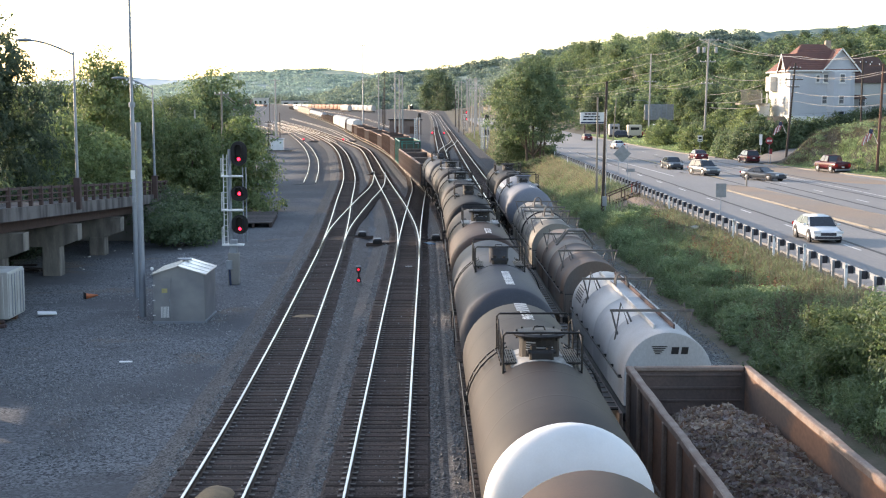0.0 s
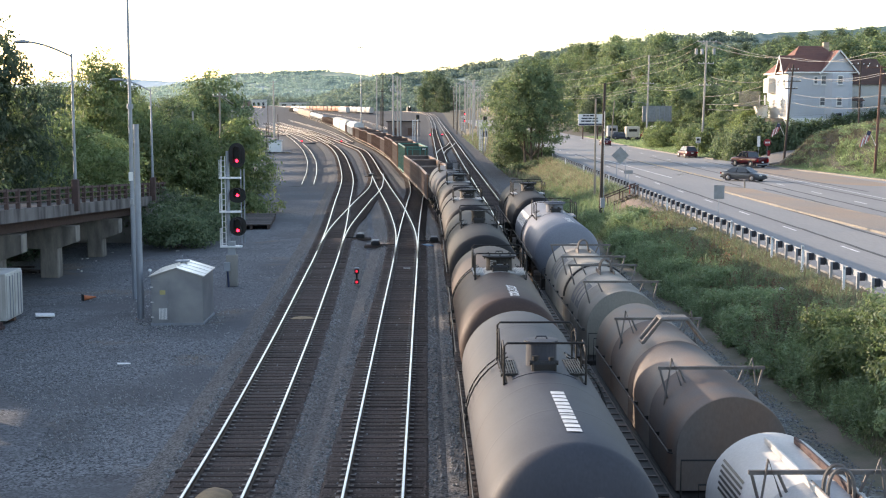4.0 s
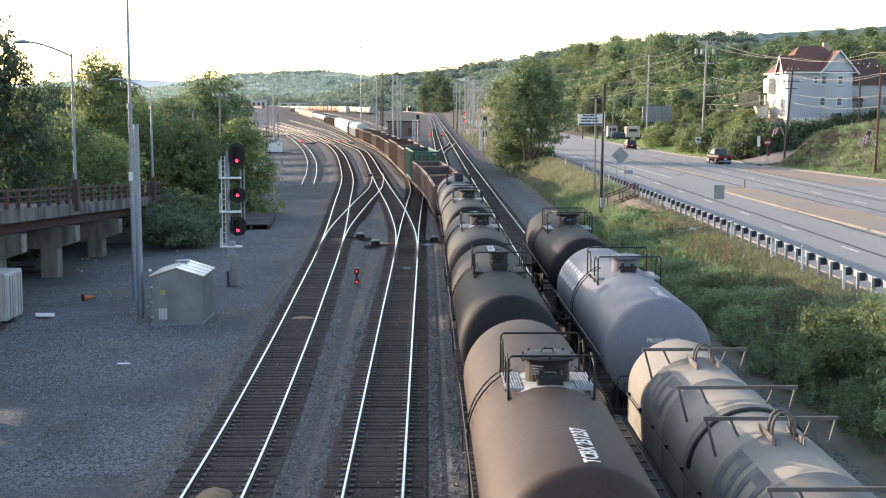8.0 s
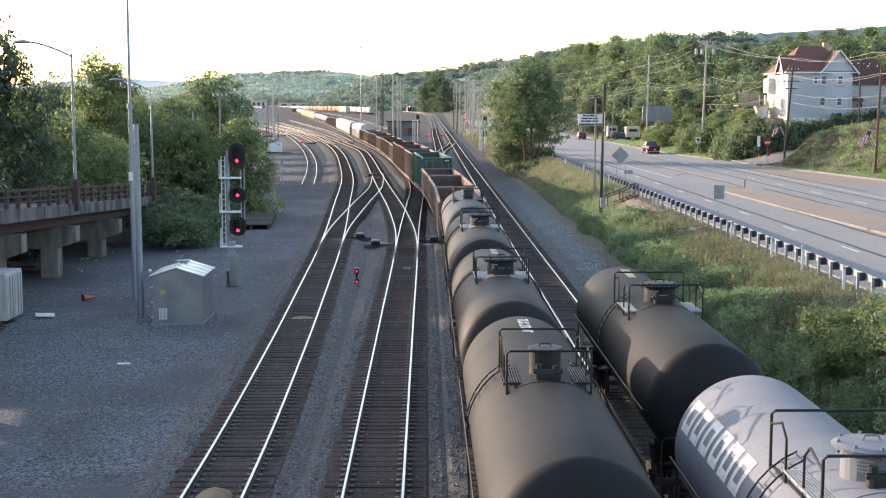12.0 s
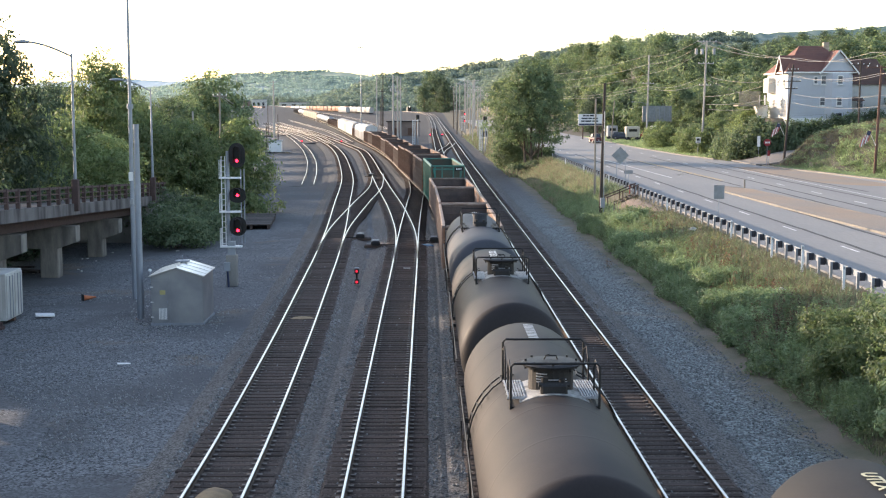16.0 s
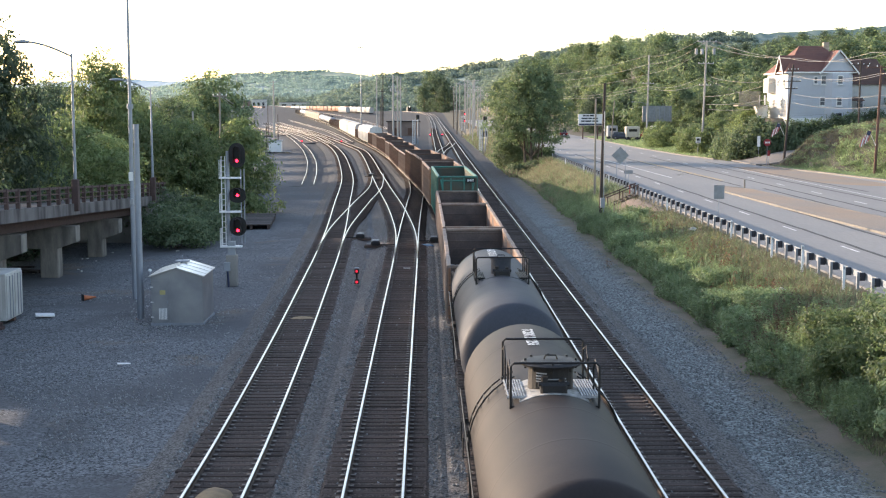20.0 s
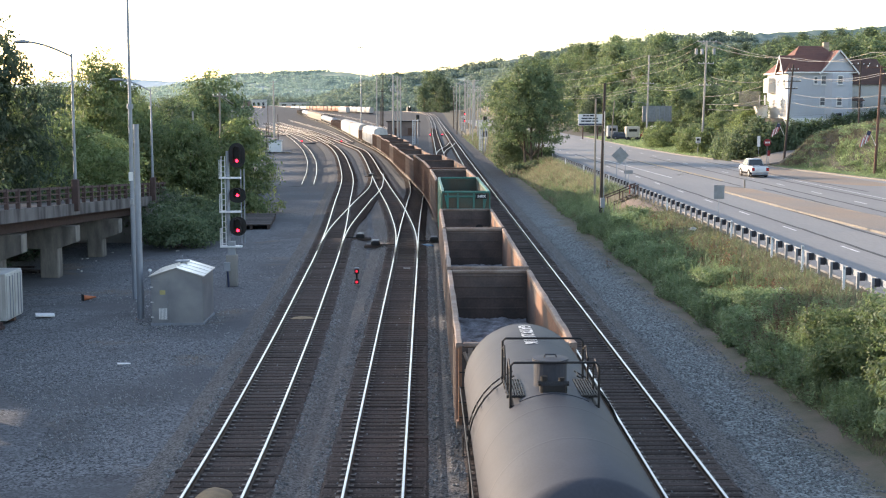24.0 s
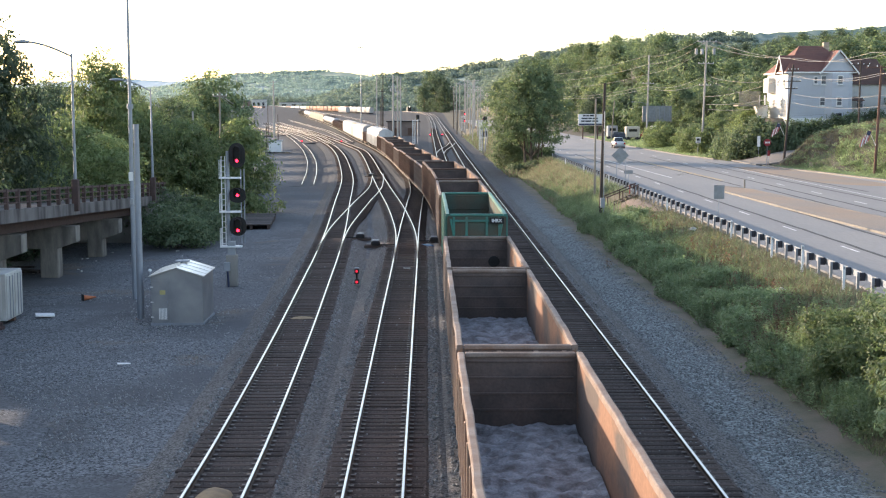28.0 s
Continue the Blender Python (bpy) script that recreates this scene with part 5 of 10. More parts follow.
for y, paint, label, kw in L_CARS:
    add_left(tank_car(label, paint, **kw), y, 7.45)

GON_L = [
    (148.0, 7.9, 1.58, 3.15, "brown_rail", "long rusty open wagon with a dusty grey floor"),
    (165.0, 8.1, 1.58, 3.15, "brown_rail", "open wagon with rusted orange inner walls"),
    (180.0, 6.2, 1.58, 3.15, "brown_rail", "short rusty open wagon with bowed walls"),
    (194.3, 8.0, 1.45, 4.25, "green_out", "tall green open wagon with a rusty inside"),
]
for k in range(11):
    top = (4.0, 4.1, 4.0, 3.4, 3.4, 3.5, 3.3, 3.6, 3.4, 3.6, 3.5)[k]
    GON_L.append((211.3 + k * 16.7, 7.85, 1.60, top, "rusty_out" if k % 3 else "brown_rail", ("tall rusty open wagon in the curve", "brown open wagon with bright rusty inside", "dark brown open wagon")[k % 3]))
for y, half, w, top, paint, label in GON_L:
    marks = (("IHRX", 0.22, 0.98, 4.02, "lettering", (0.72, 0.30)),) if paint == "green_out" else None
    add_left(gondola(label, M[paint], M["rusty_in"] if paint != "green_out" else M["green_in"], half, w, top, load=dust_load if y < 170 else None, end_marks=marks), y, half)
M["pale_hopper"] = mat("streaked white hopper paint", (0.66, 0.655, 0.63), 0.65, 0, 0.2, 0.6, 9, 0.1, second=(0.42, 0.38, 0.34), amount=0.6, stretch=(1, 1, 0.25))
for y, half, top, m, label in ((391.0, 6.6, 4.7, "pale_hopper", "white covered hopper wagon in the curve"), (405.6, 6.6, 4.6, "pale_hopper", "off-white covered wagon of the train"), (420.2, 6.6, 4.6, "pale_hopper", "pale covered wagon of the train")):
    add_left(hopper_car(label, M[m], half, top), y, half)


def ns_marks(half, r, top):
    """A striped mark and two block letters' worth of bars on the near end and the side."""
    q = []
    for k in range(5):
        z = top - 0.42 - k * 0.05
        q.append([(-0.48 + 0.05 * k * 0.5, -half - 0.012, z), (-0.02 - 0.05 * k, -half - 0.012, z), (-0.05 - 0.05 * k, -half - 0.012, z + 0.03), (-0.48 + 0.05 * k * 0.5, -half - 0.012, z + 0.03)])
    for x0, x1 in ((0.06, 0.30), (0.34, 0.56)):
        q.append([(x0, -half - 0.012, top - 0.62), (x1 - 0.03, -half - 0.012, top - 0.62), (x1, -half - 0.012, top - 0.42), (x0 + 0.03, -half - 0.012, top - 0.42)])
    return [flat_quads([k]) for k in q]


def side_stripes(r, top, y0, tone_rows, length, h, slant):
    """Stripes wrapped on the hood's left side."""
    zc = top - r
    q = []
    for k in range(tone_rows):
        a0 = -math.pi / 2 + 0.30 + k * h * 1.8 / r
        a1 = a0 + h / r
        y1 = y0 + k * slant
        q.append([((r + 0.012) * math.sin(a), y, zc + (r + 0.012) * math.cos(a)) for a, y in ((a0, y1), (a0, y1 + length), (a1, y1 + length), (a1, y1))])
    return [flat_quads([k]) for k in q]


def letter_blocks(r, top, ys, a0, a1):
    zc = top - r
    letters = []
    for y0, y1 in ys:                                # each letter as a plain frame, bent to the curve in short steps
        q, n, t = [], 8, (y1 - y0) * 0.26
        grid = [a0 + (a1 - a0) * k / n for k in range(n + 1)]
        for k in range(n):
            spans = ((y0, y0 + t), (y1 - t, y1)) + (((y0 + t, y1 - t),) if k in (0, 1, n - 2, n - 1) else ())
            for c0, c1 in spans:
                q.append([((r + 0.010) * math.sin(a), y, zc + (r + 0.010) * math.cos(a)) for a, y in ((grid[k], c0), (grid[k], c1), (grid[k + 1], c1), (grid[k + 1], c0))])
        letters.append(flat_quads(q))
    return letters


M["frame_dark"] = mat("weathered grey lifting frame", (0.17, 0.16, 0.15), 0.7, 0.2, 0.25, 2, 20, 0.2, second=(0.11, 0.085, 0.07), amount=0.7)
M["faded_black"] = mat("faded black lettering", (0.10, 0.10, 0.105), 0.8, 0, 0.3, 3, 20, 0.0, second=(0.22, 0.21, 0.2), amount=0.6)
add_right(coil_car("white coil car hood with black stripes and lifting bars", "white", "frame_dark", 6.65, 1.25, 3.34, (-3.85, 3.25), (2.4,), 4, rails=True, peaks=True,
                   marks=((ns_marks(6.65, 1.25, 3.34), "black_paint"), (side_stripes(1.25, 3.34, 4.2, 6, 1.6, 0.05, 0.10), "black_paint"), (letter_blocks(1.25, 3.34, ((3.5, 3.8),), -1.3, -1.0), "black_paint"))), 42.4, 7.4)
add_right(coil_car("soiled brown and grey coil car hood with an arched bracket", "old", "frame_dark", 6.75, 1.25, 3.36, (-4.45, 2.65), (0.4,), 4, hoop_wide=0.86, hoop_high=0.64, peaks=True), 58.8, 7.4)
add_right(coil_car("dirty cream coil car hood with faded large letters", "cream", "frame_dark", 7.65, 1.30, 3.45, (-6.65, -1.95, 0.85, 5.25), (4.3, -2.7), 6, split=-0.6,
                   marks=((letter_blocks(1.30, 3.45, ((3.0, 4.0), (4.3, 5.2)), -1.38, -0.62), "faded_black"), (letter_blocks(1.30, 3.45, ((-4.9, -3.9), (-3.6, -2.7)), -1.38, -0.62), "faded_black"))), 75.35, 8.4)


def block_word(r, top, y0, n, w, gap, a0, a1):
    return letter_blocks(r, top, [(y0 + k * (w + gap), y0 + k * (w + gap) + w) for k in range(n)], a0, a1)


procor = tank_car("pale grey tank car with large white lettering on its side", "pale", half=7.5, r=1.56, top=4.14, half_w=1.04, rail_len=2.8, rail_h=0.56, marks=(("text", "PROX 44637", 0.42, -5.6, 0.12, "lettering", -1),))
for _b in block_word(1.56, 4.14, 1.9, 6, 0.62, 0.2, -1.25, -0.80):
    part("lettering", _b, M["lettering"], procor, "bold white painted block")
_m = text_mesh("PROX  44637", 0.165, 0.004)
_b = bmesh.new()
_b.from_mesh(_m)
for _v in _b.verts:                                   # laid on the dished end
    _x, _z = _v.co.x + 0.05, 0.42 + _v.co.y
    _a = math.asin(min(1.0, math.hypot(_x, _z) / 1.55))
    _v.co = (_x, -7.5 + 0.62 * (1 - math.cos(_a)) - 0.02, 2.58 + _z)
part("lettering", _b, M["lettering"], procor, "white stencilled number")
for _k, _w in enumerate((0.42, 0.5, 0.34, 0.46)):      # small data lines under the number, as bars
    part("data_line", box(bmesh.new(), (0.05 - 0.25 + _w / 2, -7.5 + 0.62 * (1 - math.cos(math.asin((0.36 - 0.09 * _k) / 1.55))) - 0.035, 2.58 + 0.30 - 0.09 * _k), (_w, 0.012, 0.035)), M["lettering"], procor)
add_right(procor, 92.7, 7.5)
add_right(tank_car("long black tank car at the end of the train", "black", half=7.9, r=1.48, top=4.10, dome_y=-0.1, half_w=1.04, rail_len=2.8, rail_h=0.58, marks=(("text", "UTLX", 0.36, 6.0, 0.0, "cream_letter", -1), ("bars", ((0.13, 0.13, 0.13, 0.13, 0.13),), 0.25, 4.85, 0.0, "cream_letter", -1),)), 110.75, 7.9)
add_right(gondola("rusty open wagon heaped with shredded scrap metal", M["brown_rail"], M["rusty_in"], 8.0, 1.55, 2.85, load=scrap_load), 25.0, 8.0)


# the long tail of the train, far round the curve
M["tail_tan"] = mat("tan hopper paint", (0.36, 0.30, 0.22), 0.7, 0, 0.15, 0.5, 8, 0.1, second=(0.34, 0.28, 0.21))
M["tail_silver"] = mat("silver grey tank paint", (0.34, 0.35, 0.36), 0.5, 0.2, 0.15, 0.5, 8, 0.1, second=(0.2, 0.2, 0.2))
M["tail_black"] = mat("dark wagon paint", (0.05, 0.046, 0.044), 0.7, 0, 0.2, 0.5, 8, 0.1, second=(0.09, 0.07, 0.06))


def tail_car(shape, material, label):
    """A wagon seen only far off: its body, ends, underframe and bogies."""
    name = {"tank": "tank_car", "open": "gondola_car", "hopper": "covered_hopper"}[shape]
    car = thing(name, label, "wagon", group="wagons at the train's far end")
    half = 7.2
    if shape == "tank":
        part("tank", lathe(bmesh.new(), [(0.0, -half), (0.8, -half + 0.1), (1.35, -half + 0.5), (1.5, -half + 1.0), (1.5, half - 1.0), (1.35, half - 0.5), (0.8, half - 0.1), (0.0, half)], 20, Matrix.Translation((0, 0, 2.7)) @ Matrix.Rotation(radians(90), 4, "X")), M[material], car, smooth=True)
        part("dome", rod(bmesh.new(), (0, 0, 4.1), (0, 0, 4.6), 0.45, 12), M["dark_steel"], car)
        part("platform", box(bmesh.new(), (0, 0, 4.2), (1.7, 2.4, 0.08)), M["dark_steel"], car)
    elif shape == "open":
        for s in (-1, 1):
            part("side_wall", box(bmesh.new(), (s * 1.5, 0, 2.1), (0.1, 2 * half, 2.3)), M[material], car)
            part("end_wall", box(bmesh.new(), (0, s * (half - 0.05), 2.1), (2.89, 0.1, 2.3)), M[material], car)
            for k in range(8):
                part("rib", box(bmesh.new(), (s * 1.6, -half + 0.4 + k * (2 * half - 0.8) / 7, 2.1), (0.1, 0.2, 2.2)), M[material], car)
        part("floor", box(bmesh.new(), (0, 0, 1.15), (2.89, 2 * half - 0.21, 0.14)), M["rust_in_dark"], car)
    else:
        bm = bmesh.new()
        sec = [(-1.5, 1.2), (-1.55, 3.5), (-1.3, 4.3), (-0.6, 4.6), (0.6, 4.6), (1.3, 4.3), (1.55, 3.5), (1.5, 1.2)]
        a, b = [bm.verts.new((x, -half, z)) for x, z in sec], [bm.verts.new((x, half, z)) for x, z in sec]
        for i in range(8):
            bm.faces.new((a[i], b[i], b[(i + 1) % 8], a[(i + 1) % 8]))
        bm.faces.new(a)
        bm.faces.new(b[::-1])
        bmesh.ops.recalc_face_normals(bm, faces=bm.faces[:])
        part("body", bm, M[material], car)
        part("running_board", box(bmesh.new(), (0, 0, 4.7), (0.7, 2 * half - 0.4, 0.05)), M["galv"], car)
    part("underframe", box(bmesh.new(), (0, 0, 0.9), (2.4, 2 * half + 0.8, 0.32)), M["dark_steel"], car)
    for s in (-1, 1):
        part("bogie", box(bmesh.new(), (0, s * (half - 1.6), 0.46), (2.0, 2.5, 0.85), bevel=0.2), M["dark_steel"], car)
    return car


M["rust_in_dark"] = mat("dark rusty wagon floor", (0.09, 0.06, 0.05), 0.9, 0, 0.25, 0.7, 9, 0.2)
M["tail_white"] = mat("grimy white wagon paint", (0.44, 0.435, 0.42), 0.7, 0, 0.2, 0.35, 5, 0.1, second=(0.33, 0.31, 0.29), amount=0.7)
M["tail_brown"] = mat("faded brown wagon paint", (0.27, 0.215, 0.17), 0.75, 0, 0.2, 0.4, 6, 0.1, second=(0.17, 0.135, 0.11))
TAIL = [("open", "rusty_out", "low brown open wagon between hopper wagons")] + [("hopper", "tail_white", "grimy white covered wagon round the curve")] * 3 + [("hopper", "tail_tan", "tan covered wagon round the curve")] \
    + [("hopper", "tail_white", "grimy white covered wagon round the curve")] * 4 + [("open", "rusty_out", "brown open wagon far off")] * 7 + [("tank", "tail_silver", "silver grey tank wagon far off")] * 6 \
    + [("hopper", "tail_brown", "faded brown covered wagon far off")] * 7 + [("tank", "tail_silver", "silver grey tank wagon far off")] * 3 + [("open", "tail_black", "dark open wagon at the yard throat")] * 3
_first = {}
for k, spec in enumerate(TAIL):
    if spec in _first:
        car = copy_thing(_first[spec], Matrix.Identity(4))
    else:
        car = _first[spec] = tail_car(*spec)
    add_left(car, 435.5 + k * 15.6, 7.2)
# ---- trees ----
def leaves(rng, centres, radii, count, size, clump=0):
    """Rhombic leaves in the shells of a set of ellipsoids; with clump, gathered in tufts of about that many."""
    centres, radii = np.asarray(centres, float), np.asarray(radii, float)
    w = (radii.prod(axis=1)) ** (2 / 3)
    groups = max(1, count // clump) if clump else count
    which = rng.choice(len(centres), groups, p=w / w.sum())
    d = rng.normal(size=(groups, 3))
    d /= np.linalg.norm(d, axis=1)[:, None]
    rad = 1.0 - np.abs(rng.normal(0, 0.22, groups)) * (1.5 if clump else 1.0) + (0.10 if clump else 0.0)
    rad += 0.10 * np.sin(d[:, 0] * 7 + which) * np.sin(d[:, 1] * 6 + which * 2) * np.sin(d[:, 2] * 5)
    p = centres[which] + d * radii[which] * rad[:, None]
    if clump:
        spread = size * rng.uniform(1.3, 2.9, groups)
        own = rng.integers(0, groups, count)
        off = rng.normal(size=(count, 3)) * spread[own][:, None] * np.array((1, 1, 0.55))
        p, d = p[own] + off, d[own] * 0.7 + off / (spread[own][:, None] * 2.0) * 0.6
    nrm = d + rng.normal(0, 0.5, (count, 3)) + np.array((0, 0, 0.45))
    nrm /= np.linalg.norm(nrm, axis=1)[:, None]
    a = np.cross(nrm, rng.normal(size=(count, 3)))
    a /= np.linalg.norm(a, axis=1)[:, None]
    b = np.cross(nrm, a)
    s = size * rng.uniform(0.6, 1.4, count)[:, None]
    droop = nrm * s * 0.18
    v = np.stack([p - a * s, p - b * s * 0.45 + droop, p + a * s, p + b * s * 0.45 + droop], axis=1).reshape(-1, 3)
    f = np.arange(count * 4).reshape(-1, 4)
    return v, f


def trunk_mesh(rng, height, r0, centres, spread=0.5, stems=()):
    bm = bmesh.new()
    for x, y, r in stems:                            # slimmer stems beside the main one
        a, b, c = Vector((x, y, -0.3)), Vector((x * 1.25, y * 1.2, height * 0.3)), Vector((x * 2.4, y * 2.2, height * 0.7))
        rod(bm, a, b, r, 8, r * 0.8, caps=False)
        rod(bm, b, c, r * 0.8, 7, r * 0.3, caps=False)
    segs = 6
    pts = [Vector((0.25 * math.sin(k * 1.3 + r0 * 9) * k / segs, 0.25 * math.cos(k * 1.7) * k / segs, height * 0.72 * k / segs - 0.3)) for k in range(segs + 1)]
    for k in range(segs):
        rod(bm, pts[k], pts[k + 1], r0 * (1 - 0.11 * k), 8, r0 * (1 - 0.11 * (k + 1)), caps=False)
    for c in centres:
        c = Vector(c)
        i = min(segs - 1, max(1, int(c.z / height * segs * 0.9) - 1))
        mid = pts[i].lerp(c, 0.55) + Vector((0, 0, -0.06 * height))
        rod(bm, pts[i], mid, r0 * 0.45, 6, r0 * 0.28, caps=False)
        rod(bm, mid, c, r0 * 0.28, 5, r0 * 0.08, caps=False)
    return link_mesh("trunk", bm, M["bark"], True)


def tree_kind(seed, height, width, lobes, count, size, leaf, base=0.25, r0=None, stems=()):
    """Meshes of a tree: an uneven crown of many lobes, and a trunk with limbs into them."""
    rng = np.random.default_rng(seed)
    cs, rs = [], []
    for k in range(lobes):
        t = (k + 0.5) / lobes
        z = height * (base + (0.93 - base) * t)
        reach = width / 2 * (math.sin(math.pi * min(0.97, 0.18 + 0.80 * t)) ** 0.8)
        a = k * 2.4 + rng.uniform(-0.5, 0.5)
        rr = width * rng.uniform(0.15, 0.24)
        d = max(0.0, reach - rr * 0.8) * rng.uniform(0.55, 1.05)
        cs.append((d * math.cos(a), d * math.sin(a), z - rr * 0.3))
        rs.append((rr, rr, rr * rng.uniform(0.65, 0.9)))
    cs.append((0, 0, height * 0.68))
    rs.append((width * 0.26, width * 0.26, height * 0.24))
    v, f = leaves(rng, cs, rs, count, size, 26)
    return np_mesh("crown", v, f, LEAF[leaf]), trunk_mesh(rng, height, r0 or height * 0.02, cs[:min(len(cs), 9)], stems=stems)


def place_tree(kind, m, label, group="", name="tree"):
    t = thing(name, label, "tree", m, group)
    part("trunk", kind[1], None, t)
    part("crown", kind[0], None, t)
    return t


TREES = {
    "big": tree_kind(1, 16.4, 16.0, 46, 30000, 0.19, "mid", 0.37, 0.26, stems=((-0.9, 0.3, 0.2), (0.9, -0.4, 0.18), (1.9, 0.5, 0.15))),
    "a": tree_kind(2, 14.0, 13.5, 36, 17000, 0.20, "lit", 0.12),
    "b": tree_kind(3, 13.0, 13.5, 36, 17000, 0.20, "mid", 0.10),
    "c": tree_kind(4, 15.0, 14.0, 36, 17000, 0.21, "dark", 0.10),
    "bush": tree_kind(5, 8.5, 9.0, 28, 12000, 0.165, "lit", 0.06),
    "wood1": tree_kind(6, 14.0, 13.0, 16, 3600, 0.36, "mid", 0.08),
    "wood2": tree_kind(7, 15.0, 12.0, 16, 3600, 0.36, "dark", 0.08),
    "wood3": tree_kind(8, 12.0, 12.0, 14, 3400, 0.36, "lit", 0.06),
}
SIZE = {"big": 16.4, "a": 14.0, "b": 13.0, "c": 15.0, "bush": 8.5, "wood1": 14.0, "wood2": 15.0, "wood3": 12.0}


def at_ground(x, y, turn=0.0, s=1.0, sz=None):
    return Matrix.LocRotScale((x, y, terrain(x, y)), Euler((0, 0, turn)), (s, s, sz or s))


place_tree(TREES["big"], at_ground(15.3, 190, 0.4, 0.93, 0.97), "large leafy broad tree beside the track and road", "roadside trees")
GROVE = (  # kind, x, y, height, width factor
    ("c", -29.0, 87, 15.6, 0.75, "tall dark tree behind the ramp"), ("a", -30.2, 96, 11.4, 0.85, "round green tree behind the ramp"), ("a", -29.4, 119, 15.4, 0.84, "tall light green tree with an open top"),
    ("a", -27.6, 126, 11.3, 0.85, "green tree behind the street lamp"), ("b", -27.6, 140, 11.5, 0.85, "dark green tree among others"), ("b", -25.6, 156, 14.6, 1.08, "dense broad tree at the yard edge"),
    ("b", -27.5, 165, 10.5, 0.75, "tree at the edge of the yard"), ("bush", -17.4, 122, 9.4, 0.92, "bushy light green tree beside the signal mast"), ("bush", -20.8, 114, 9.4, 0.85, "low spreading tree behind the signal mast"),
    ("bush", -24.2, 117, 9.0, 1.0, "leafy tree at the end of the ramp"), ("a", -28.0, 101, 10.0, 0.8, "light green tree near the ramp railing"), ("a", -30.5, 91, 10.0, 0.7, "green tree beside the ramp railing"),
    ("bush", -26.0, 106, 8.4, 1.0, "spreading light green tree beyond the ramp"), ("a", -34.0, 108, 12.0, 0.85, "light green tree in the grove"), ("c", -37, 130, 13.0, 0.8, "dark tree in the grove"),
    ("b", -30, 172, 13.0, 0.8, "tree at the far end of the grove"), ("c", -36, 150, 13.0, 0.8, "tree inside the grove"), ("c", -36, 80, 15.5, 0.8, "dark tree at the edge of the grove"),
    # the next three stand out of view, added to shade the trains
    ("c", -31, 67, 14.8, 0.8, "unseen dark tree added for shade"), ("b", -30, 76, 14.5, 0.8, "unseen tall green tree added for shade"), ("c", -38, 70, 15.0, 0.8, "unseen dark tree added deeper for shade"), ("bush", -23.0, 122, 9.5, 1.0, "leafy tree near the dark brush"))
for k, (kind, x, y, h, wf, label) in enumerate(GROVE):
    sz = h / SIZE[kind]
    place_tree(TREES[kind], at_ground(x, y, k * 1.7, wf * (0.9 + 0.1 * sz), sz), label, "trees of the left grove")
# mostly hidden trees added along the yard's western edge to shade the yard
for k in range(22):
    x, y = -52 - 9 * (k % 3) - 3 * math.sin(k * 1.9), 172 + k * 8.5
    place_tree(TREES[("b", "c", "a")[k % 3]], at_ground(x - 0.12 * (y - 172), y, k * 1.3, 0.95 + 0.12 * math.sin(k * 2.3)), "hidden tree added to shade the yard", "trees of the yard's edge")
rng = np.random.default_rng(11)
n = 0
while n < 292:
    y = rng.uniform(200, 900) if n % 4 else rng.uniform(205, 320)
    x = kerb_x(y) + 8 + rng.uniform(0, 1) ** 1.4 * (60 + y * 0.24)
    if y < 218 and x < 82:
        continue
    if x / y > 0.44:
        continue
    if 258 < y < 335 and x < kerb_x(y) + 19 or y < 300 and (x / y < 0.208 or x < kerb_x(y) + 23):
        continue
    s = rng.uniform(0.62, 1.0) + 0.3 * smoothstep(350, 800, y)
    s *= 1 - 0.3 * smoothstep(0.195, 0.215, x / y) * (1 - smoothstep(0.25, 0.275, x / y))      # a dip in the skyline
    place_tree(TREES[("wood1", "wood2", "wood3", "wood1")[n % 4]], at_ground(x, y, rng.uniform(0, 6.28), s), "leafy tree on the wooded hillside", "hillside trees")
    n += 1

# the rest of the woods on the hill, crown beside crown
V, F, base = [], [], 0
for k in range(430):
    y = rng.uniform(225, 950)
    x = kerb_x(y) + 14 + rng.uniform(0, 1) ** 1.2 * (70 + y * 0.27)
    if x / y > 0.45 or (258 < y < 335 and x < kerb_x(y) + 21) or (y < 300 and (x / y < 0.21 or x < kerb_x(y) + 25)):
        continue
    h, w, z = (rng.uniform(9, 14) + 3 * smoothstep(350, 800, y)) * (1 - 0.35 * smoothstep(0.195, 0.215, x / y) * (1 - smoothstep(0.25, 0.275, x / y))), rng.uniform(8, 12), terrain(x, y)
    v, f = leaves(rng, [(x, y, z + h * 0.5), (x + w * 0.28, y, z + h * 0.42), (x - w * 0.26, y + 1, z + h * 0.4), (x, y - w * 0.2, z + h * 0.72)],
                  [(w * 0.4, w * 0.4, h * 0.45), (w * 0.3, w * 0.3, h * 0.32), (w * 0.3, w * 0.3, h * 0.34), (w * 0.25, w * 0.25, h * 0.27)], 620, 0.55, 12)
    V.append(v)
    F.append(f + base)
    base += len(v)
tagged(new("hillside_woods", np_mesh("hillside_woods", np.concatenate(V), np.concatenate(F), LEAF["mid"])), "dense green woods over the hillside", "woods", kind="stuff")


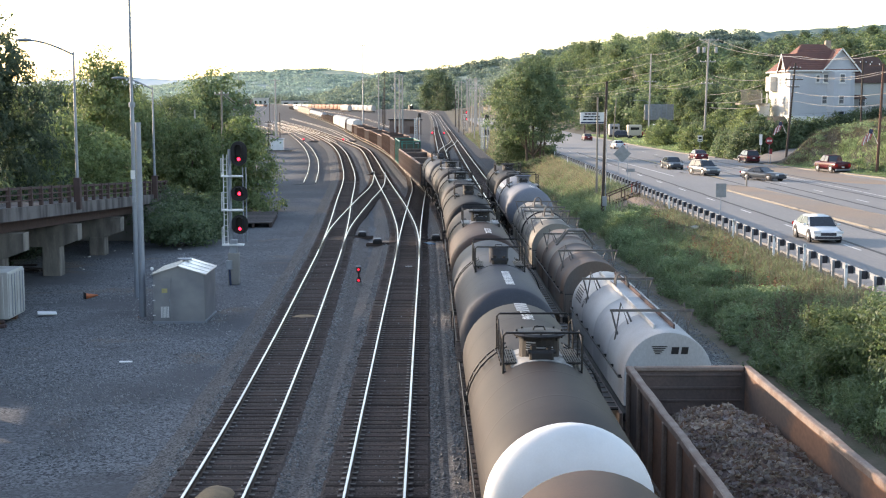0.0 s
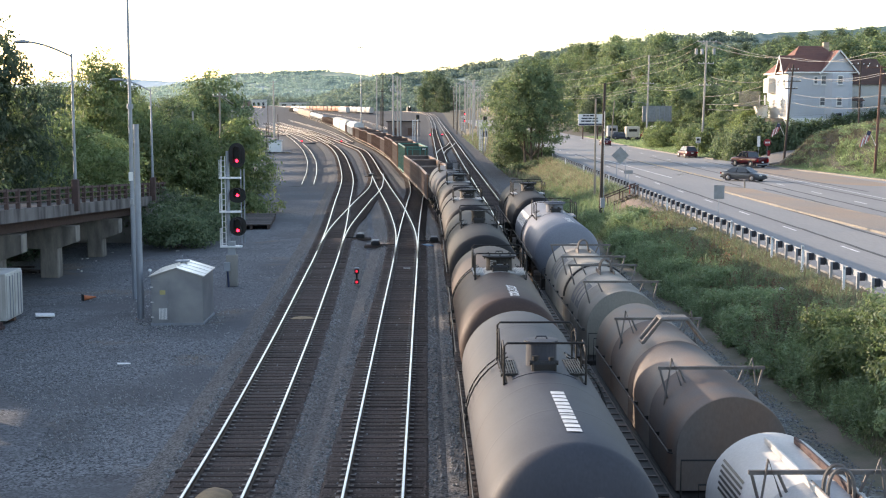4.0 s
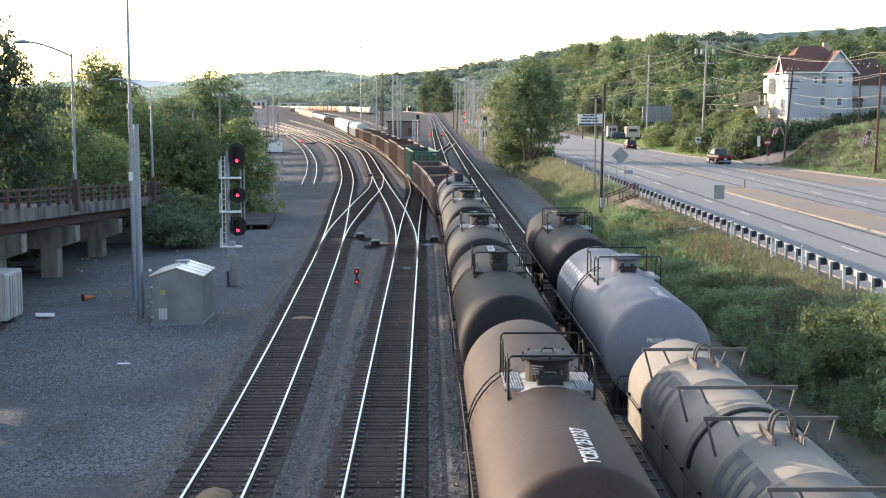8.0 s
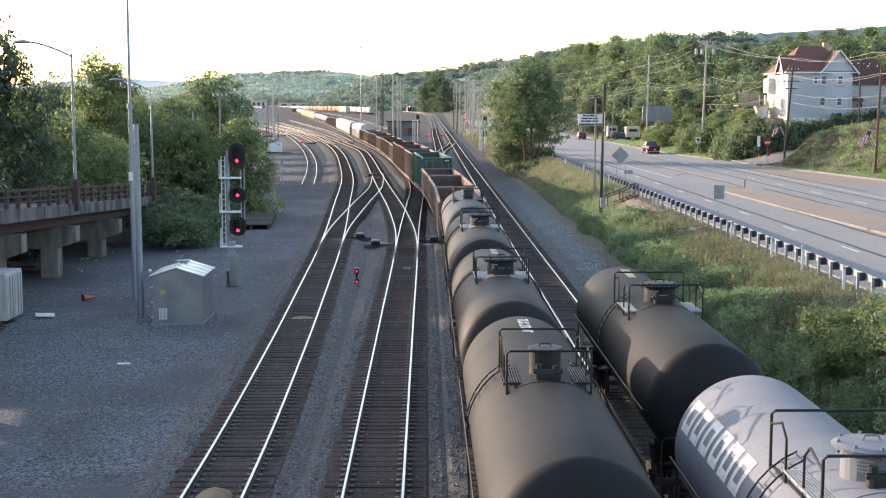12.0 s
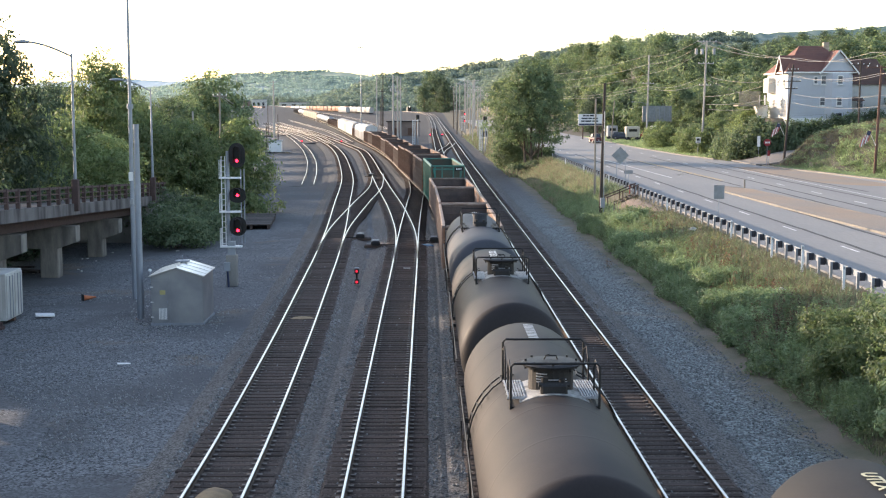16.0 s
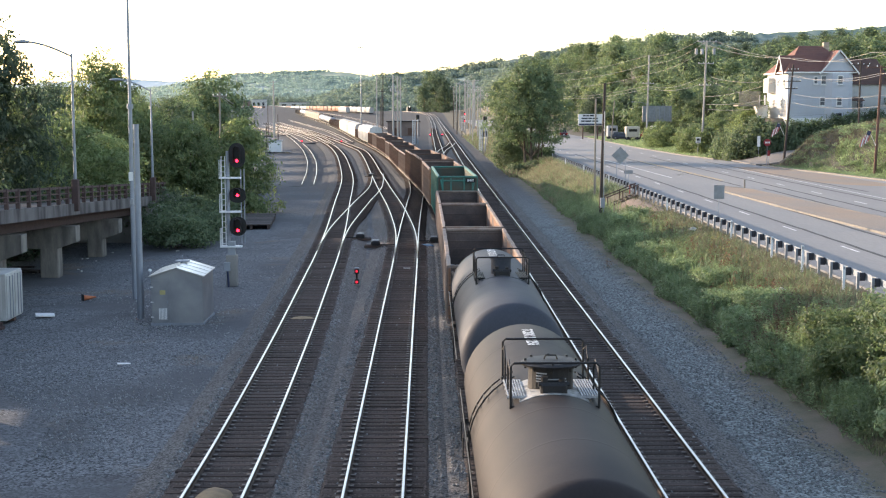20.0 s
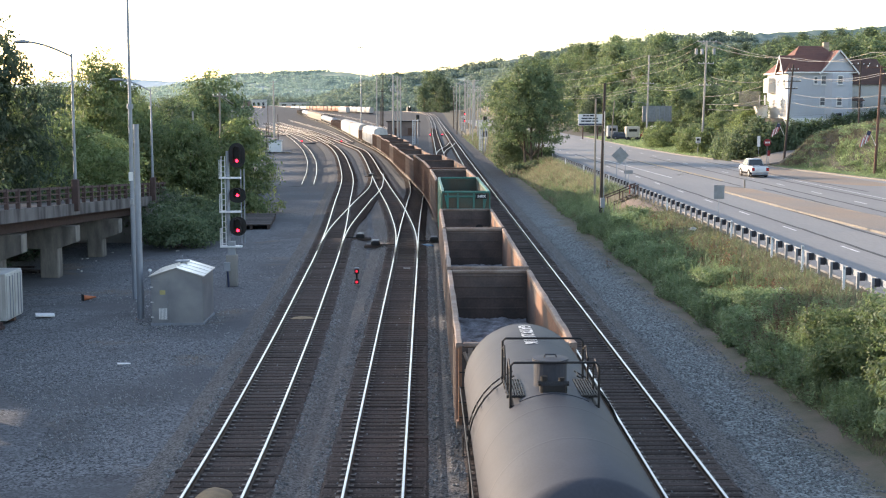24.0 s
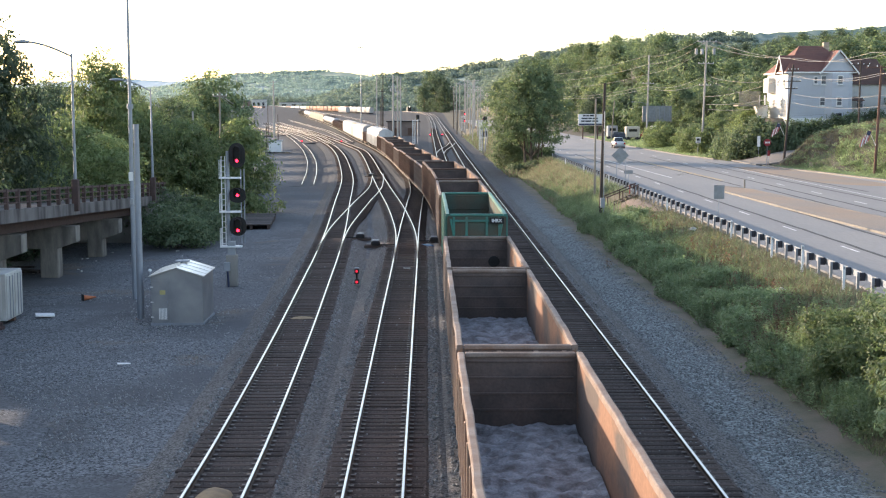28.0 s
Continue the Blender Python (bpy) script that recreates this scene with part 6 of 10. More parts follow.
def far_hills():
    # The woods' and ridge colours carry the distance haze themselves.
    far = mat("far woods with haze in the colour", (0.26, 0.34, 0.335), 0.95, 0, 0.30, 0.006, 0.07, 0.0, second=(0.30, 0.375, 0.345), amount=0.8, sharp=0.3)
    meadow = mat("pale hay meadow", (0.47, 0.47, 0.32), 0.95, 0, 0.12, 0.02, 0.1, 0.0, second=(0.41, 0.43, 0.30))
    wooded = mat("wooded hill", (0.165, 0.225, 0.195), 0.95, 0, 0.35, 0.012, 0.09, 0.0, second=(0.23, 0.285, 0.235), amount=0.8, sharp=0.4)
    farther = mat("farthest ridge with haze in the colour", (0.46, 0.55, 0.57), 0.95, 0, 0.08, 0.003, 0.02, 0.0, second=(0.42, 0.52, 0.53))
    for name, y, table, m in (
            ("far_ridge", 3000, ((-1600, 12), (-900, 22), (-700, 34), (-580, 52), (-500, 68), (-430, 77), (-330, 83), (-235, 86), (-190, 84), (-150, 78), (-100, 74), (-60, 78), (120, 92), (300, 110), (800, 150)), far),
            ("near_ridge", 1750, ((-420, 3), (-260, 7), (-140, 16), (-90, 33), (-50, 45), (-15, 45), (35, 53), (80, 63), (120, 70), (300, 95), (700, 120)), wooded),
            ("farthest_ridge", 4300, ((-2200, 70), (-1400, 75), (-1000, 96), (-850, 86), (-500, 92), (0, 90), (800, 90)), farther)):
        bm = bmesh.new()
        rows = []
        for j in range(49):
            row = []
            for i in range(361):
                x = table[0][0] + (table[-1][0] - table[0][0]) * i / 360
                h = lerp_table(x, table) + 0.02 * lerp_table(x, table) * noise.noise((x * 0.0045, y, 0)) + 1.2 * noise.fractal((x * 0.04, y, 0), 0.5, 2.1, 5)
                t = j / 48
                row.append(bm.verts.new((x, y - y * 0.3 * (1 - t) ** 1.3, -2 + (h + 2) * t ** 0.8 + 0.16 * h * t * (1 - t) * noise.fractal((x * 0.006, t * 3, 3), 0.5, 2.1, 4) + 1.6 * t * noise.fractal((x * 0.05, t * 16, 8), 0.7, 2.1, 3))))
            rows.append(row)
        for j, (a, b) in enumerate(zip(rows[:-1], rows[1:])):
            for i in range(360):
                f = bm.faces.new((a[i], a[i + 1], b[i + 1], b[i]))
                x, t = a[i].co.x, j / 48
                if name == "far_ridge" and -296 < x < -132 and 0.80 + 0.05 * smoothstep(-200, -140, x) < t + 0.02 * noise.noise((x * 0.03, t * 9, 2)) < 0.85 + 0.2 * smoothstep(-285, -215, x):
                    f.material_index = 1
        tagged(part(name, bm, [m, meadow], smooth=True), "wooded hills in the distance, haze painted into their blue-green", "hills", kind="structure")


far_hills()


# ---- the ramp, the equipment and the signals on the left ----
RAMP_X = -21.0


def ramp_top(y):
    """Height of the ramp's kerb; it falls away from the camera."""
    return 4.62 - (y - 62.0) * 0.0495


def build_ramp():
    ramp = thing("road_ramp", "old concrete road ramp with a rusty railing on piers", "viaduct", kind="structure")
    ys = [20.0 + 4 * k for k in range(23)]
    deck = bmesh.new()
    sweep(deck, [Vector((RAMP_X - 4.6, y, ramp_top(y))) for y in ys], [(4.2, -0.16), (-4.2, -0.16), (-4.2, -0.55), (4.2, -0.55)])
    part("deck", deck, M["old_concrete"], ramp)
    for s in (0, 1):
        bm = bmesh.new()
        x = RAMP_X - 0.18 - s * 8.85
        sweep(bm, [Vector((x, y, ramp_top(y))) for y in ys], [(0.18, 0.0), (-0.18, 0.0), (-0.18, -0.68), (0.18, -0.68)])
        part("fascia", bm, M["old_concrete"], ramp, "stained concrete edge beam")
    for x in (-22.3, -24.6, -26.9, -29.2):
        bm = bmesh.new()
        sweep(bm, [Vector((x, y, ramp_top(y))) for y in ys], [(0.22, -0.56), (-0.22, -0.56), (-0.22, -1.35), (0.22, -1.35)])
        part("girder", bm, M["rust_dark"], ramp, "dark rusty girder")
    for y in (36.5, 47.0, 57.5, 68.0, 78.5, 89.4, 100.0):
        zt = ramp_top(y) - 1.36
        bm = bmesh.new()
        prof = [(-30.2, zt), (-21.1, zt), (-21.1, zt - 0.95), (-22.2, zt - 1.35), (-28.8, zt - 1.35), (-30.2, zt - 0.95)]
        a = [bm.verts.new((x, y - 0.5, z)) for x, z in prof]
        b = [bm.verts.new((x, y + 0.5, z)) for x, z in prof]
        bm.faces.new(a)
        bm.faces.new(b[::-1])
        for i in range(6):
            j = (i + 1) % 6
            bm.faces.new((a[i], b[i], b[j], a[j]))
        bmesh.ops.recalc_face_normals(bm, faces=bm.faces[:])
        part("pier_cap", bm, M["pier_concrete"], ramp)
        for x in (-22.75, -28.0):
            h = zt - 1.3 + 1.0
            part("pier_column", box(bmesh.new(), (x, y, -1.0 + h / 2), (1.1, 0.95, h), bevel=0.06), M["pier_concrete"], ramp)
    post = link_mesh("post", box(bmesh.new(), (0, 0, 0.52), (0.2, 0.2, 1.04), bevel=0.015), M["rust_dark"])
    for k in range(44):
        y = 24.8 + k * 1.855
        part("post", post, None, ramp, at=pose(RAMP_X - 0.18, y, ramp_top(y)))
    for z, h in ((0.95, 0.12), (0.62, 0.07), (0.32, 0.07)):
        bm = bmesh.new()
        sweep(bm, [Vector((RAMP_X - 0.18, y, ramp_top(y) + z)) for y in ys[:-1] + [105.5]], [(0.05, h / 2), (-0.05, h / 2), (-0.05, -h / 2), (0.05, -h / 2)])
        part("rail", bm, M["rust_dark"], ramp)
    part("rear_barrier", sweep(bmesh.new(), [Vector((RAMP_X - 9.0, y, ramp_top(y))) for y in ys], [(0.12, 0.8), (-0.12, 0.8), (-0.12, 0), (0.12, 0)]), M["concrete"], ramp)
    # Wall added behind the columns to keep the space under the deck dark.
    part("retaining_wall", sweep(bmesh.new(), [Vector((-31.2, y, ramp_top(y))) for y in (57, 70, 84, 98, 112)], [(0.3, -0.6), (-0.3, -0.6), (-0.3, -6.0), (0.3, -6.0)]), M["old_concrete"], ramp)
    # the earth fill behind the last pier
    bm = bmesh.new()
    sweep(bm, [Vector((RAMP_X - 4.6, y, 0)) for y in (98, 102, 108, 114)], [(4.6, 2.0), (-4.6, 2.0), (-6.5, -1), (6.5, -1)])
    part("abutment", bm, M["concrete"], ramp)


M["pier_concrete"] = mat("streaked pier concrete", (0.25, 0.225, 0.195), 0.9, 0, 0.25, 1.2, 14, 0.35, second=(0.10, 0.09, 0.08), amount=0.85, stretch=(1.5, 1.5, 0.35))
M["old_concrete"] = mat("blackened old concrete", (0.17, 0.155, 0.15), 0.9, 0, 0.3, 0.8, 16, 0.3, second=(0.045, 0.038, 0.036), amount=0.95, stretch=(1.2, 1.2, 0.35), sharp=0.4)
build_ramp()


def street_lamp(x, y, z0, top, arm, label):
    lamp = thing("street_lamp", label, "street lamp", pose(x, y, z0), "lamps along the ramp")
    h = top - z0
    part("pedestal", box(bmesh.new(), (0, 0, 0.8), (0.40, 0.40, 1.9), bevel=0.03), M["rust_dark"], lamp)
    part("pole", rod(bmesh.new(), (0, 0, 1.1), (0, 0, h), 0.105, 10, 0.06), M["galv"], lamp)
    pts = [(-arm * t, 0, h - 0.15 + 0.85 * math.sin(t * 1.45)) for t in np.linspace(0, 1, 9)]
    part("arm", path_rod(bmesh.new(), pts, 0.055, 8), M["galv"], lamp)
    bm = bmesh.new()
    lathe(bm, [(0.0, -0.42), (0.07, -0.40), (0.13, -0.2), (0.15, 0.1), (0.10, 0.36), (0.0, 0.42)], 12, Matrix.Translation((-arm - 0.3, 0, h + 0.70)) @ Matrix.Rotation(radians(90), 4, "Y") @ Matrix.Diagonal((0.75, 1.1, 1.15, 1)))
    part("lamp_head", bm, M["galv"], lamp, smooth=True)


street_lamp(RAMP_X + 0.06, 77.7, ramp_top(77.7) - 0.3, 12.7, 2.6, "grey street lamp with a curved arm on the ramp")
street_lamp(RAMP_X + 0.06, 99.6, ramp_top(99.6) - 0.3, 10.9, 2.3, "grey street lamp with a curved arm near trees")


def tall_poles():
    p = thing("steel_pole", "thick galvanised steel pole on a base plate", "pole", pose(-13.63, 61.4, -0.5))
    part("shaft", rod(bmesh.new(), (0, 0, 0), (0, 0, 9.25), 0.17, 12, 0.13), M["galv"], p)
    part("cap", rod(bmesh.new(), (0, 0, 9.25), (0, 0, 9.30), 0.15, 12), M["galv"], p)
    part("base_plate", box(bmesh.new(), (0, 0, 0.04), (0.55, 0.55, 0.06), bevel=0.01), M["rust"], p)
    part("footing", box(bmesh.new(), (0, 0, -0.05), (0.8, 0.8, 0.14), bevel=0.03), M["concrete"], p)
    p = thing("mast", "tall thin grey mast with a collar", "mast", pose(-15.38, 68.0, -0.5))
    part("lower_shaft", rod(bmesh.new(), (0, 0, 0), (0, 0, 10.1), 0.13, 12, 0.11), M["galv"], p)
    part("collar", rod(bmesh.new(), (0, 0, 10.0), (0, 0, 10.25), 0.17, 12), M["galv"], p)
    part("upper_shaft", rod(bmesh.new(), (0, 0, 10.2), (0, 0, 19.0), 0.085, 10, 0.06), M["galv"], p)
    part("notice", box(bmesh.new(), (-0.02, -0.14, 6.5), (0.22, 0.02, 0.46)), M["white"], p)
    part("junction_box", box(bmesh.new(), (0.0, -0.16, 5.2), (0.16, 0.12, 0.3), bevel=0.01), M["grey_paint"], p)


tall_poles()


def bungalow():
    b = thing("equipment_bungalow", "aluminium signal equipment shed with a bright gable roof", "equipment shed", pose(-11.53, 61.05, -0.45))
    w, d, h = 2.36, 3.0, 2.30
    bm = bmesh.new()
    prof = [(-w / 2, 0.12), (w / 2, 0.12), (w / 2, h), (0, h + 0.36), (-w / 2, h)]
    f = [bm.verts.new((x, -d / 2, z)) for x, z in prof]
    k = [bm.verts.new((x, d / 2, z)) for x, z in prof]
    bm.faces.new(f)
    bm.faces.new(k[::-1])
    for i in range(5):
        j = (i + 1) % 5
        bm.faces.new((f[i], k[i], k[j], f[j]))
    bmesh.ops.recalc_face_normals(bm, faces=bm.faces[:])
    part("body", bm, M["alu"], b)
    for s in (-1, 1):
        ang = math.atan2(0.36, w / 2)
        bm = box(bmesh.new(), (s * (w / 4 + 0.03), 0, h + 0.20), (w / 2 / math.cos(ang) + 0.12, d + 0.24, 0.05), Matrix.Rotation(s * ang, 3, "Y"))
        panel = part("roof_panel", bm, M["alu_roof"], b)
        for y in (-0.9, 0.0, 0.9):
            part("roof_seam", box(bmesh.new(), (s * (w / 4 + 0.03), y, h + 0.235), (w / 2 / math.cos(ang) + 0.1, 0.04, 0.03), Matrix.Rotation(s * ang, 3, "Y")), M["alu_roof"], panel)
    door = part("door", box(bmesh.new(), (-w / 2 + 0.42, -d / 2 - 0.015, 1.12), (0.76, 0.03, 1.95), bevel=0.008), M["alu"], b)
    part("notice", box(bmesh.new(), (-w / 2 + 0.52, -d / 2 - 0.036, 1.55), (0.26, 0.008, 0.2)), M["yellow"], door, "small yellow notice")
    for k in range(6):
        part("louvre", box(bmesh.new(), (-w / 2 + 0.36 + k * 0.065, -d / 2 - 0.038, 0.55), (0.04, 0.012, 0.52)), M["white"], door)
    part("hinge", box(bmesh.new(), (-w / 2 + 0.03, -d / 2 - 0.03, 1.8), (0.12, 0.03, 0.05)), M["white"], door)
    part("hinge", box(bmesh.new(), (-w / 2 + 0.03, -d / 2 - 0.03, 1.1), (0.12, 0.03, 0.05)), M["white"], door)
    part("hinge", box(bmesh.new(), (-w / 2 + 0.03, -d / 2 - 0.03, 0.4), (0.12, 0.03, 0.05)), M["white"], door)
    part("handle", box(bmesh.new(), (-w / 2 + 0.74, -d / 2 - 0.045, 1.1), (0.05, 0.04, 0.14), bevel=0.01), M["galv"], door)
    part("corner_trim", box(bmesh.new(), (-w / 2 + 0.83, -d / 2 - 0.01, 1.2), (0.04, 0.02, 2.2)), M["alu"], b)
    part("frame", box(bmesh.new(), (0, 0, 0.06), (w + 0.1, d + 0.1, 0.12)), M["galv"], b)
    bm = lathe(bmesh.new(), [(0.0, 0.0), (0.10, 0.0), (0.10, 0.14), (0.34, 0.16), (0.34, 0.22), (0.0, 0.26)], 14, Matrix.Translation((-0.1, 0.6, h + 0.28)))
    part("roof_vent", bm, M["galv"], b, smooth=False)
    part("vent_pipe", rod(bmesh.new(), (-0.1, 0.6, h + 0.5), (-0.1, 0.6, h + 0.72), 0.03, 8), M["galv"], b)
    bracket = part("lamp_bracket", rod(bmesh.new(), (-w / 2 - 0.06, -d / 2 + 0.1, 2.0), (-w / 2 - 0.06, -d / 2 + 0.1, 2.48), 0.025, 6), M["galv"], b)
    part("globe", lathe(bmesh.new(), [(0.0, -0.08), (0.06, -0.06), (0.085, 0.0), (0.06, 0.06), (0.0, 0.08)], 12, Matrix.Translation((-w / 2 - 0.06, -d / 2 + 0.1, 2.56))), M["white"], bracket, smooth=True)


M["yellow"] = mat("faded yellow notice", (0.55, 0.47, 0.2), 0.6, 0, 0.1, 5, 30, 0.0)
bungalow()


def signal_head(parent, z, lit, tall=1.0):
    """An oval black backing with three hooded lenses, one of them lit red."""
    bm = bmesh.new()
    n = 28
    ring = [(0.46 * math.cos(2 * math.pi * k / n), 0.46 * tall * math.sin(2 * math.pi * k / n) + (0.18 * tall if math.sin(2 * math.pi * k / n) > 0 else -0.18 * tall)) for k in range(n)]
    a = [bm.verts.new((x, -0.02, zz)) for x, zz in ring]
    b = [bm.verts.new((x, 0.02, zz)) for x, zz in ring]
    bm.faces.new(a)
    bm.faces.new(b[::-1])
    for i in range(n):
        j = (i + 1) % n
        bm.faces.new((a[i], b[i], b[j], a[j]))
    bmesh.ops.recalc_face_normals(bm, faces=bm.faces[:])
    head = part("signal_head", bm, M["black_paint"], parent, "black oval signal head with a red light", at=pose(0.42, -0.32, z))
    part("housing", box(bmesh.new(), (0, 0.14, 0), (0.34, 0.24, 0.95 * tall), bevel=0.04), M["black_paint"], head)
    dl = {2: -0.28 * tall, 1: 0.0}[lit]
    for name, r, z0, z1, depth in (("visor", 0.20, dl, 0.30 * tall, 0.42), ("lens_hood", 0.125, dl, dl + 0.02, 0.30)):
        bm = bmesh.new()
        rows = []
        for y, k in ((-0.02, 1.0), (-depth, 0.93)):
            side = [(-r * k, z0 - r * 0.5), (-r * k, (z0 + z1) / 2)]
            arch = [(r * k * math.sin(q), z1 + r * k * math.cos(q)) for q in np.linspace(-1.57, 1.57, 11)]
            rows.append([bm.verts.new((x, y, z)) for x, z in side + arch + [(-x, z) for x, z in reversed(side)]])
        for i in range(len(rows[0]) - 1):
            bm.faces.new((rows[0][i], rows[0][i + 1], rows[1][i + 1], rows[1][i]))
        bmesh.ops.solidify(bm, geom=bm.faces[:], thickness=0.012)
        part(name, bm, M["visor"], head, "dark grey arched visor")
    lens = lathe(bmesh.new(), [(0.0, 0.02), (0.055, 0.015), (0.09, 0.0)], 14, Matrix.Translation((0, -0.03, dl)) @ Matrix.Rotation(radians(90), 4, "X"))
    part("lens", lens, M["red_light"], head, "glowing red lens")


M["visor"] = mat("weathered black visor", (0.045, 0.043, 0.044), 0.6, 0.0, 0.2, 3, 30, 0.05)


def signal_mast():
    s = thing("railway_signal", "tall silver signal mast with three black heads showing red", "railway signal", pose(-10.95, 72.7, -0.45))
    part("footing", box(bmesh.new(), (0.0, 0, 0.9), (0.62, 0.5, 1.8), bevel=0.05), M["concrete"], s)
    part("lower_column", box(bmesh.new(), (0.0, 0, 2.15), (0.42, 0.34, 0.8), bevel=0.03), M["grey_paint"], s)
    part("mast_tube", rod(bmesh.new(), (-0.15, 0, 2.4), (-0.15, 0, 7.6), 0.10, 10), M["galv"], s)
    part("cable_tube", rod(bmesh.new(), (0.56, 0.1, 2.4), (0.56, 0.1, 6.6), 0.035, 8), M["galv"], s)
    part("cable_tube", rod(bmesh.new(), (0.74, 0.1, 2.4), (0.74, 0.1, 6.6), 0.035, 8), M["galv"], s)
    lad = part("ladder", rod(bmesh.new(), (-0.52, 0.1, 2.2), (-0.52, 0.1, 7.3), 0.03, 6), M["white"], s, "pale access ladder")
    part("stile", rod(bmesh.new(), (-0.32, 0.1, 2.2), (-0.32, 0.1, 7.3), 0.03, 6), M["white"], lad)
    rung = link_mesh("rung", rod(bmesh.new(), (-0.52, 0.1, 0), (-0.32, 0.1, 0), 0.016, 6), M["white"])
    for k in range(16):
        part("rung", rung, None, lad, at=pose(0, 0, 2.4 + k * 0.31))
    for z in (2.25, 4.2, 6.1):
        pf = part("platform", box(bmesh.new(), (-0.02, 0.0, z), (1.2, 0.5, 0.09), bevel=0.01), M["white"], s)
        part("guard", path_rod(bmesh.new(), [(-0.60, -0.2, z), (-0.60, -0.2, z + 1.0), (-0.60, 0.25, z + 1.0), (-0.60, 0.25, z)], 0.022, 6), M["white"], pf)
    for z, lit, tall in ((7.37, 2, 1.08), (5.15, 1, 0.66), (3.42, 2, 0.84)):
        part("bracket", box(bmesh.new(), (0.25, -0.12, z), (0.4, 0.18, 0.1)), M["galv"], s)
        signal_head(s, z, lit, tall)
    part("case", box(bmesh.new(), (-0.22, -0.36, 1.15), (0.34, 0.22, 0.5), bevel=0.02), M["grey_paint"], s)
    part("conduit", rod(bmesh.new(), (-0.15, -0.38, 0.0), (-0.2, -0.38, 0.95), 0.06, 8), M["conduit"], s)


M["conduit"] = mat("dark blue plastic conduit", (0.03, 0.045, 0.10), 0.5, 0, 0.1, 3, 20, 0.0)
signal_mast()


def dwarf_signal():
    s = thing("dwarf_signal", "small black dwarf signal with two red lights", "railway signal", pose(-3.9, 71.9, -0.40))
    part("base", box(bmesh.new(), (0, 0, 0.08), (0.36, 0.34, 0.2), bevel=0.03), M["concrete"], s)
    part("stem", rod(bmesh.new(), (0, 0, 0.1), (0, 0, 1.0), 0.05, 8), M["black_paint"], s)
    for z in (0.30, 0.90):
        h = part("head", box(bmesh.new(), (0, -0.03, z), (0.25, 0.22, 0.36), bevel=0.05), M["black_paint"], s)
        part("lens", lathe(bmesh.new(), [(0.0, 0.02), (0.04, 0.015), (0.068, 0.0)], 14, Matrix.Translation((0, -0.145, z)) @ Matrix.Rotation(radians(90), 4, "X")), M["dim_red"], h, "glowing red lens")
        part("hood", box(bmesh.new(), (0, -0.2, z + 0.12), (0.2, 0.14, 0.02)), M["black_paint"], h)
    part("top_plate", box(bmesh.new(), (0, 0, 1.07), (0.27, 0.26, 0.03)), M["grey_paint"], s)
    part("wire_stand", path_rod(bmesh.new(), [(-0.2, -0.1, 0), (-0.18, -0.12, 0.3), (0.18, -0.12, 0.3), (0.2, -0.1, 0)], 0.02, 6), M["galv"], s)


dwarf_signal()


def switch_machine(x, y, rod_to, label):
    s = thing("switch_machine", label, "switch machine", pose(x, y, -0.30), "point machines by the turnouts")
    part("motor_case", box(bmesh.new(), (0, 0, 0.28), (0.62, 0.95, 0.34), bevel=0.08), M["dark_steel"], s)
    part("gear_case", box(bmesh.new(), (0, 0.75, 0.22), (0.52, 0.6, 0.24), bevel=0.05), M["dark_steel"], s)
    part("lid", box(bmesh.new(), (0, 0, 0.48), (0.50, 0.75, 0.06), bevel=0.02), M["galv_dark"], s)
    for o in (-0.35, 0.35):
        part("headblock_tie", box(bmesh.new(), (rod_to / 2, o, 0.06), (abs(rod_to) + 1.6, 0.24, 0.16), bevel=0.02), M["tie"], s)
    part("throw_rod", rod(bmesh.new(), (0, -0.05, 0.18), (rod_to, -0.05, 0.18), 0.03, 6), M["dark_steel"], s)


M["old_timber"] = mat("grey-brown old timber", (0.115, 0.095, 0.085), 0.9, 0, 0.4, 1.5, 20, 0.5, second=(0.06, 0.05, 0.046), per_piece=0.3, stretch=(0.5, 4, 4))
M["galv_dark"] = mat("dull lid metal", (0.22, 0.23, 0.24), 0.5, 0.4, 0.15, 2, 20, 0.05)
switch_machine(-5.15 + 0.2, 96.5, -1.3, "black point machine beside the crossover")
switch_machine(-3.61, 91.5, 1.4, "black point machine between two main tracks")
switch_machine(0.53, 94.1, -1.2, "black point machine with a blue cover sheet")
switch_machine(-7.8, 181, 1.2, "far black point machine")
switch_machine(-1.2, 183, -1.5, "far dark point machine")
bm = box(bmesh.new(), (0, 0, 0.12), (0.55, 1.0, 0.1), bevel=0.04)
tagged(part("tarpaulin", bm, mat("blue tarpaulin", (0.05, 0.16, 0.30), 0.6, 0, 0.3, 4, 15, 0.4), at=pose(0.05, 91.8, -0.33, 0, 0, 25)), "crumpled blue sheet on the ballast", "tarpaulin")


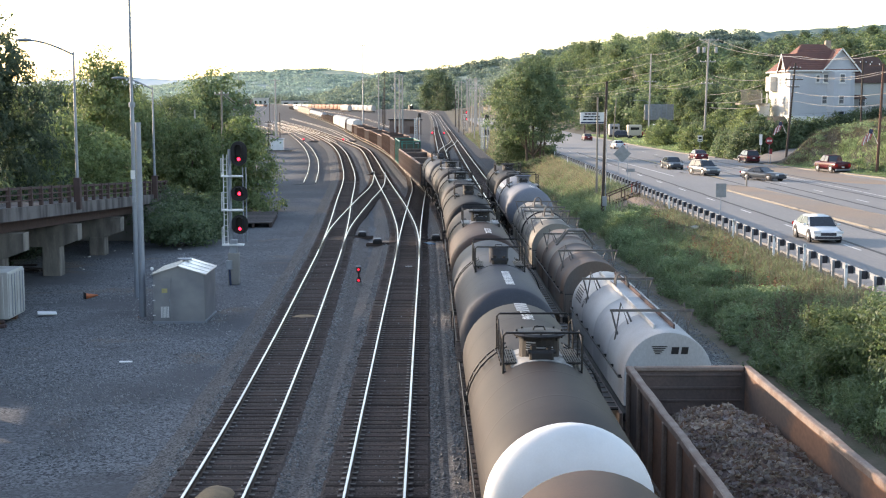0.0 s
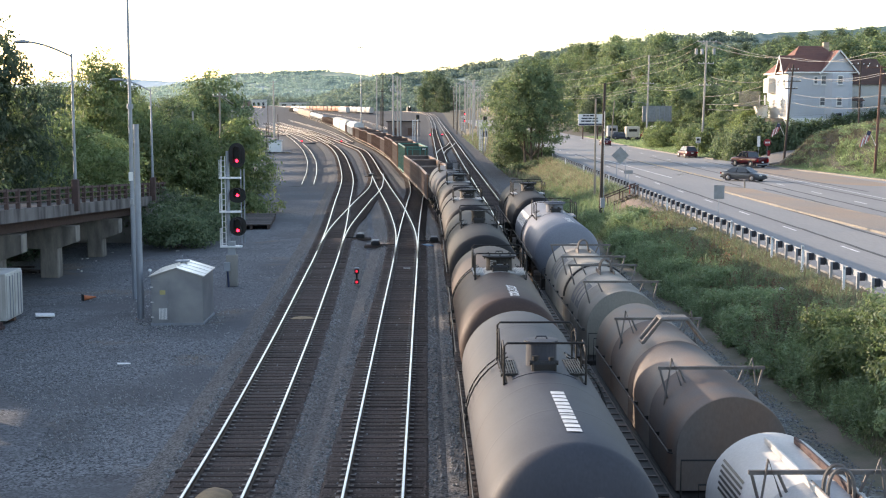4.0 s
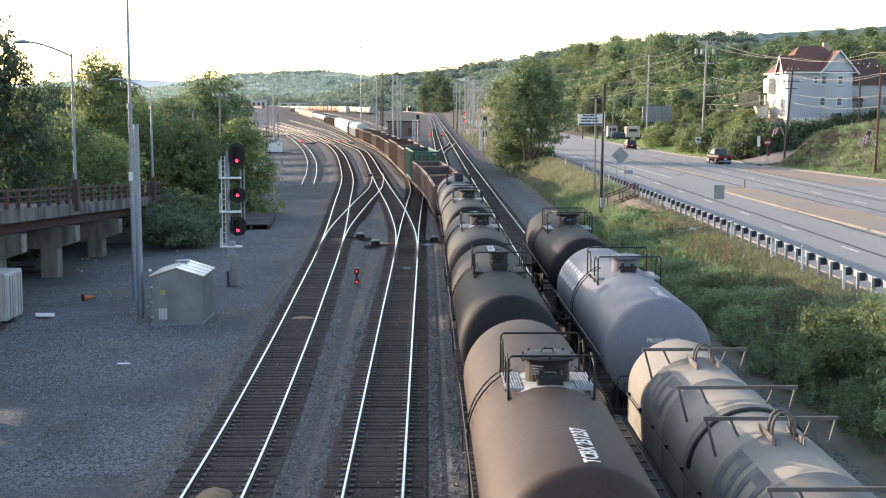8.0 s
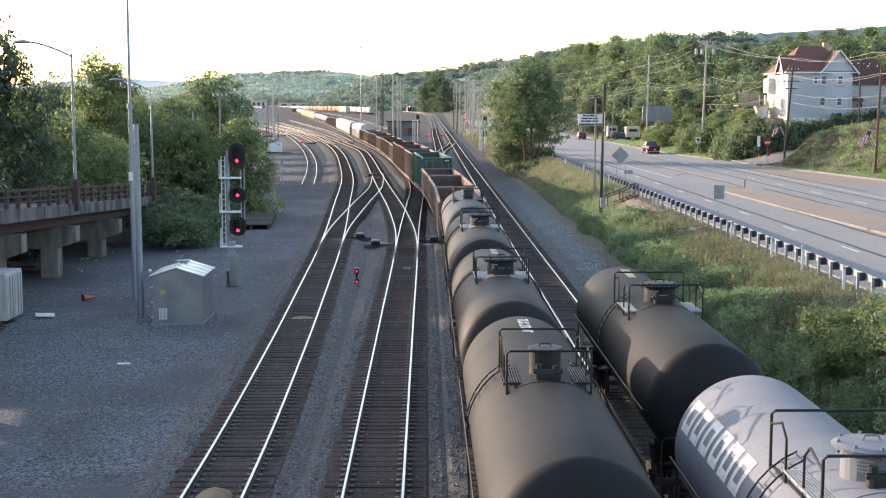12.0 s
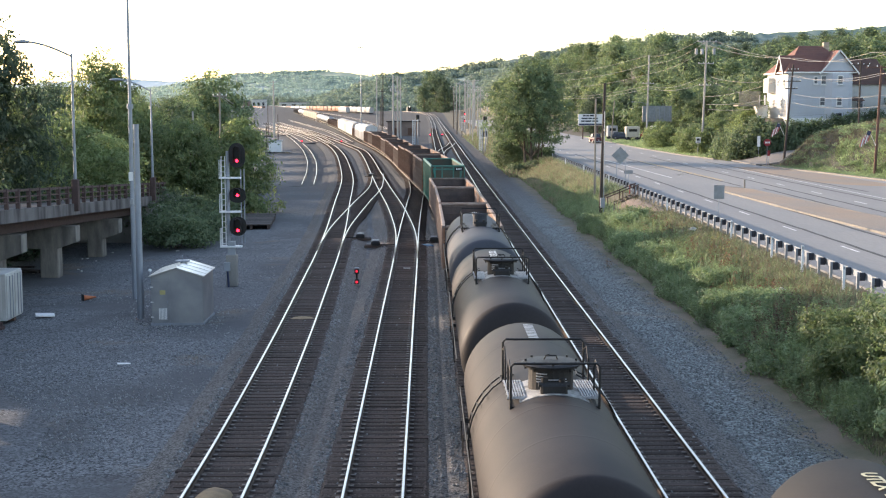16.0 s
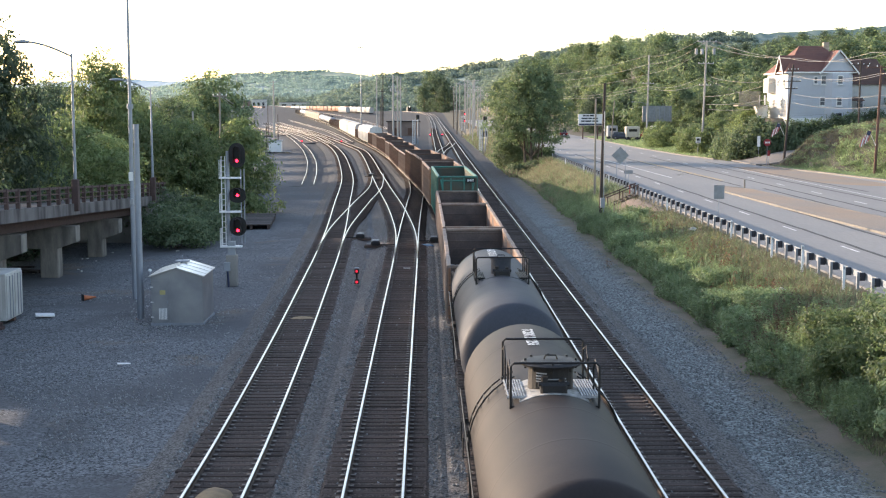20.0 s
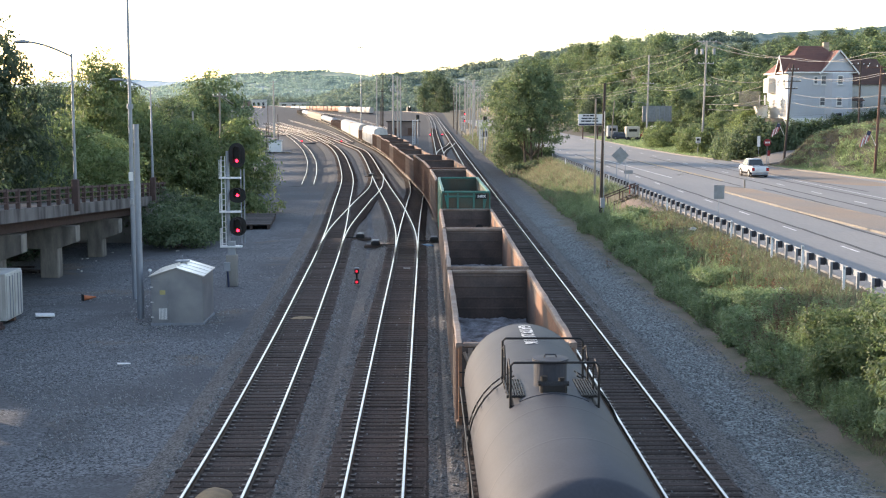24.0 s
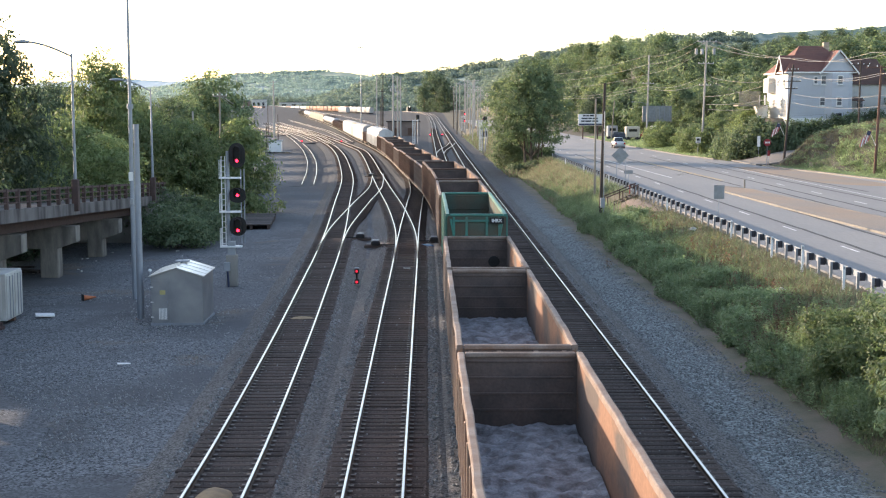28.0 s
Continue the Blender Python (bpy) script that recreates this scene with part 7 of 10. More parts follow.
def site_container():
    c = thing("storage_container", "dirty white ribbed steel container beside the ramp", "container", pose(-22.85, 62.0, -0.60))
    w, d, h = 6.1, 2.4, 2.25
    part("body", box(bmesh.new(), (0, 0, 0.15 + h / 2), (w, d, h), bevel=0.03), M["dirty_white"], c)
    rib = link_mesh("rib", box(bmesh.new(), (0, 0, 0.15 + h / 2), (0.10, 0.05, h - 0.3), bevel=0.01), M["dirty_white"])
    for k in range(22):
        part("rib", rib, None, c, at=pose(-w / 2 + 0.25 + k * 0.266, -d / 2 - 0.02, 0))
    for y in (-0.6, 0.6):
        dr = part("door", box(bmesh.new(), (w / 2 + 0.02, y, 0.15 + h / 2), (0.05, 1.1, h - 0.2), bevel=0.01), M["dirty_white"], c)
        part("lock_bar", rod(bmesh.new(), (w / 2 + 0.07, y - 0.2, 0.25), (w / 2 + 0.07, y - 0.2, h), 0.02, 6), M["galv"], dr)
        part("lock_bar", rod(bmesh.new(), (w / 2 + 0.07, y + 0.2, 0.25), (w / 2 + 0.07, y + 0.2, h), 0.02, 6), M["galv"], dr)
    part("skid", box(bmesh.new(), (0, 0, 0.08), (w, 0.3, 0.16)), M["rust"], c)


M["dirty_white"] = mat("dirty white container paint", (0.56, 0.55, 0.52), 0.7, 0, 0.15, 1.0, 20, 0.1, second=(0.36, 0.34, 0.31), amount=0.7, stretch=(1, 1, 0.4))
site_container()
for k, (x, y, z, ln, rz) in enumerate(((-20.9, 58.4, -0.36, 3.2, 8), (-20.6, 58.7, -0.36, 2.8, -6), (-20.8, 58.55, -0.2, 3.0, 3), (-20.4, 58.1, -0.36, 2.4, 14), (-21.1, 58.5, -0.05, 2.6, -4))):
    pp = part("pipe", rod(bmesh.new(), (-ln / 2, 0, 0), (ln / 2, 0, 0), 0.09, 10), M["rust_dark"], at=pose(x, y, z, 0, 0, rz))
    tagged(pp, "dark rusty pipe lying in a pile", "pipe", "pile of pipes")
cone = thing("traffic_cone", "orange traffic cone lying on its side", "traffic cone", pose(-18.2, 68.3, -0.45, 0, 90, 30))
part("cone", rod(bmesh.new(), (0, 0, 0.03), (0, 0, 0.7), 0.16, 14, 0.03), mat("faded orange plastic", (0.55, 0.16, 0.06), 0.6, 0, 0.1, 4, 20, 0.05), cone)
part("base", box(bmesh.new(), (0, 0, 0.0), (0.4, 0.4, 0.05), bevel=0.01), M["black_paint"], cone)
tagged(part("board", box(bmesh.new(), (0, 0, 0.05), (0.9, 0.5, 0.08), bevel=0.01), M["white"], at=pose(-18.6, 62.8, -0.52, 6, 4, 20)), "white board lying on the gravel", "board")
deck = thing("timber_platform", "low weathered timber platform at the edge of the brush", "platform", pose(-14.75, 111.5, -0.5, 0, 0, 4))
plank = link_mesh("plank", box(bmesh.new(), (0, 0, 0), (3.1, 0.27, 0.09), bevel=0.012), M["old_timber"])
for k in range(36):
    part("plank", plank, None, deck, at=pose(0.06 * math.sin(k * 2.7), -5.2 + k * 0.297, 0.46 + 0.012 * math.sin(k * 1.9), 0, 0, 0.8 * math.sin(k * 3.1)))
for x in (-1.4, 0.0, 1.4):
    part("beam", box(bmesh.new(), (x, 0, 0.2), (0.22, 10.6, 0.42)), M["tie"], deck)
tagged(part("paper_litter", box(bmesh.new(), (0, 0, 0), (0.5, 0.25, 0.02)), M["white"], at=pose(-11.9, 50.4, -0.40, 2, 3, 15)), "pale flat litter on the gravel", "litter")
tagged(part("rail_joint_board", box(bmesh.new(), (0, 0, 0), (0.42, 0.10, 0.03)), M["white"], at=pose(-1.2, 78.4, -0.16)), "pale board lying between rails", "board")


# ---- the road side ----
def guardrail():
    g = thing("guardrail", "long galvanised guardrail on posts with dark blocks", "guardrail")
    n_post = link_mesh("post", box(bmesh.new(), (0, 0, 0.32), (0.12, 0.15, 0.95), bevel=0.01), M["post_grey"])
    block = link_mesh("block", box(bmesh.new(), (0.19, 0, 0.60), (0.22, 0.16, 0.36), bevel=0.015), M["block"])
    y = 37.2
    ys = []
    while y < 235:
        ys.append(y)
        y += 1.905
    for y in ys:
        p = part("post", n_post, None, g, at=pose(18.9, y, ROAD_Z - 0.08))
        part("block", block, None, p)
    sec = [(0.33, 0.75), (0.33, 0.72), (0.40, 0.68), (0.40, 0.64), (0.33, 0.60), (0.40, 0.56), (0.40, 0.52), (0.33, 0.48), (0.33, 0.45), (0.315, 0.45), (0.315, 0.75)]
    bm = bmesh.new()
    sweep(bm, [Vector((18.9, y, ROAD_Z - 0.08)) for y in ys], sec)
    bmesh.ops.recalc_face_normals(bm, faces=bm.faces[:])
    part("beam", bm, M["galv"], g, "corrugated steel beam")


M["post_grey"] = mat("galvanised post", (0.27, 0.285, 0.30), 0.6, 0.3, 0.15, 2, 20, 0.1, second=(0.2, 0.21, 0.22))
M["block"] = mat("dark plastic block", (0.035, 0.035, 0.045), 0.6, 0, 0.2, 3, 20, 0.05)
guardrail()
for x, y, h in ((18.2, 56.0, 1.25), (18.2, 62.3, 1.45), (18.2, 67.9, 1.3), (18.3, 77.5, 1.3), (18.4, 99.0, 1.1), (18.4, 131, 1.2), (18.4, 152, 1.2), (18.4, 172, 1.2), (18.4, 190, 1.2), (18.4, 206, 1.2)):
    m = thing("delineator", "slim white roadside marker post", "marker post", pose(x, y, terrain(x, y) - 0.1), "marker posts along the guardrail")
    part("stake", box(bmesh.new(), (0, 0, h / 2), (0.125, 0.04, h), bevel=0.008), M["white"], m)
    part("reflector", box(bmesh.new(), (0, -0.02, h - 0.12), (0.08, 0.012, 0.12)), M["grey_paint"], m)
m = thing("marker_post", "thin red marker post beside steps", "marker post", pose(18.5, 118, 1.4))
part("stake", box(bmesh.new(), (0, 0, 0.5), (0.07, 0.05, 1.1), bevel=0.01), mat("red post paint", (0.5, 0.08, 0.06), 0.6), m)


def road_sign(x, y, z, shape, w, h, top, label, face="galv", writing=None, posts=(0.0,), turn=0.0):
    s = thing("road_sign", label, "road sign", pose(x, y, z, 0, 0, turn), "signs along the road")
    for px in posts:
        part("post", box(bmesh.new(), (px, 0.03, (top) / 2), (0.06, 0.05, top), bevel=0.005), M["galv"], s)
    zc = top - h / 2
    if shape == "diamond":
        bm = box(bmesh.new(), (0, 0, 0), (w, 0.012, w), bevel=0.0)
        pl = part("panel", bm, M[face], s, at=Matrix.Translation((0, 0, top - w * 0.62)) @ Matrix.Rotation(radians(45), 4, "Y"))
    elif shape == "octagon":
        pl = part("panel", lathe(bmesh.new(), [(0.0, -0.008), (w * 0.53, -0.008), (w * 0.53, 0.008), (0.0, 0.008)], 8, Matrix.Translation((0, 0, zc)) @ Matrix.Rotation(radians(90), 4, "X") @ Matrix.Rotation(radians(22.5), 4, "Z")), M[face], s)
    else:
        pl = part("panel", box(bmesh.new(), (0, 0, zc), (w, 0.015, h), bevel=0.004), M[face], s)
    if writing:
        for (dx, dz, bw, bh), tone in writing:
            part("writing_bar", box(bmesh.new(), (dx, -0.012, zc + dz), (bw, 0.006, bh)), M[tone], pl)
    return s


M["sign_back"] = mat("bare grey sign back", (0.31, 0.32, 0.325), 0.5, 0.5, 0.1, 2, 20, 0.05)
M["sign_red"] = mat("red sign face", (0.36, 0.03, 0.035), 0.5, 0, 0.1, 2, 20, 0.0)
road_sign(20.0, 88.5, ROAD_Z - 0.1, "panel", 0.72, 0.95, 2.65, "grey back of a rectangular road sign on one post", "sign_back")
road_sign(19.6, 131.5, ROAD_Z - 0.3, "diamond", 1.25, 1.25, 4.0, "grey back of a diamond warning sign on two posts", "sign_back", posts=(-0.35, 0.55))
road_sign(20.5, 131.8, ROAD_Z - 0.3, "panel", 0.9, 0.35, 1.7, "small grey plate below the diamond sign", "sign_back")
road_sign(44.9, 171.2, ROAD_Z, "octagon", 0.95, 0.95, 3.55, "red octagonal sign by the side street", "sign_red", writing=[((-0.255, 0, 0.11, 0.24), "white"), ((-0.085, 0, 0.11, 0.24), "white"), ((0.085, 0, 0.11, 0.24), "white"), ((0.255, 0, 0.11, 0.24), "white")])
road_sign(45.4, 172.2, ROAD_Z, "panel", 0.36, 0.7, 2.0, "small red plate on a post", "sign_red")
road_sign(47.3, 185.0, ROAD_Z + 0.4, "panel", 0.42, 1.5, 3.2, "narrow white sign on a wooden post", "white", turn=-25)
road_sign(42.4, 203.0, ROAD_Z, "panel", 0.75, 0.95, 3.0, "small white route sign on a post", "white", writing=[((0, 0.1, 0.5, 0.35), "block"), ((0, -0.3, 0.5, 0.12), "block")])


def steps():
    s = thing("timber_steps", "short dark timber steps with handrails on the bank", "steps", pose(17.6, 112.5, 1.2))
    for k in range(7):
        part("tread", box(bmesh.new(), (-2.0 + k * 0.42, 0, -0.33 + k * 0.17), (0.36, 1.8, 0.1), bevel=0.01), M["pole_dark"], s)
    for y in (-0.9, 0.9):
        part("stringer", box(bmesh.new(), (-0.74, y, 0.14), (2.9, 0.1, 0.3), Matrix.Rotation(radians(-22), 3, "Y")), M["pole_dark"], s)
        hr = part("handrail", path_rod(bmesh.new(), [(-2.1, y, 0.55), (0.7, y, 1.70)], 0.05, 6), M["rust_dark"], s)
        for k in range(3):
            x = -2.0 + k * 1.3
            part("post", rod(bmesh.new(), (x, y, -0.8 + k * 0.5), (x, y, 0.58 + k * 0.53), 0.045, 6), M["rust_dark"], hr)


steps()


def pole(x, y, z, h, r, material, label, lean=(0.0, 0.0), arms=(), cans=(), name="utility_pole"):
    p = thing(name, label, "utility pole", pose(x, y, z), "poles along the road and yard")
    part("shaft", rod(bmesh.new(), (0, 0, -0.3), (lean[0], lean[1], h), r, 10, r * 0.72), M[material], p)
    for az, aw, turn in arms:
        f = az / h
        arm = part("crossarm", box(bmesh.new(), (0, -0.12, 0), (aw, 0.11, 0.13), bevel=0.01), M[material], p, at=pose(lean[0] * f, lean[1] * f, az, 0, 0, turn))
        for k in range(4):
            ox = (-0.46 + 0.307 * k) * aw
            part("insulator", lathe(bmesh.new(), [(0.0, 0.0), (0.05, 0.02), (0.07, 0.09), (0.04, 0.16), (0.0, 0.18)], 8, Matrix.Translation((ox, -0.12, 0.06))), M["white"], arm)
    for cz, dx in cans:
        part("transformer", lathe(bmesh.new(), [(0.0, -0.45), (0.22, -0.45), (0.24, -0.4), (0.24, 0.4), (0.2, 0.46), (0.0, 0.5)], 14, Matrix.Translation((dx + lean[0] * cz / h, -0.3, cz))), M["grey_paint"], p, "grey transformer can")
    return p


def wire(points, sag, r=0.02, label="overhead cable sagging between poles", material="cable_grey"):
    """A cable hung through points, sagging between them."""
    pts = []
    for a, b in zip(points[:-1], points[1:]):
        a, b = Vector(a), Vector(b)
        n = 14
        for k in range(n):
            t = k / n
            pts.append(a.lerp(b, t) - Vector((0, 0, sag * 4 * t * (1 - t))))
    pts.append(Vector(points[-1]))
    tagged(part("cable", path_rod(bmesh.new(), pts, r, 5), M[material]), label, "cable", "overhead cables")


pole(14.36, 107.0, terrain(14.36, 107), 11.3, 0.15, "pole_dark", "dark wooden pole on the bank with a meter box", lean=(0.24, 0))
b = thing("meter_box", "grey electric meter box strapped to a pole", "meter box", pose(14.42, 106.75, terrain(14.36, 107)))
part("case", box(bmesh.new(), (0.08, -0.05, 1.5), (0.35, 0.2, 0.8), bevel=0.02), M["grey_paint"], b)
part("conduit", rod(bmesh.new(), (0.17, 0, 0), (0.17, 0, 9.0), 0.035, 8), M["galv"], b)
pole(16.2, 125, terrain(16.2, 125), 9.4, 0.11, "pole_wood", "weathered slim wooden pole on the bank")
pole(43.6, 258, ROAD_Z, 17.7, 0.2, "pole_pale", "tall pale wooden utility pole beside the road", lean=(0.25, 0), arms=((12.2, 2.4, 10),))
pole(39.4, 278, ROAD_Z, 9.0, 0.13, "pole_wood", "slim leaning wooden pole beside the lawn", lean=(0.6, 0))
lamp = thing("street_lamp", "street lamp arm fixed to a utility pole", "street lamp", pose(43.75, 257.7, ROAD_Z + 8.0))
part("arm", path_rod(bmesh.new(), [(0, 0, 0), (-1.2, 0, 0.5), (-2.6, 0, 0.6)], 0.05, 6), M["galv"], lamp)
part("lamp_head", box(bmesh.new(), (-2.9, 0, 0.58), (0.7, 0.25, 0.14), bevel=0.04), M["galv"], lamp)
pole(45.1, 213, ROAD_Z + 0.2, 18.2, 0.20, "pole_pale", "tall pale wooden pole with crossarms and transformers", lean=(0.45, 0), arms=((18.0, 3.2, 5), (14.5, 2.6, 5), (11.0, 2.0, 5)), cans=((16.4, -1.7), (16.4, 1.2), (16.4, -0.75)))
pole(49.0, 178, terrain(49.0, 178), 13.2, 0.17, "pole_dark", "leaning dark wooden pole at the street corner", lean=(0.95, 0), arms=((11.0, 2.6, 12), (12.5, 1.6, 12), (10.0, 1.8, 12)))
pole(51.15, 147.8, terrain(51.15, 147.8), 12.4, 0.18, "pole_red", "red-brown wooden pole on the grass bank", lean=(0.35, 0), arms=((12.2, 3.4, 0),))
pole(60.5, 182, terrain(60.5, 182), 11.5, 0.15, "pole_dark", "dark pole behind the grass bank", arms=((11.0, 2.6, 0),))
P1, P2, P3, P4 = Vector((43.8, 258, ROAD_Z - 0.6)), Vector((45.5, 213, ROAD_Z - 0.3)), Vector((49.9, 178, 2.0)), Vector((51.45, 147.8, 3.0))
FAR = Vector((34.0, 360, 2.0))
for z1, z2, dx, sg in ((18.2, 18.6, -1.5, 0.8), (16.6, 18.6, 0.0, 0.9), (14.8, 18.6, 1.5, 0.9), (12.4, 12.8, -0.8, 1.0), (11.9, 12.3, 0.6, 1.0)):
    wire([FAR + Vector((dx, 0, z1 - 2.2)), P1 + Vector((dx * 0.3, -0.2, z1)), P2 + Vector((dx, -0.2, z2))], sg, 0.025)
for z2, z3, dx, sg in ((18.6, 14.0, -1.5, 0.7), (18.6, 14.0, 1.5, 0.7), (12.8, 11.7, 0.8, 0.9), (9.6, 11.6, -0.5, 0.6), (8.4, 9.2, 0.0, 0.5), (7.6, 8.0, 0.3, 0.5)):
    wire([P2 + Vector((dx, -0.2, z2)), P3 + Vector((dx * 0.5, -0.2, z3)), P4 + Vector((dx * 0.8, -0.2, z3 - 1.4)), P4 + Vector((4.5, -36, z3 - 0.2))], sg, 0.025)
wire([P2 + Vector((0, 0, 12.5)), Vector((53.0, 193, 9.5))], 0.3, 0.018, "guy cable running down from a pole")
wire([P3 + Vector((0, 0, 6.2)), Vector((70, 176, 10.5))], 0.4, 0.018, "cable running to the houses")


def house():
    h = thing("house", "white and grey two-storey house with a red-brown roof", "house", pose(52.6, 190, 7.7))
    W, D, H = 9.45, 11.5, 6.7
    # body: four walls with thickness, siding boards on the two seen sides
    part("front_wall", box(bmesh.new(), (W / 2, 0.1, H / 2), (W, 0.2, H)), M["siding"], h, "clapboard wall tinted blue-grey for shade")
    part("side_wall", box(bmesh.new(), (0.1, D / 2, H / 2), (0.2, D - 0.41, H)), M["siding_white"], h, "white clapboard wall")
    part("rear_wall", box(bmesh.new(), (W / 2, D - 0.1, H / 2), (W, 0.2, H)), M["siding_white"], h)
    part("far_wall", box(bmesh.new(), (W - 0.1, D / 2, H / 2), (0.2, D - 0.41, H)), M["siding"], h)
    part("foundation", box(bmesh.new(), (W / 2, D / 2, -0.6), (W + 0.12, D + 0.12, 1.4)), M["white"], h, "white painted foundation")
    board = link_mesh("clapboard", box(bmesh.new(), (W / 2, -0.012, 0), (W, 0.03, 0.20), Matrix.Rotation(radians(6), 3, "X")), M["siding"])
    for k in range(28):
        part("clapboard", board, None, h, at=pose(0, 0, 0.75 + k * 0.215))
    # hip roof
    bm = bmesh.new()
    o = 0.5
    ex, ey = (-o, W + o), (-o, D + o)
    z0, z1 = H, H + 4.0
    a, b, c, d = (bm.verts.new(p) for p in ((ex[0], ey[0], z0), (ex[1], ey[0], z0), (ex[1], ey[1], z0), (ex[0], ey[1], z0)))
    r0, r1 = bm.verts.new((W * 0.30, D * 0.42, z1)), bm.verts.new((W * 0.66, D * 0.42, z1))
    for f in ((a, b, r1, r0), (b, c, r1), (c, d, r0, r1), (d, a, r0), (d, c, b, a)):
        bm.faces.new(f)
    bmesh.ops.recalc_face_normals(bm, faces=bm.faces[:])
    roof = part("roof", bm, M["shingle"], h, "red-brown shingle hip roof")
    for k in range(14):
        f = (k + 0.5) / 14
        y = ey[0] + (D * 0.42 - ey[0]) * f
        z = z0 + (z1 - z0) * f
        x0 = ex[0] + (W * 0.30 - ex[0]) * f
        x1 = ex[1] + (W * 0.66 - ex[1]) * f
        part("shingle_course", box(bmesh.new(), ((x0 + x1) / 2, y, z + 0.03), (x1 - x0 - 0.1, 0.42, 0.02), Matrix.Rotation(math.atan2(z1 - z0, D * 0.42 + o), 3, "X")), M["shingle"], roof)
    part("eave", box(bmesh.new(), (W / 2, -o + 0.05, H - 0.02), (W + 2 * o, 0.12, 0.2)), M["white"], h, "white eave board")
    part("eave", box(bmesh.new(), (-o + 0.05, D / 2, H - 0.02), (0.12, D + 2 * o - 0.26, 0.2)), M["white"], h, "white eave board")
    # cross gable over the bay on the front
    def gable(x0, x1, y, zb, zp, depth, wall, axis):
        bm = bmesh.new()
        xm = (x0 + x1) / 2
        pr = [(x0, zb), (x1, zb), (xm, zp)]
        if axis == "y":
            f = [bm.verts.new((x, y, z)) for x, z in pr]
            g = [bm.verts.new((x, y + depth, z)) for x, z in pr]
        else:
            f = [bm.verts.new((y, x, z)) for x, z in pr]
            g = [bm.verts.new((y + depth, x, z)) for x, z in pr]
        bm.faces.new(f)
        bm.faces.new(g[::-1])
        for i in range(3):
            j = (i + 1) % 3
            bm.faces.new((f[i], g[i], g[j], f[j]))
        bmesh.ops.recalc_face_normals(bm, faces=bm.faces[:])
        part("gable", bm, wall, h)
        half = (x1 - x0) / 2
        ang = math.atan2(zp - zb, half)
        ln = half / math.cos(ang) + 0.45
        for s in (-1, 1):
            cx, cz = xm + s * (half / 2 + 0.12), (zb + zp) / 2 + 0.02
            if axis == "y":
                bm = box(bmesh.new(), (cx, y + depth / 2 - 0.2, cz), (ln, depth + 0.4, 0.12), Matrix.Rotation(s * ang, 3, "Y"))
            else:
                bm = box(bmesh.new(), (y + depth / 2 - 0.2, cx, cz), (depth + 0.4, ln, 0.12), Matrix.Rotation(-s * ang, 3, "X"))
            rf = part("gable_roof", bm, M["shingle"], h)
            if axis == "y":
                bm = box(bmesh.new(), (cx, y - 0.43, cz), (ln, 0.06, 0.2), Matrix.Rotation(s * ang, 3, "Y"))
            else:
                bm = box(bmesh.new(), (y - 0.43, cx, cz), (0.06, ln, 0.2), Matrix.Rotation(-s * ang, 3, "X"))
            part("bargeboard", bm, M["white"], rf)
    gable(4.7, W + 0.5, -0.25, H - 0.1, H + 3.0, 4.5, M["siding"], "y")
    gable(0.6, 4.6, -0.25, H - 0.1, H + 2.3, 3.5, M["siding_white"], "x")
    # bay on the right corner
    bm = bmesh.new()
    pr = [(5.4, -0.02), (6.2, -0.9), (8.6, -0.9), (W, -0.02)]
    lo = [bm.verts.new((x, y, 0.02)) for x, y in pr]
    hi = [bm.verts.new((x, y, H - 0.12)) for x, y in pr]
    for i in range(3):
        bm.faces.new((lo[i], lo[i + 1], hi[i + 1], hi[i]))
    bm.faces.new(hi)
    bm.faces.new(lo[::-1])
    bmesh.ops.recalc_face_normals(bm, faces=bm.faces[:])
    part("bay", bm, M["siding"], h)

    def window(x, y, z, w, hh, face, dark="glass"):
        at = pose(x, y, z, 0, 0, 0 if face == "front" else -90)
        win = part("window", box(bmesh.new(), (0, -0.03, 0), (w + 0.2, 0.10, hh + 0.2), bevel=0.01), M["white"], h, "white framed sash window", at=at)
        for s in (-1, 1):
            part("pane", box(bmesh.new(), (0, -0.085, s * hh / 4), (w, 0.012, hh / 2 - 0.06)), M["pane_blind"], win)
        part("sill", box(bmesh.new(), (0, -0.12, -hh / 2 - 0.16), (w + 0.4, 0.16, 0.08)), M["white"], win)
    window(4.05, -0.03, 5.55, 0.42, 0.95, "front")
    window(5.2, -0.03, 5.6, 0.62, 1.15, "front")
    window(7.36, -0.9, 5.6, 0.62, 1.15, "front")
    window(5.1, -0.03, 2.5, 0.62, 1.15, "front")
    window(7.3, -0.9, 2.5, 0.62, 1.15, "front")
    window(9.1, -0.10, 2.5, 0.36, 1.1, "front")
    part("cellar_window", box(bmesh.new(), (7.3, -0.93, 0.55), (0.8, 0.04, 0.5)), M["glass_dark"], h)
    deck_rail = part("porch_fence", box(bmesh.new(), (-4.3, 5.0, 3.95), (3.2, 0.08, 0.1)), M["pole_wood"], h, "grey lattice porch fence")
    slat = link_mesh("slat", box(bmesh.new(), (0, 0, 2.95), (0.09, 0.05, 1.95)), M["pole_wood"])
    for k in range(20):
        part("slat", slat, None, deck_rail, at=pose(-5.85 + k * 0.163, 5.0, 0))
    part("porch_floor", box(bmesh.new(), (-3.9, 6.5, 1.9), (4.2, 3.2, 0.2)), M["pole_wood"], h)
    for y, z in ((2.0, 5.2), (5.0, 5.2), (8.5, 5.0), (3.0, 2.3), (7.4, 2.3)):
        window(-0.03, y, z, 0.6, 0.9, "side")
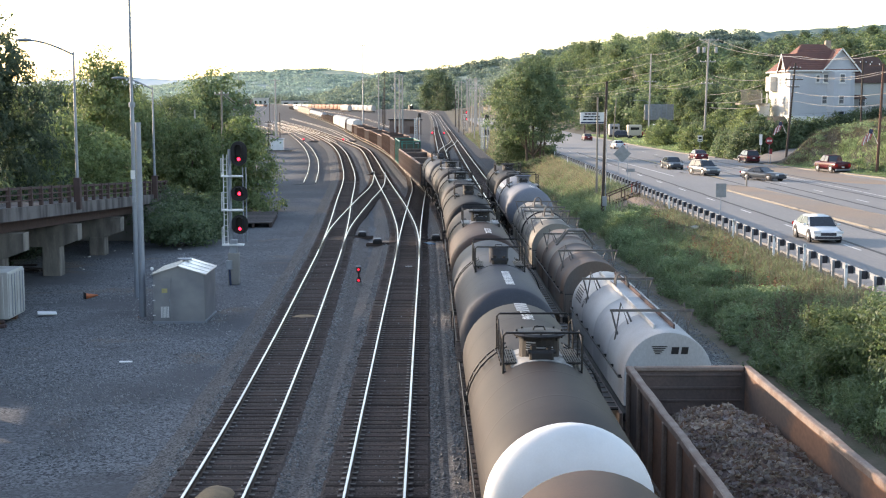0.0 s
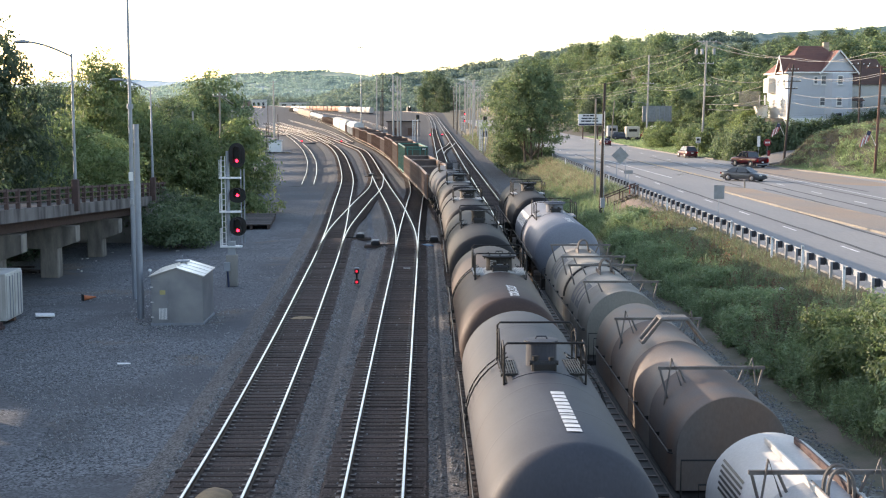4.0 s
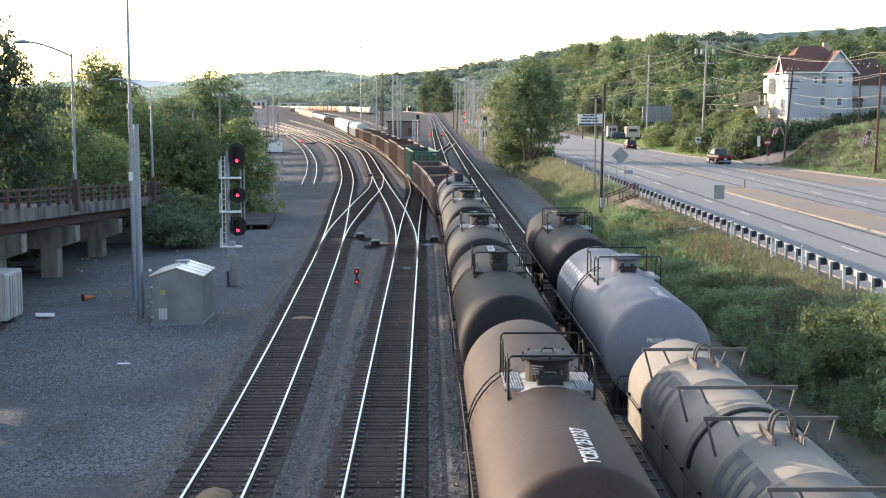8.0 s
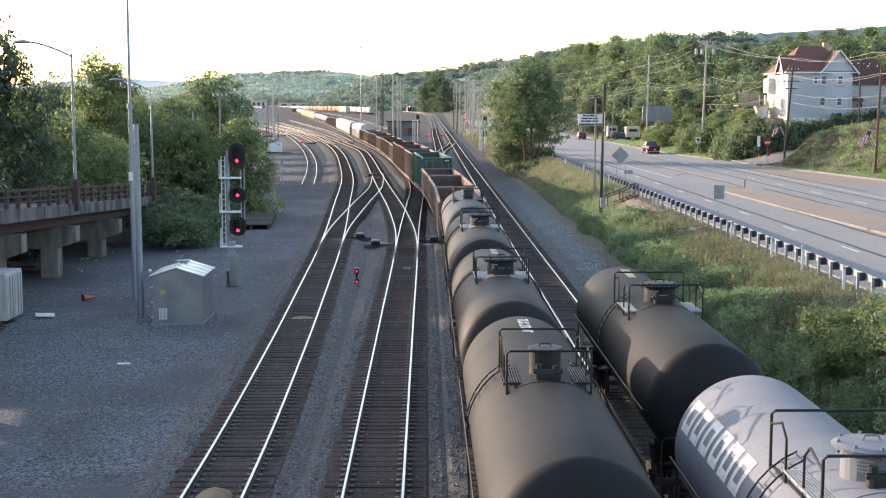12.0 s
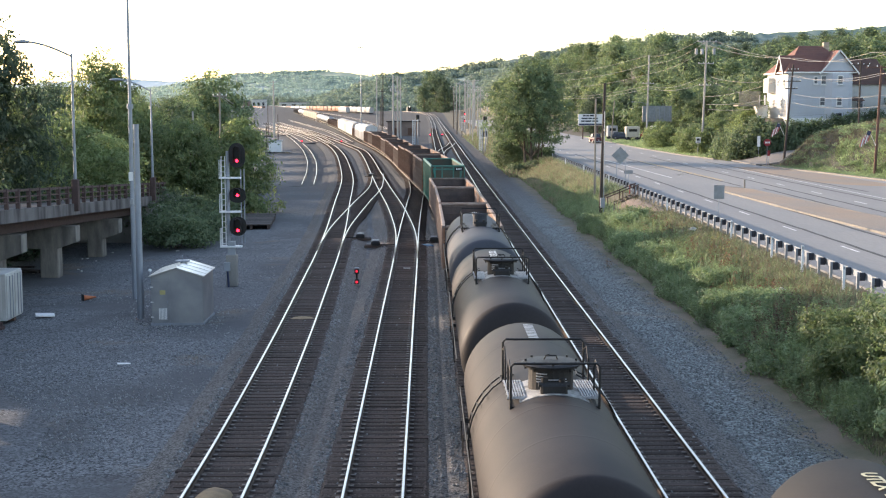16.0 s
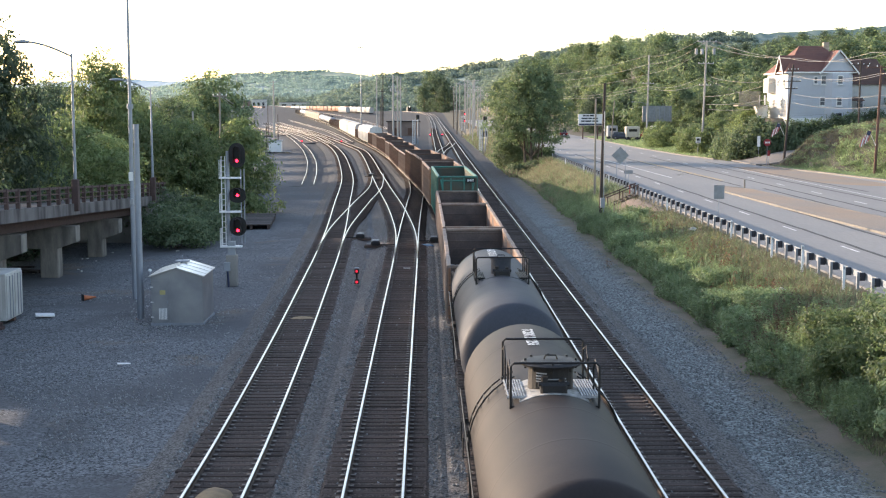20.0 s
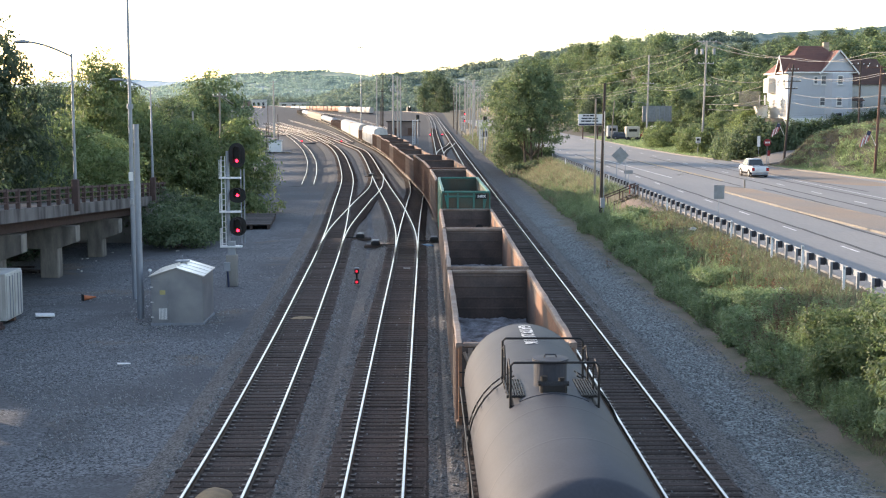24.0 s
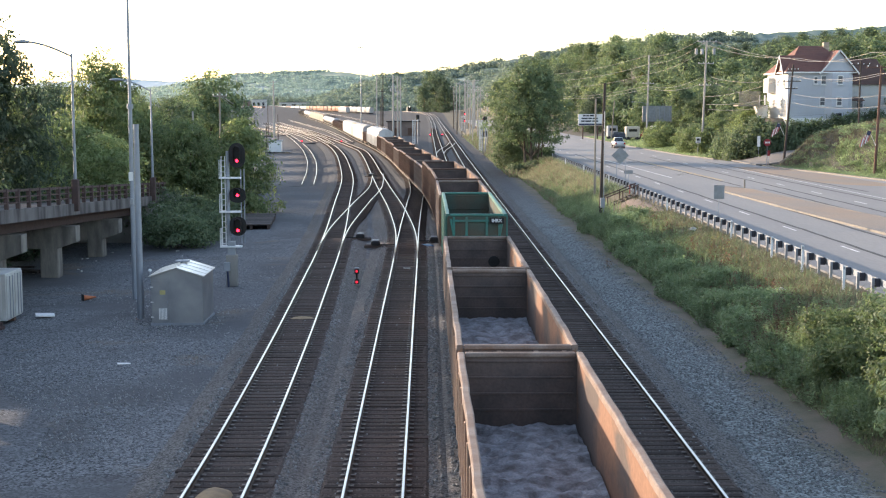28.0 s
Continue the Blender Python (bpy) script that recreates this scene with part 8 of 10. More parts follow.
    part("side_porch", box(bmesh.new(), (-0.5, D - 3.0, 4.9), (1.0, 2.8, 2.2), bevel=0.03), M["siding_white"], h, "white enclosed upper porch")
    part("porch_post", box(bmesh.new(), (-1.5, D - 4.6, 1.7), (0.2, 0.2, 3.6)), M["white"], h)
    part("porch_post", box(bmesh.new(), (-1.5, D - 1.4, 1.7), (0.2, 0.2, 3.6)), M["white"], h)
    part("lean_to", box(bmesh.new(), (-1.9, D - 3.6, 0.8), (1.6, 2.6, 2.4), bevel=0.03), M["white"], h, "white lean-to shed")
    part("chimney", box(bmesh.new(), (W * 0.72, D * 0.42, H + 3.8), (0.8, 0.7, 1.5), bevel=0.02), M["chimney"], roof)
    part("vent_pipe", rod(bmesh.new(), (W * 0.75, 2.0, H + 1.6), (W * 0.75, 2.0, H + 3.0), 0.08, 8), M["white"], roof)
    # rear wing
    part("wing_wall", box(bmesh.new(), (W + 3.4, 6.6, 2.4), (6.4, 6.0, 5.2)), M["siding_white"], h)
    bm = bmesh.new()
    f = [bm.verts.new(p) for p in ((W - 0.2, 3.2, 5.0), (W + 7.2, 3.2, 5.0), (W + 7.2, 10, 5.0), (W - 0.2, 10, 5.0), (W - 0.2, 6.6, 8.9), (W + 5.6, 6.6, 8.9))]
    for q in ((0, 1, 5, 4), (1, 2, 5), (2, 3, 4, 5), (3, 0, 4), (3, 2, 1, 0)):
        bm.faces.new([f[i] for i in q])
    bmesh.ops.recalc_face_normals(bm, faces=bm.faces[:])
    part("wing_roof", bm, M["shingle_dark"], h)
    window(W + 2.3, 3.57, 2.3, 0.9, 1.6, "front")
    part("wing_porch_roof", box(bmesh.new(), (W + 1.0, 2.0, 2.9), (2.2, 2.6, 0.12), Matrix.Rotation(radians(12), 3, "X")), M["shingle_dark"], h)


def siding_mat(name, color, second):
    return mat(name, color, 0.7, 0, 0.06, 0.5, 20, 0.05, second=second, amount=0.4)


# One siding in two colours: blue-grey for the shaded front, white where sunlit.
M["siding"] = siding_mat("siding tinted for the shaded side", (0.50, 0.525, 0.57), (0.44, 0.46, 0.50))
M["siding_white"] = siding_mat("white siding", (0.60, 0.60, 0.575), (0.52, 0.51, 0.485))
M["shingle"] = mat("red-brown shingles", (0.19, 0.085, 0.065), 0.85, 0, 0.3, 0.8, 8, 0.3, second=(0.13, 0.068, 0.058))
M["shingle_dark"] = mat("dark brown shingles", (0.13, 0.075, 0.06), 0.85, 0, 0.3, 0.8, 8, 0.3)
M["chimney"] = mat("pale brick chimney", (0.45, 0.36, 0.28), 0.9, 0, 0.2, 2, 10, 0.2)
M["pane_blind"] = mat("window pane with pale blinds behind", (0.15, 0.165, 0.185), 0.12, 0, 0.1, 2.0, 9, 0.0, second=(0.07, 0.075, 0.085), amount=0.8, spec=0.8)
M["glass_dark"] = mat("window glass", (0.03, 0.035, 0.04), 0.08, 0, 0.05, 1, 5, 0.0, spec=0.8)
house()
o = thing("shed", "orange painted wooden shed beyond the bank", "shed", pose(73.5, 186, terrain(73.5, 186)))
part("wall", box(bmesh.new(), (0, 0, 1.5), (5, 4, 3.6), bevel=0.03), mat("orange siding", (0.55, 0.26, 0.10), 0.7, 0, 0.1), o)
part("roof", box(bmesh.new(), (0, 0, 3.5), (5.6, 4.6, 0.3), bevel=0.05), M["shingle_dark"], o)


def flag(x, y, z, turn):
    """A striped flag drooping from a slanted staff, in stiff folded strips."""
    f = thing("flag", "striped red and white flag drooping from a slanted staff", "flag", pose(x, y, z, 0, 0, turn))
    part("staff", rod(bmesh.new(), (0.75, 0, -1.0), (-0.1, 0, 0.75), 0.03, 6), M["white"], f)
    for k in range(9):
        x0, drop = 0.0 - k * 0.115, 0.10 * k
        fold = 0.05 * math.sin(k * 1.6)
        part("stripe", box(bmesh.new(), (x0, fold, 0.1 - drop), (0.125, 0.02, 1.25 - 0.03 * k), Matrix.Rotation(radians(16), 3, "Y")), M["flag_red"] if k % 2 == 0 else M["white"], f)
    part("canton", box(bmesh.new(), (-0.12, -0.06, 0.42), (0.45, 0.02, 0.5), Matrix.Rotation(radians(16), 3, "Y")), M["conduit"], f)


M["flag_red"] = mat("faded red cloth", (0.42, 0.10, 0.10), 0.8, 0, 0.1, 3, 20, 0.1)
flag(50.35, 147.6, 6.1, 0)
flag(48.2, 177.8, 6.5, 0)


def billboard(x, y, z, w, h, legs, label, writing):
    b = thing("billboard", label, "billboard", pose(x, y, z, 0, 0, 8))
    part("panel", box(bmesh.new(), (0, 0, legs + h / 2), (w, 0.2, h), bevel=0.02), M["white"] if writing else M["sign_back"], b)
    for s in (-0.3, 0.3) if writing else (0.0,):
        part("leg", rod(bmesh.new(), (s * w, 0.15, 0), (s * w, 0.15, legs + h * 0.6), 0.16, 8), M["rust_dark"], b)
    if writing:
        for row, z0 in ((((0.8, 0.8, 1.2, 0.6)), h * 0.36), ((1.6, 1.0, 1.4), h * 0.12), ((1.0, 1.6, 0.8, 0.8), -h * 0.12)):
            x0 = -sum(row) / 2 - 0.2
            for r in row:
                part("writing_bar", box(bmesh.new(), (x0 + r / 2, -0.115, legs + h / 2 + z0), (r - 0.15, 0.01, h * 0.13)), M["block"], b)
                x0 += r
        part("footer", box(bmesh.new(), (0, -0.115, legs + h * 0.1), (w * 0.96, 0.01, h * 0.14)), M["conduit"], b)
    else:
        for k in range(6):
            part("stringer", box(bmesh.new(), ((k - 2.5) * w / 6, -0.13, legs + h / 2), (0.08, 0.08, h)), M["galv"], b)
        part("catwalk", box(bmesh.new(), (0, -0.4, legs - 0.1), (w, 0.8, 0.08)), M["rust_dark"], b)


billboard(37.7, 300, 1.9, 5.8, 2.6, 3.1, "white billboard with rows of dark writing", True)
billboard(51.6, 292, 2.4, 6.8, 3.5, 3.6, "grey back of a large billboard", False)


M["cream_panel"] = mat("cream camper panel", (0.62, 0.57, 0.47), 0.5, 0, 0.1, 1.5, 20, 0.03, second=(0.5, 0.46, 0.38))


def parked(x, y, z, l, w, h, color, label, cab=True, turn=0):
    v = thing("parked_trailer", label, "parked vehicle", pose(x, y, z, 0, 0, turn), "vehicles parked off the road")
    part("body", box(bmesh.new(), (0, 0, 0.5 + h / 2), (l, w, h), bevel=0.15), color, v)
    part("window", box(bmesh.new(), (0, -w / 2 - 0.01, 0.5 + h * 0.66), (l * 0.6, 0.03, h * 0.24)), M["glass_dark"], v)
    for s in (-1, 1):
        for yy in (-1, 1):
            bm = lathe(bmesh.new(), [(0.0, -0.1), (0.33, -0.1), (0.35, 0.0), (0.33, 0.1), (0.0, 0.1)], 14, Matrix.Translation((s * l * 0.33, yy * (w / 2 - 0.1), 0.35)) @ Matrix.Rotation(radians(90), 4, "X"))
            part("wheel", bm, M["block"], v)


parked(47.4, 300, 1.75, 3.2, 2.3, 2.5, M["cream_panel"], "cream camper trailer parked on the lawn")
parked(43.6, 306, 1.75, 2.4, 2.2, 2.6, M["grey_paint"], "grey box trailer parked beside the lawn")
parked(53.6, 304, 1.75, 2.6, 2.2, 2.6, M["white"], "white van parked below the billboard")


def orange_building():
    b = thing("building", "orange-brown brick building on the hill", "building", pose(74.2, 201, 7.6))
    part("wall", box(bmesh.new(), (0, 0, 2.7), (8.8, 7.0, 5.6), bevel=0.02), M["orange_brick"], b)
    part("roof", box(bmesh.new(), (0, 0, 5.6), (9.4, 7.6, 0.25), bevel=0.03), M["shingle"], b)
    for x in (-2.9, 0.0, 2.9):
        w = part("window", box(bmesh.new(), (x, -3.53, 3.4), (1.2, 0.1, 1.5), bevel=0.01), M["white"], b)
        part("pane", box(bmesh.new(), (x, -3.59, 3.4), (0.95, 0.02, 1.25)), M["glass_dark"], w)


M["orange_brick"] = mat("orange brick wall", (0.50, 0.22, 0.09), 0.85, 0, 0.15, 1.0, 12, 0.2, second=(0.38, 0.17, 0.08))
orange_building()


# ---- road vehicles ----
def car_paint(name, color, metal=0.3):
    return mat(name, color, 0.28, metal, 0.05, 1.0, 30, 0.0, second=tuple(c * 0.85 for c in color))


M["tyre"] = mat("tyre rubber", (0.02, 0.02, 0.02), 0.85, 0, 0.1, 3, 20, 0.05)
M["alloy"] = mat("alloy rim", (0.24, 0.24, 0.25), 0.45, 0.6, 0.05, 3, 20, 0.0)
M["head_glass"] = mat("headlight glass", (0.75, 0.77, 0.78), 0.15, 0.1, 0.02, 3, 20, 0.0)
M["tail_red"] = mat("red tail light", (0.45, 0.02, 0.02), 0.25, 0, 0.02, 3, 20, 0.0)
SHAPES = {
    # stations from the front (-y) back: (y, underside, top of the lower body, half width); cabin: (front base, front top, rear top, rear base, roof, belt)
    "sedan": dict(L=4.75, W=1.82, rows=((-2.37, 0.40, 0.58, 0.60), (-2.30, 0.26, 0.68, 0.78), (-2.05, 0.20, 0.76, 0.87), (-1.2, 0.19, 0.90, 0.91), (-0.6, 0.19, 0.95, 0.91), (1.2, 0.19, 0.98, 0.91), (1.8, 0.22, 1.01, 0.89), (2.22, 0.28, 0.99, 0.82), (2.37, 0.42, 0.86, 0.66)), cab=(-1.25, -0.40, 0.95, 1.85, 1.46, 0.90)),
    "suv": dict(L=4.6, W=1.86, rows=((-2.3, 0.46, 0.70, 0.64), (-2.24, 0.30, 0.84, 0.80), (-1.95, 0.24, 0.95, 0.89), (-1.1, 0.22, 1.04, 0.93), (0.0, 0.22, 1.08, 0.93), (1.6, 0.22, 1.10, 0.92), (2.1, 0.28, 1.08, 0.88), (2.3, 0.40, 0.98, 0.78)), cab=(-1.2, -0.40, 1.70, 2.20, 1.68, 1.02)),
    "coupe": dict(L=4.78, W=1.90, rows=((-2.39, 0.36, 0.62, 0.70), (-2.32, 0.24, 0.70, 0.84), (-2.0, 0.20, 0.80, 0.93), (-0.8, 0.19, 0.89, 0.95), (0.6, 0.19, 0.93, 0.95), (1.5, 0.19, 1.0, 0.95), (2.2, 0.26, 1.0, 0.88), (2.39, 0.42, 0.90, 0.74)), cab=(-0.80, 0.05, 0.75, 1.65, 1.36, 0.88)),
    "pickup": dict(L=5.8, W=1.98, rows=((-2.9, 0.68, 1.02, 0.78), (-2.84, 0.52, 1.14, 0.90), (-2.5, 0.48, 1.22, 0.97), (-1.5, 0.47, 1.27, 0.99), (0.9, 0.47, 1.29, 0.99), (2.75, 0.52, 1.27, 0.98), (2.9, 0.60, 1.24, 0.95)), cab=(-1.62, -0.80, 0.65, 0.95, 2.0, 1.24)),
}
SECTION = ((0.0, 0.0), (0.82, 0.0), (0.97, 0.22), (1.0, 0.52), (0.975, 0.80), (0.88, 0.97), (0.45, 1.02), (0.0, 1.03))


def vehicle(kind, paint, label, category="car"):
    s = SHAPES[kind]
    W, L = s["W"], s["L"]
    v = thing(category, label, category, group="vehicles on the road")
    bm = bmesh.new()
    ring = [(x, z) for x, z in SECTION] + [(-x, z) for x, z in SECTION[-2:0:-1]]
    rows = [[bm.verts.new((x * hw, y, zb + z * (zt - zb))) for x, z in ring] for y, zb, zt, hw in s["rows"]]
    for a, b in zip(rows[:-1], rows[1:]):
        for i in range(len(ring)):
            j = (i + 1) % len(ring)
            bm.faces.new((a[i], a[j], b[j], b[i]))
    bm.faces.new(rows[0][::-1])
    bm.faces.new(rows[-1])
    bmesh.ops.recalc_face_normals(bm, faces=bm.faces[:])
    body = part("body", bm, paint, v, smooth=True)
    f0, f1, r1, r0, zt, zb = s["cab"]
    wb, wt = W / 2 - 0.06, W / 2 - 0.26
    bm = bmesh.new()
    lo = [bm.verts.new((x, y, zb)) for x, y in ((-wb, f0), (wb, f0), (wb, r0), (-wb, r0))]
    hi = [bm.verts.new((x, y, zt)) for x, y in ((-wt, f1), (wt, f1), (wt, r1), (-wt, r1))]
    bm.faces.new(hi)
    bm.faces.new(lo[::-1])
    for i in range(4):
        j = (i + 1) % 4
        bm.faces.new((lo[i], lo[j], hi[j], hi[i]))
    bmesh.ops.recalc_face_normals(bm, faces=bm.faces[:])
    bmesh.ops.bevel(bm, geom=bm.edges[:], offset=0.09, segments=3, affect="EDGES")
    cabin = part("cabin", bm, M["block"] if kind == "coupe" else paint, v, smooth=True)

    def quad(name, pts, material, push):
        b2 = bmesh.new()
        n = (Vector(pts[1]) - Vector(pts[0])).cross(Vector(pts[3]) - Vector(pts[0])).normalized()
        if n.dot(Vector(push)) < 0:
            n = -n
        c = sum((Vector(p) for p in pts), Vector()) / 4
        fr = [b2.verts.new(c + (Vector(p) - c) * 0.955 + n * 0.012) for p in pts]
        bk = [b2.verts.new(c + (Vector(p) - c) * 0.955 - n * 0.01) for p in pts]
        b2.faces.new(fr)
        b2.faces.new(bk[::-1])
        for i in range(4):
            j = (i + 1) % 4
            b2.faces.new((fr[i], bk[i], bk[j], fr[j]))
        bmesh.ops.recalc_face_normals(b2, faces=b2.faces[:])
        part(name, b2, material, cabin)
    zt2 = zt - 0.05
    up = (zt2 - zb) / (zt - zb)                      # the glass lies in the cabin's own faces
    f1, r1, wt = f0 + (f1 - f0) * up, r0 + (r1 - r0) * up, wb + (wt - wb) * up
    quad("windscreen", [(-wb + 0.05, f0, zb), (wb - 0.05, f0, zb), (wt - 0.03, f1, zt2), (-wt + 0.03, f1, zt2)], M["glass_dark"], (0, -1, 0.3))
    quad("rear_window", [(-wb + 0.05, r0, zb), (wb - 0.05, r0, zb), (wt - 0.03, r1, zt2), (-wt + 0.03, r1, zt2)], M["glass_dark"], (0, 1, 0.3))
    m0, m1 = (f0 * 0.45 + r0 * 0.55), (f1 * 0.5 + r1 * 0.5)
    for sx in (-1, 1):
        quad("side_window", [(sx * wb, f0 + 0.22, zb + 0.03), (sx * wb, m0, zb + 0.03), (sx * wt, m1, zt2), (sx * wt, f1 + 0.05, zt2)], M["glass_dark"], (sx, 0, 0.2))
        quad("side_window", [(sx * wb, m0 + 0.06, zb + 0.03), (sx * wb, r0 - 0.18, zb + 0.03), (sx * wt, r1 - 0.05, zt2), (sx * wt, m1 + 0.06, zt2)], M["glass_dark"], (sx, 0, 0.2))
        part("headlight", box(bmesh.new(), (sx * (W / 2 - 0.27), -L / 2 + 0.06, 0.66 if kind != "pickup" else 0.86), (0.42, 0.14, 0.16), bevel=0.03), M["head_glass"], body)
        part("tail_light", box(bmesh.new(), (sx * (W / 2 - 0.20), L / 2 - 0.03, 0.80 if kind != "pickup" else 0.92), (0.30, 0.10, 0.18 if kind != "pickup" else 0.36), bevel=0.02), M["tail_red"], body)
        part("mirror", box(bmesh.new(), (sx * (W / 2 + 0.08), f0 + 0.35, zb + 0.08), (0.2, 0.1, 0.14), bevel=0.03), paint, body)
    part("grille", box(bmesh.new(), (0, -L / 2 + 0.02, 0.55 if kind != "pickup" else 0.8), (0.9, 0.05, 0.18), bevel=0.01), M["block"], body)
    part("bumper", box(bmesh.new(), (0, -L / 2 + 0.05, 0.36), (W - 0.3, 0.12, 0.16), bevel=0.03), M["block"], body)
    part("rear_bumper", box(bmesh.new(), (0, L / 2 - 0.03, 0.42), (W - 0.2, 0.14, 0.18), bevel=0.03), M["galv"] if kind == "pickup" else paint, body)
    part("number_plate", box(bmesh.new(), (0, L / 2 + 0.025, 0.72), (0.32, 0.02, 0.16)), M["white"], body)
    part("underbody", box(bmesh.new(), (0, 0, 0.27), (W - 0.12, L - 0.7, 0.20)), M["block"], body)
    if kind == "pickup":
        part("cargo_bed", box(bmesh.new(), (0, 1.92, 1.24), (W - 0.3, 1.7, 0.12)), M["block"], body)
    if kind == "suv":
        for sx in (-1, 1):
            part("roof_rail", box(bmesh.new(), (sx * (wt - 0.06), 0.7, zt + 0.04), (0.05, 1.7, 0.05)), M["alloy"], cabin)
    wr = 0.345 if kind in ("sedan", "coupe") else 0.43 if kind == "pickup" else 0.38
    for sx in (-1, 1):
        for y in (-L * 0.30, L * 0.29):
            w = part("wheel", lathe(bmesh.new(), [(0.0, -0.09), (wr * 0.6, -0.10), (wr * 0.93, -0.11), (wr, -0.06), (wr, 0.06), (wr * 0.93, 0.11), (wr * 0.6, 0.10), (0.0, 0.09)], 18, Matrix.Rotation(radians(90), 4, "Y")), M["tyre"], v, at=pose(sx * (W / 2 - 0.075), y, wr))
            part("rim", lathe(bmesh.new(), [(0.0, 0.02), (wr * 0.3, 0.03), (wr * 0.62, 0.0), (wr * 0.62, -0.03)], 10, Matrix.Translation((sx * 0.105, 0, 0)) @ Matrix.Rotation(radians(90 * sx), 4, "Y")), M["alloy"], w)
            # Black disc on the body side stands for the shade in the wheel well.
            part("wheel_arch", lathe(bmesh.new(), [(0.0, -0.012), (wr + 0.09, -0.012), (wr + 0.09, 0.012), (0.0, 0.012)], 20, Matrix.Translation((sx * (W / 2 + 0.002), y, wr + 0.01)) @ Matrix.Rotation(radians(90), 4, "Y")), M["block"], body)
    return v


_v = vehicle("pickup", car_paint("bright red truck paint", (0.30, 0.02, 0.02), 0.0), "red pickup truck parked on the lawn", "truck")
_v.matrix_basis = pose(51.0, 303, 1.75, 0, 0, 80)
_v = vehicle("suv", car_paint("dark blue paint", (0.04, 0.05, 0.075), 0.2), "dark car parked at the edge of the lawn")
_v.matrix_basis = pose(45.2, 301, 1.75, 0, 0, 70)
# (vehicle, rows of (t, x, y)); heading follows the way
TRAFFIC = []
TRAFFIC.append((vehicle("sedan", car_paint("white car paint", (0.80, 0.80, 0.79), 0.0), "white sedan in the near lane"), -1,
                ((0, 22.9, 76.0), (0.3, 22.8, 69.8), (1, 22.5, 55.0), (2, 22.2, 34), (3, 22.2, 13), (4, 22.2, -9), (28, 22.2, -60))))
TRAFFIC.append((vehicle("sedan", car_paint("dark grey car paint", (0.08, 0.088, 0.095)), "dark grey sedan waiting to turn"), -1,
                ((0, 29.9, 159.5), (1.2, 30.2, 155.6), (2, 30.2, 148.5), (3, 30.6, 142), (3.5, 31.6, 139.6), (4.5, 36.4, 135.5), (5.5, 42.0, 130), (6, 44.5, 125), (7, 49.5, 114), (9, 60, 92), (28, 75, 60))))
TRAFFIC.append((vehicle("suv", car_paint("silver grey paint", (0.19, 0.20, 0.20), 0.5), "silver grey small SUV turning across the road"), -1,
                ((0, 30.9, 145.5), (0.3, 31.15, 144.6), (1.2, 34.8, 139), (2, 37.8, 133), (2.5, 39.8, 131), (3, 41.3, 127), (3.5, 43.4, 123), (5, 51, 108), (7, 62, 86), (28, 75, 60))))
TRAFFIC.append((vehicle("coupe", car_paint("dark silver paint", (0.13, 0.14, 0.15), 0.5), "grey coupe with a black soft top"), -1,
                ((0, 35.0, 135.5), (0.6, 38.0, 131.5), (1.2, 40.6, 128.5), (1.5, 42.0, 126.0), (2, 44.2, 121.5), (3, 49, 112), (5, 60, 92), (28, 75, 60))))
TRAFFIC.append((vehicle("sedan", car_paint("red car paint", (0.11, 0.007, 0.014), 0.0), "red sedan driving away"), 1,
                ((0, 38.2, 184), (1.2, 37.3, 203), (2, 36.2, 214), (3, 36.0, 236), (3.5, 35.8, 247), (5, 35, 285), (7, 34, 335), (10, 32, 420), (28, 31, 560))))
TRAFFIC.append((vehicle("suv", car_paint("dark red paint", (0.075, 0.008, 0.012), 0.0), "dark red SUV driving away", "car"), 1,
                ((0, 43.4, 176), (0.7, 43.3, 177.6), (2, 41.6, 182), (3, 41.0, 189), (3.5, 40.6, 195), (5.5, 38.2, 208), (6.5, 37.6, 218), (8, 37.2, 238), (9, 37.2, 250), (10, 37.2, 270), (12, 36.2, 305), (14, 35, 345), (28, 32, 600))))
TRAFFIC.append((vehicle("pickup", car_paint("red truck paint", (0.085, 0.005, 0.010), 0.0), "red pickup truck pulling away slowly", "truck"), 1,
                ((0, 47.0, 151), (0.6, 46.6, 154), (1.2, 45.5, 157.5), (2, 44.6, 163), (3, 43.0, 166.5), (5.5, 41.2, 171.5), (6.5, 40.7, 173.5), (8, 40.2, 178.5), (9, 39.7, 186), (10, 39.2, 196), (11, 38.0, 206), (12, 37.2, 216), (12.5, 37.0, 223), (14.5, 36.8, 256), (15.5, 36.2, 268), (17, 34.5, 286), (18, 34.2, 298), (22, 33, 350), (28, 32, 440))))
TRAFFIC.append((vehicle("pickup", car_paint("white truck paint", (0.72, 0.73, 0.74), 0.0), "white pickup truck driving away", "truck"), 1,
                ((0, 38.5, -150), (18, 38.0, 20), (21.5, 37.6, 92), (23.5, 37.3, 135.5), (24, 36.8, 146), (25, 36.6, 172.5), (26, 35.6, 191.5), (27, 35.3, 213), (28, 35.8, 243))))
TRAFFIC.append((vehicle("sedan", car_paint("pale car paint", (0.62, 0.64, 0.66), 0.1), "pale sedan far along the road"), 1,
                ((0, 33.4, 230), (2, 31.2, 258), (3, 30.6, 282), (5, 30, 330), (10, 29, 440), (28, 28, 620))))
TRAFFIC.append((vehicle("sedan", car_paint("maroon car paint", (0.11, 0.008, 0.015), 0.0), "maroon sedan far along the road"), 1,
                ((0, 34.2, 281), (1.2, 33.2, 305), (5, 31, 390), (12, 30, 500), (28, 29, 660))))


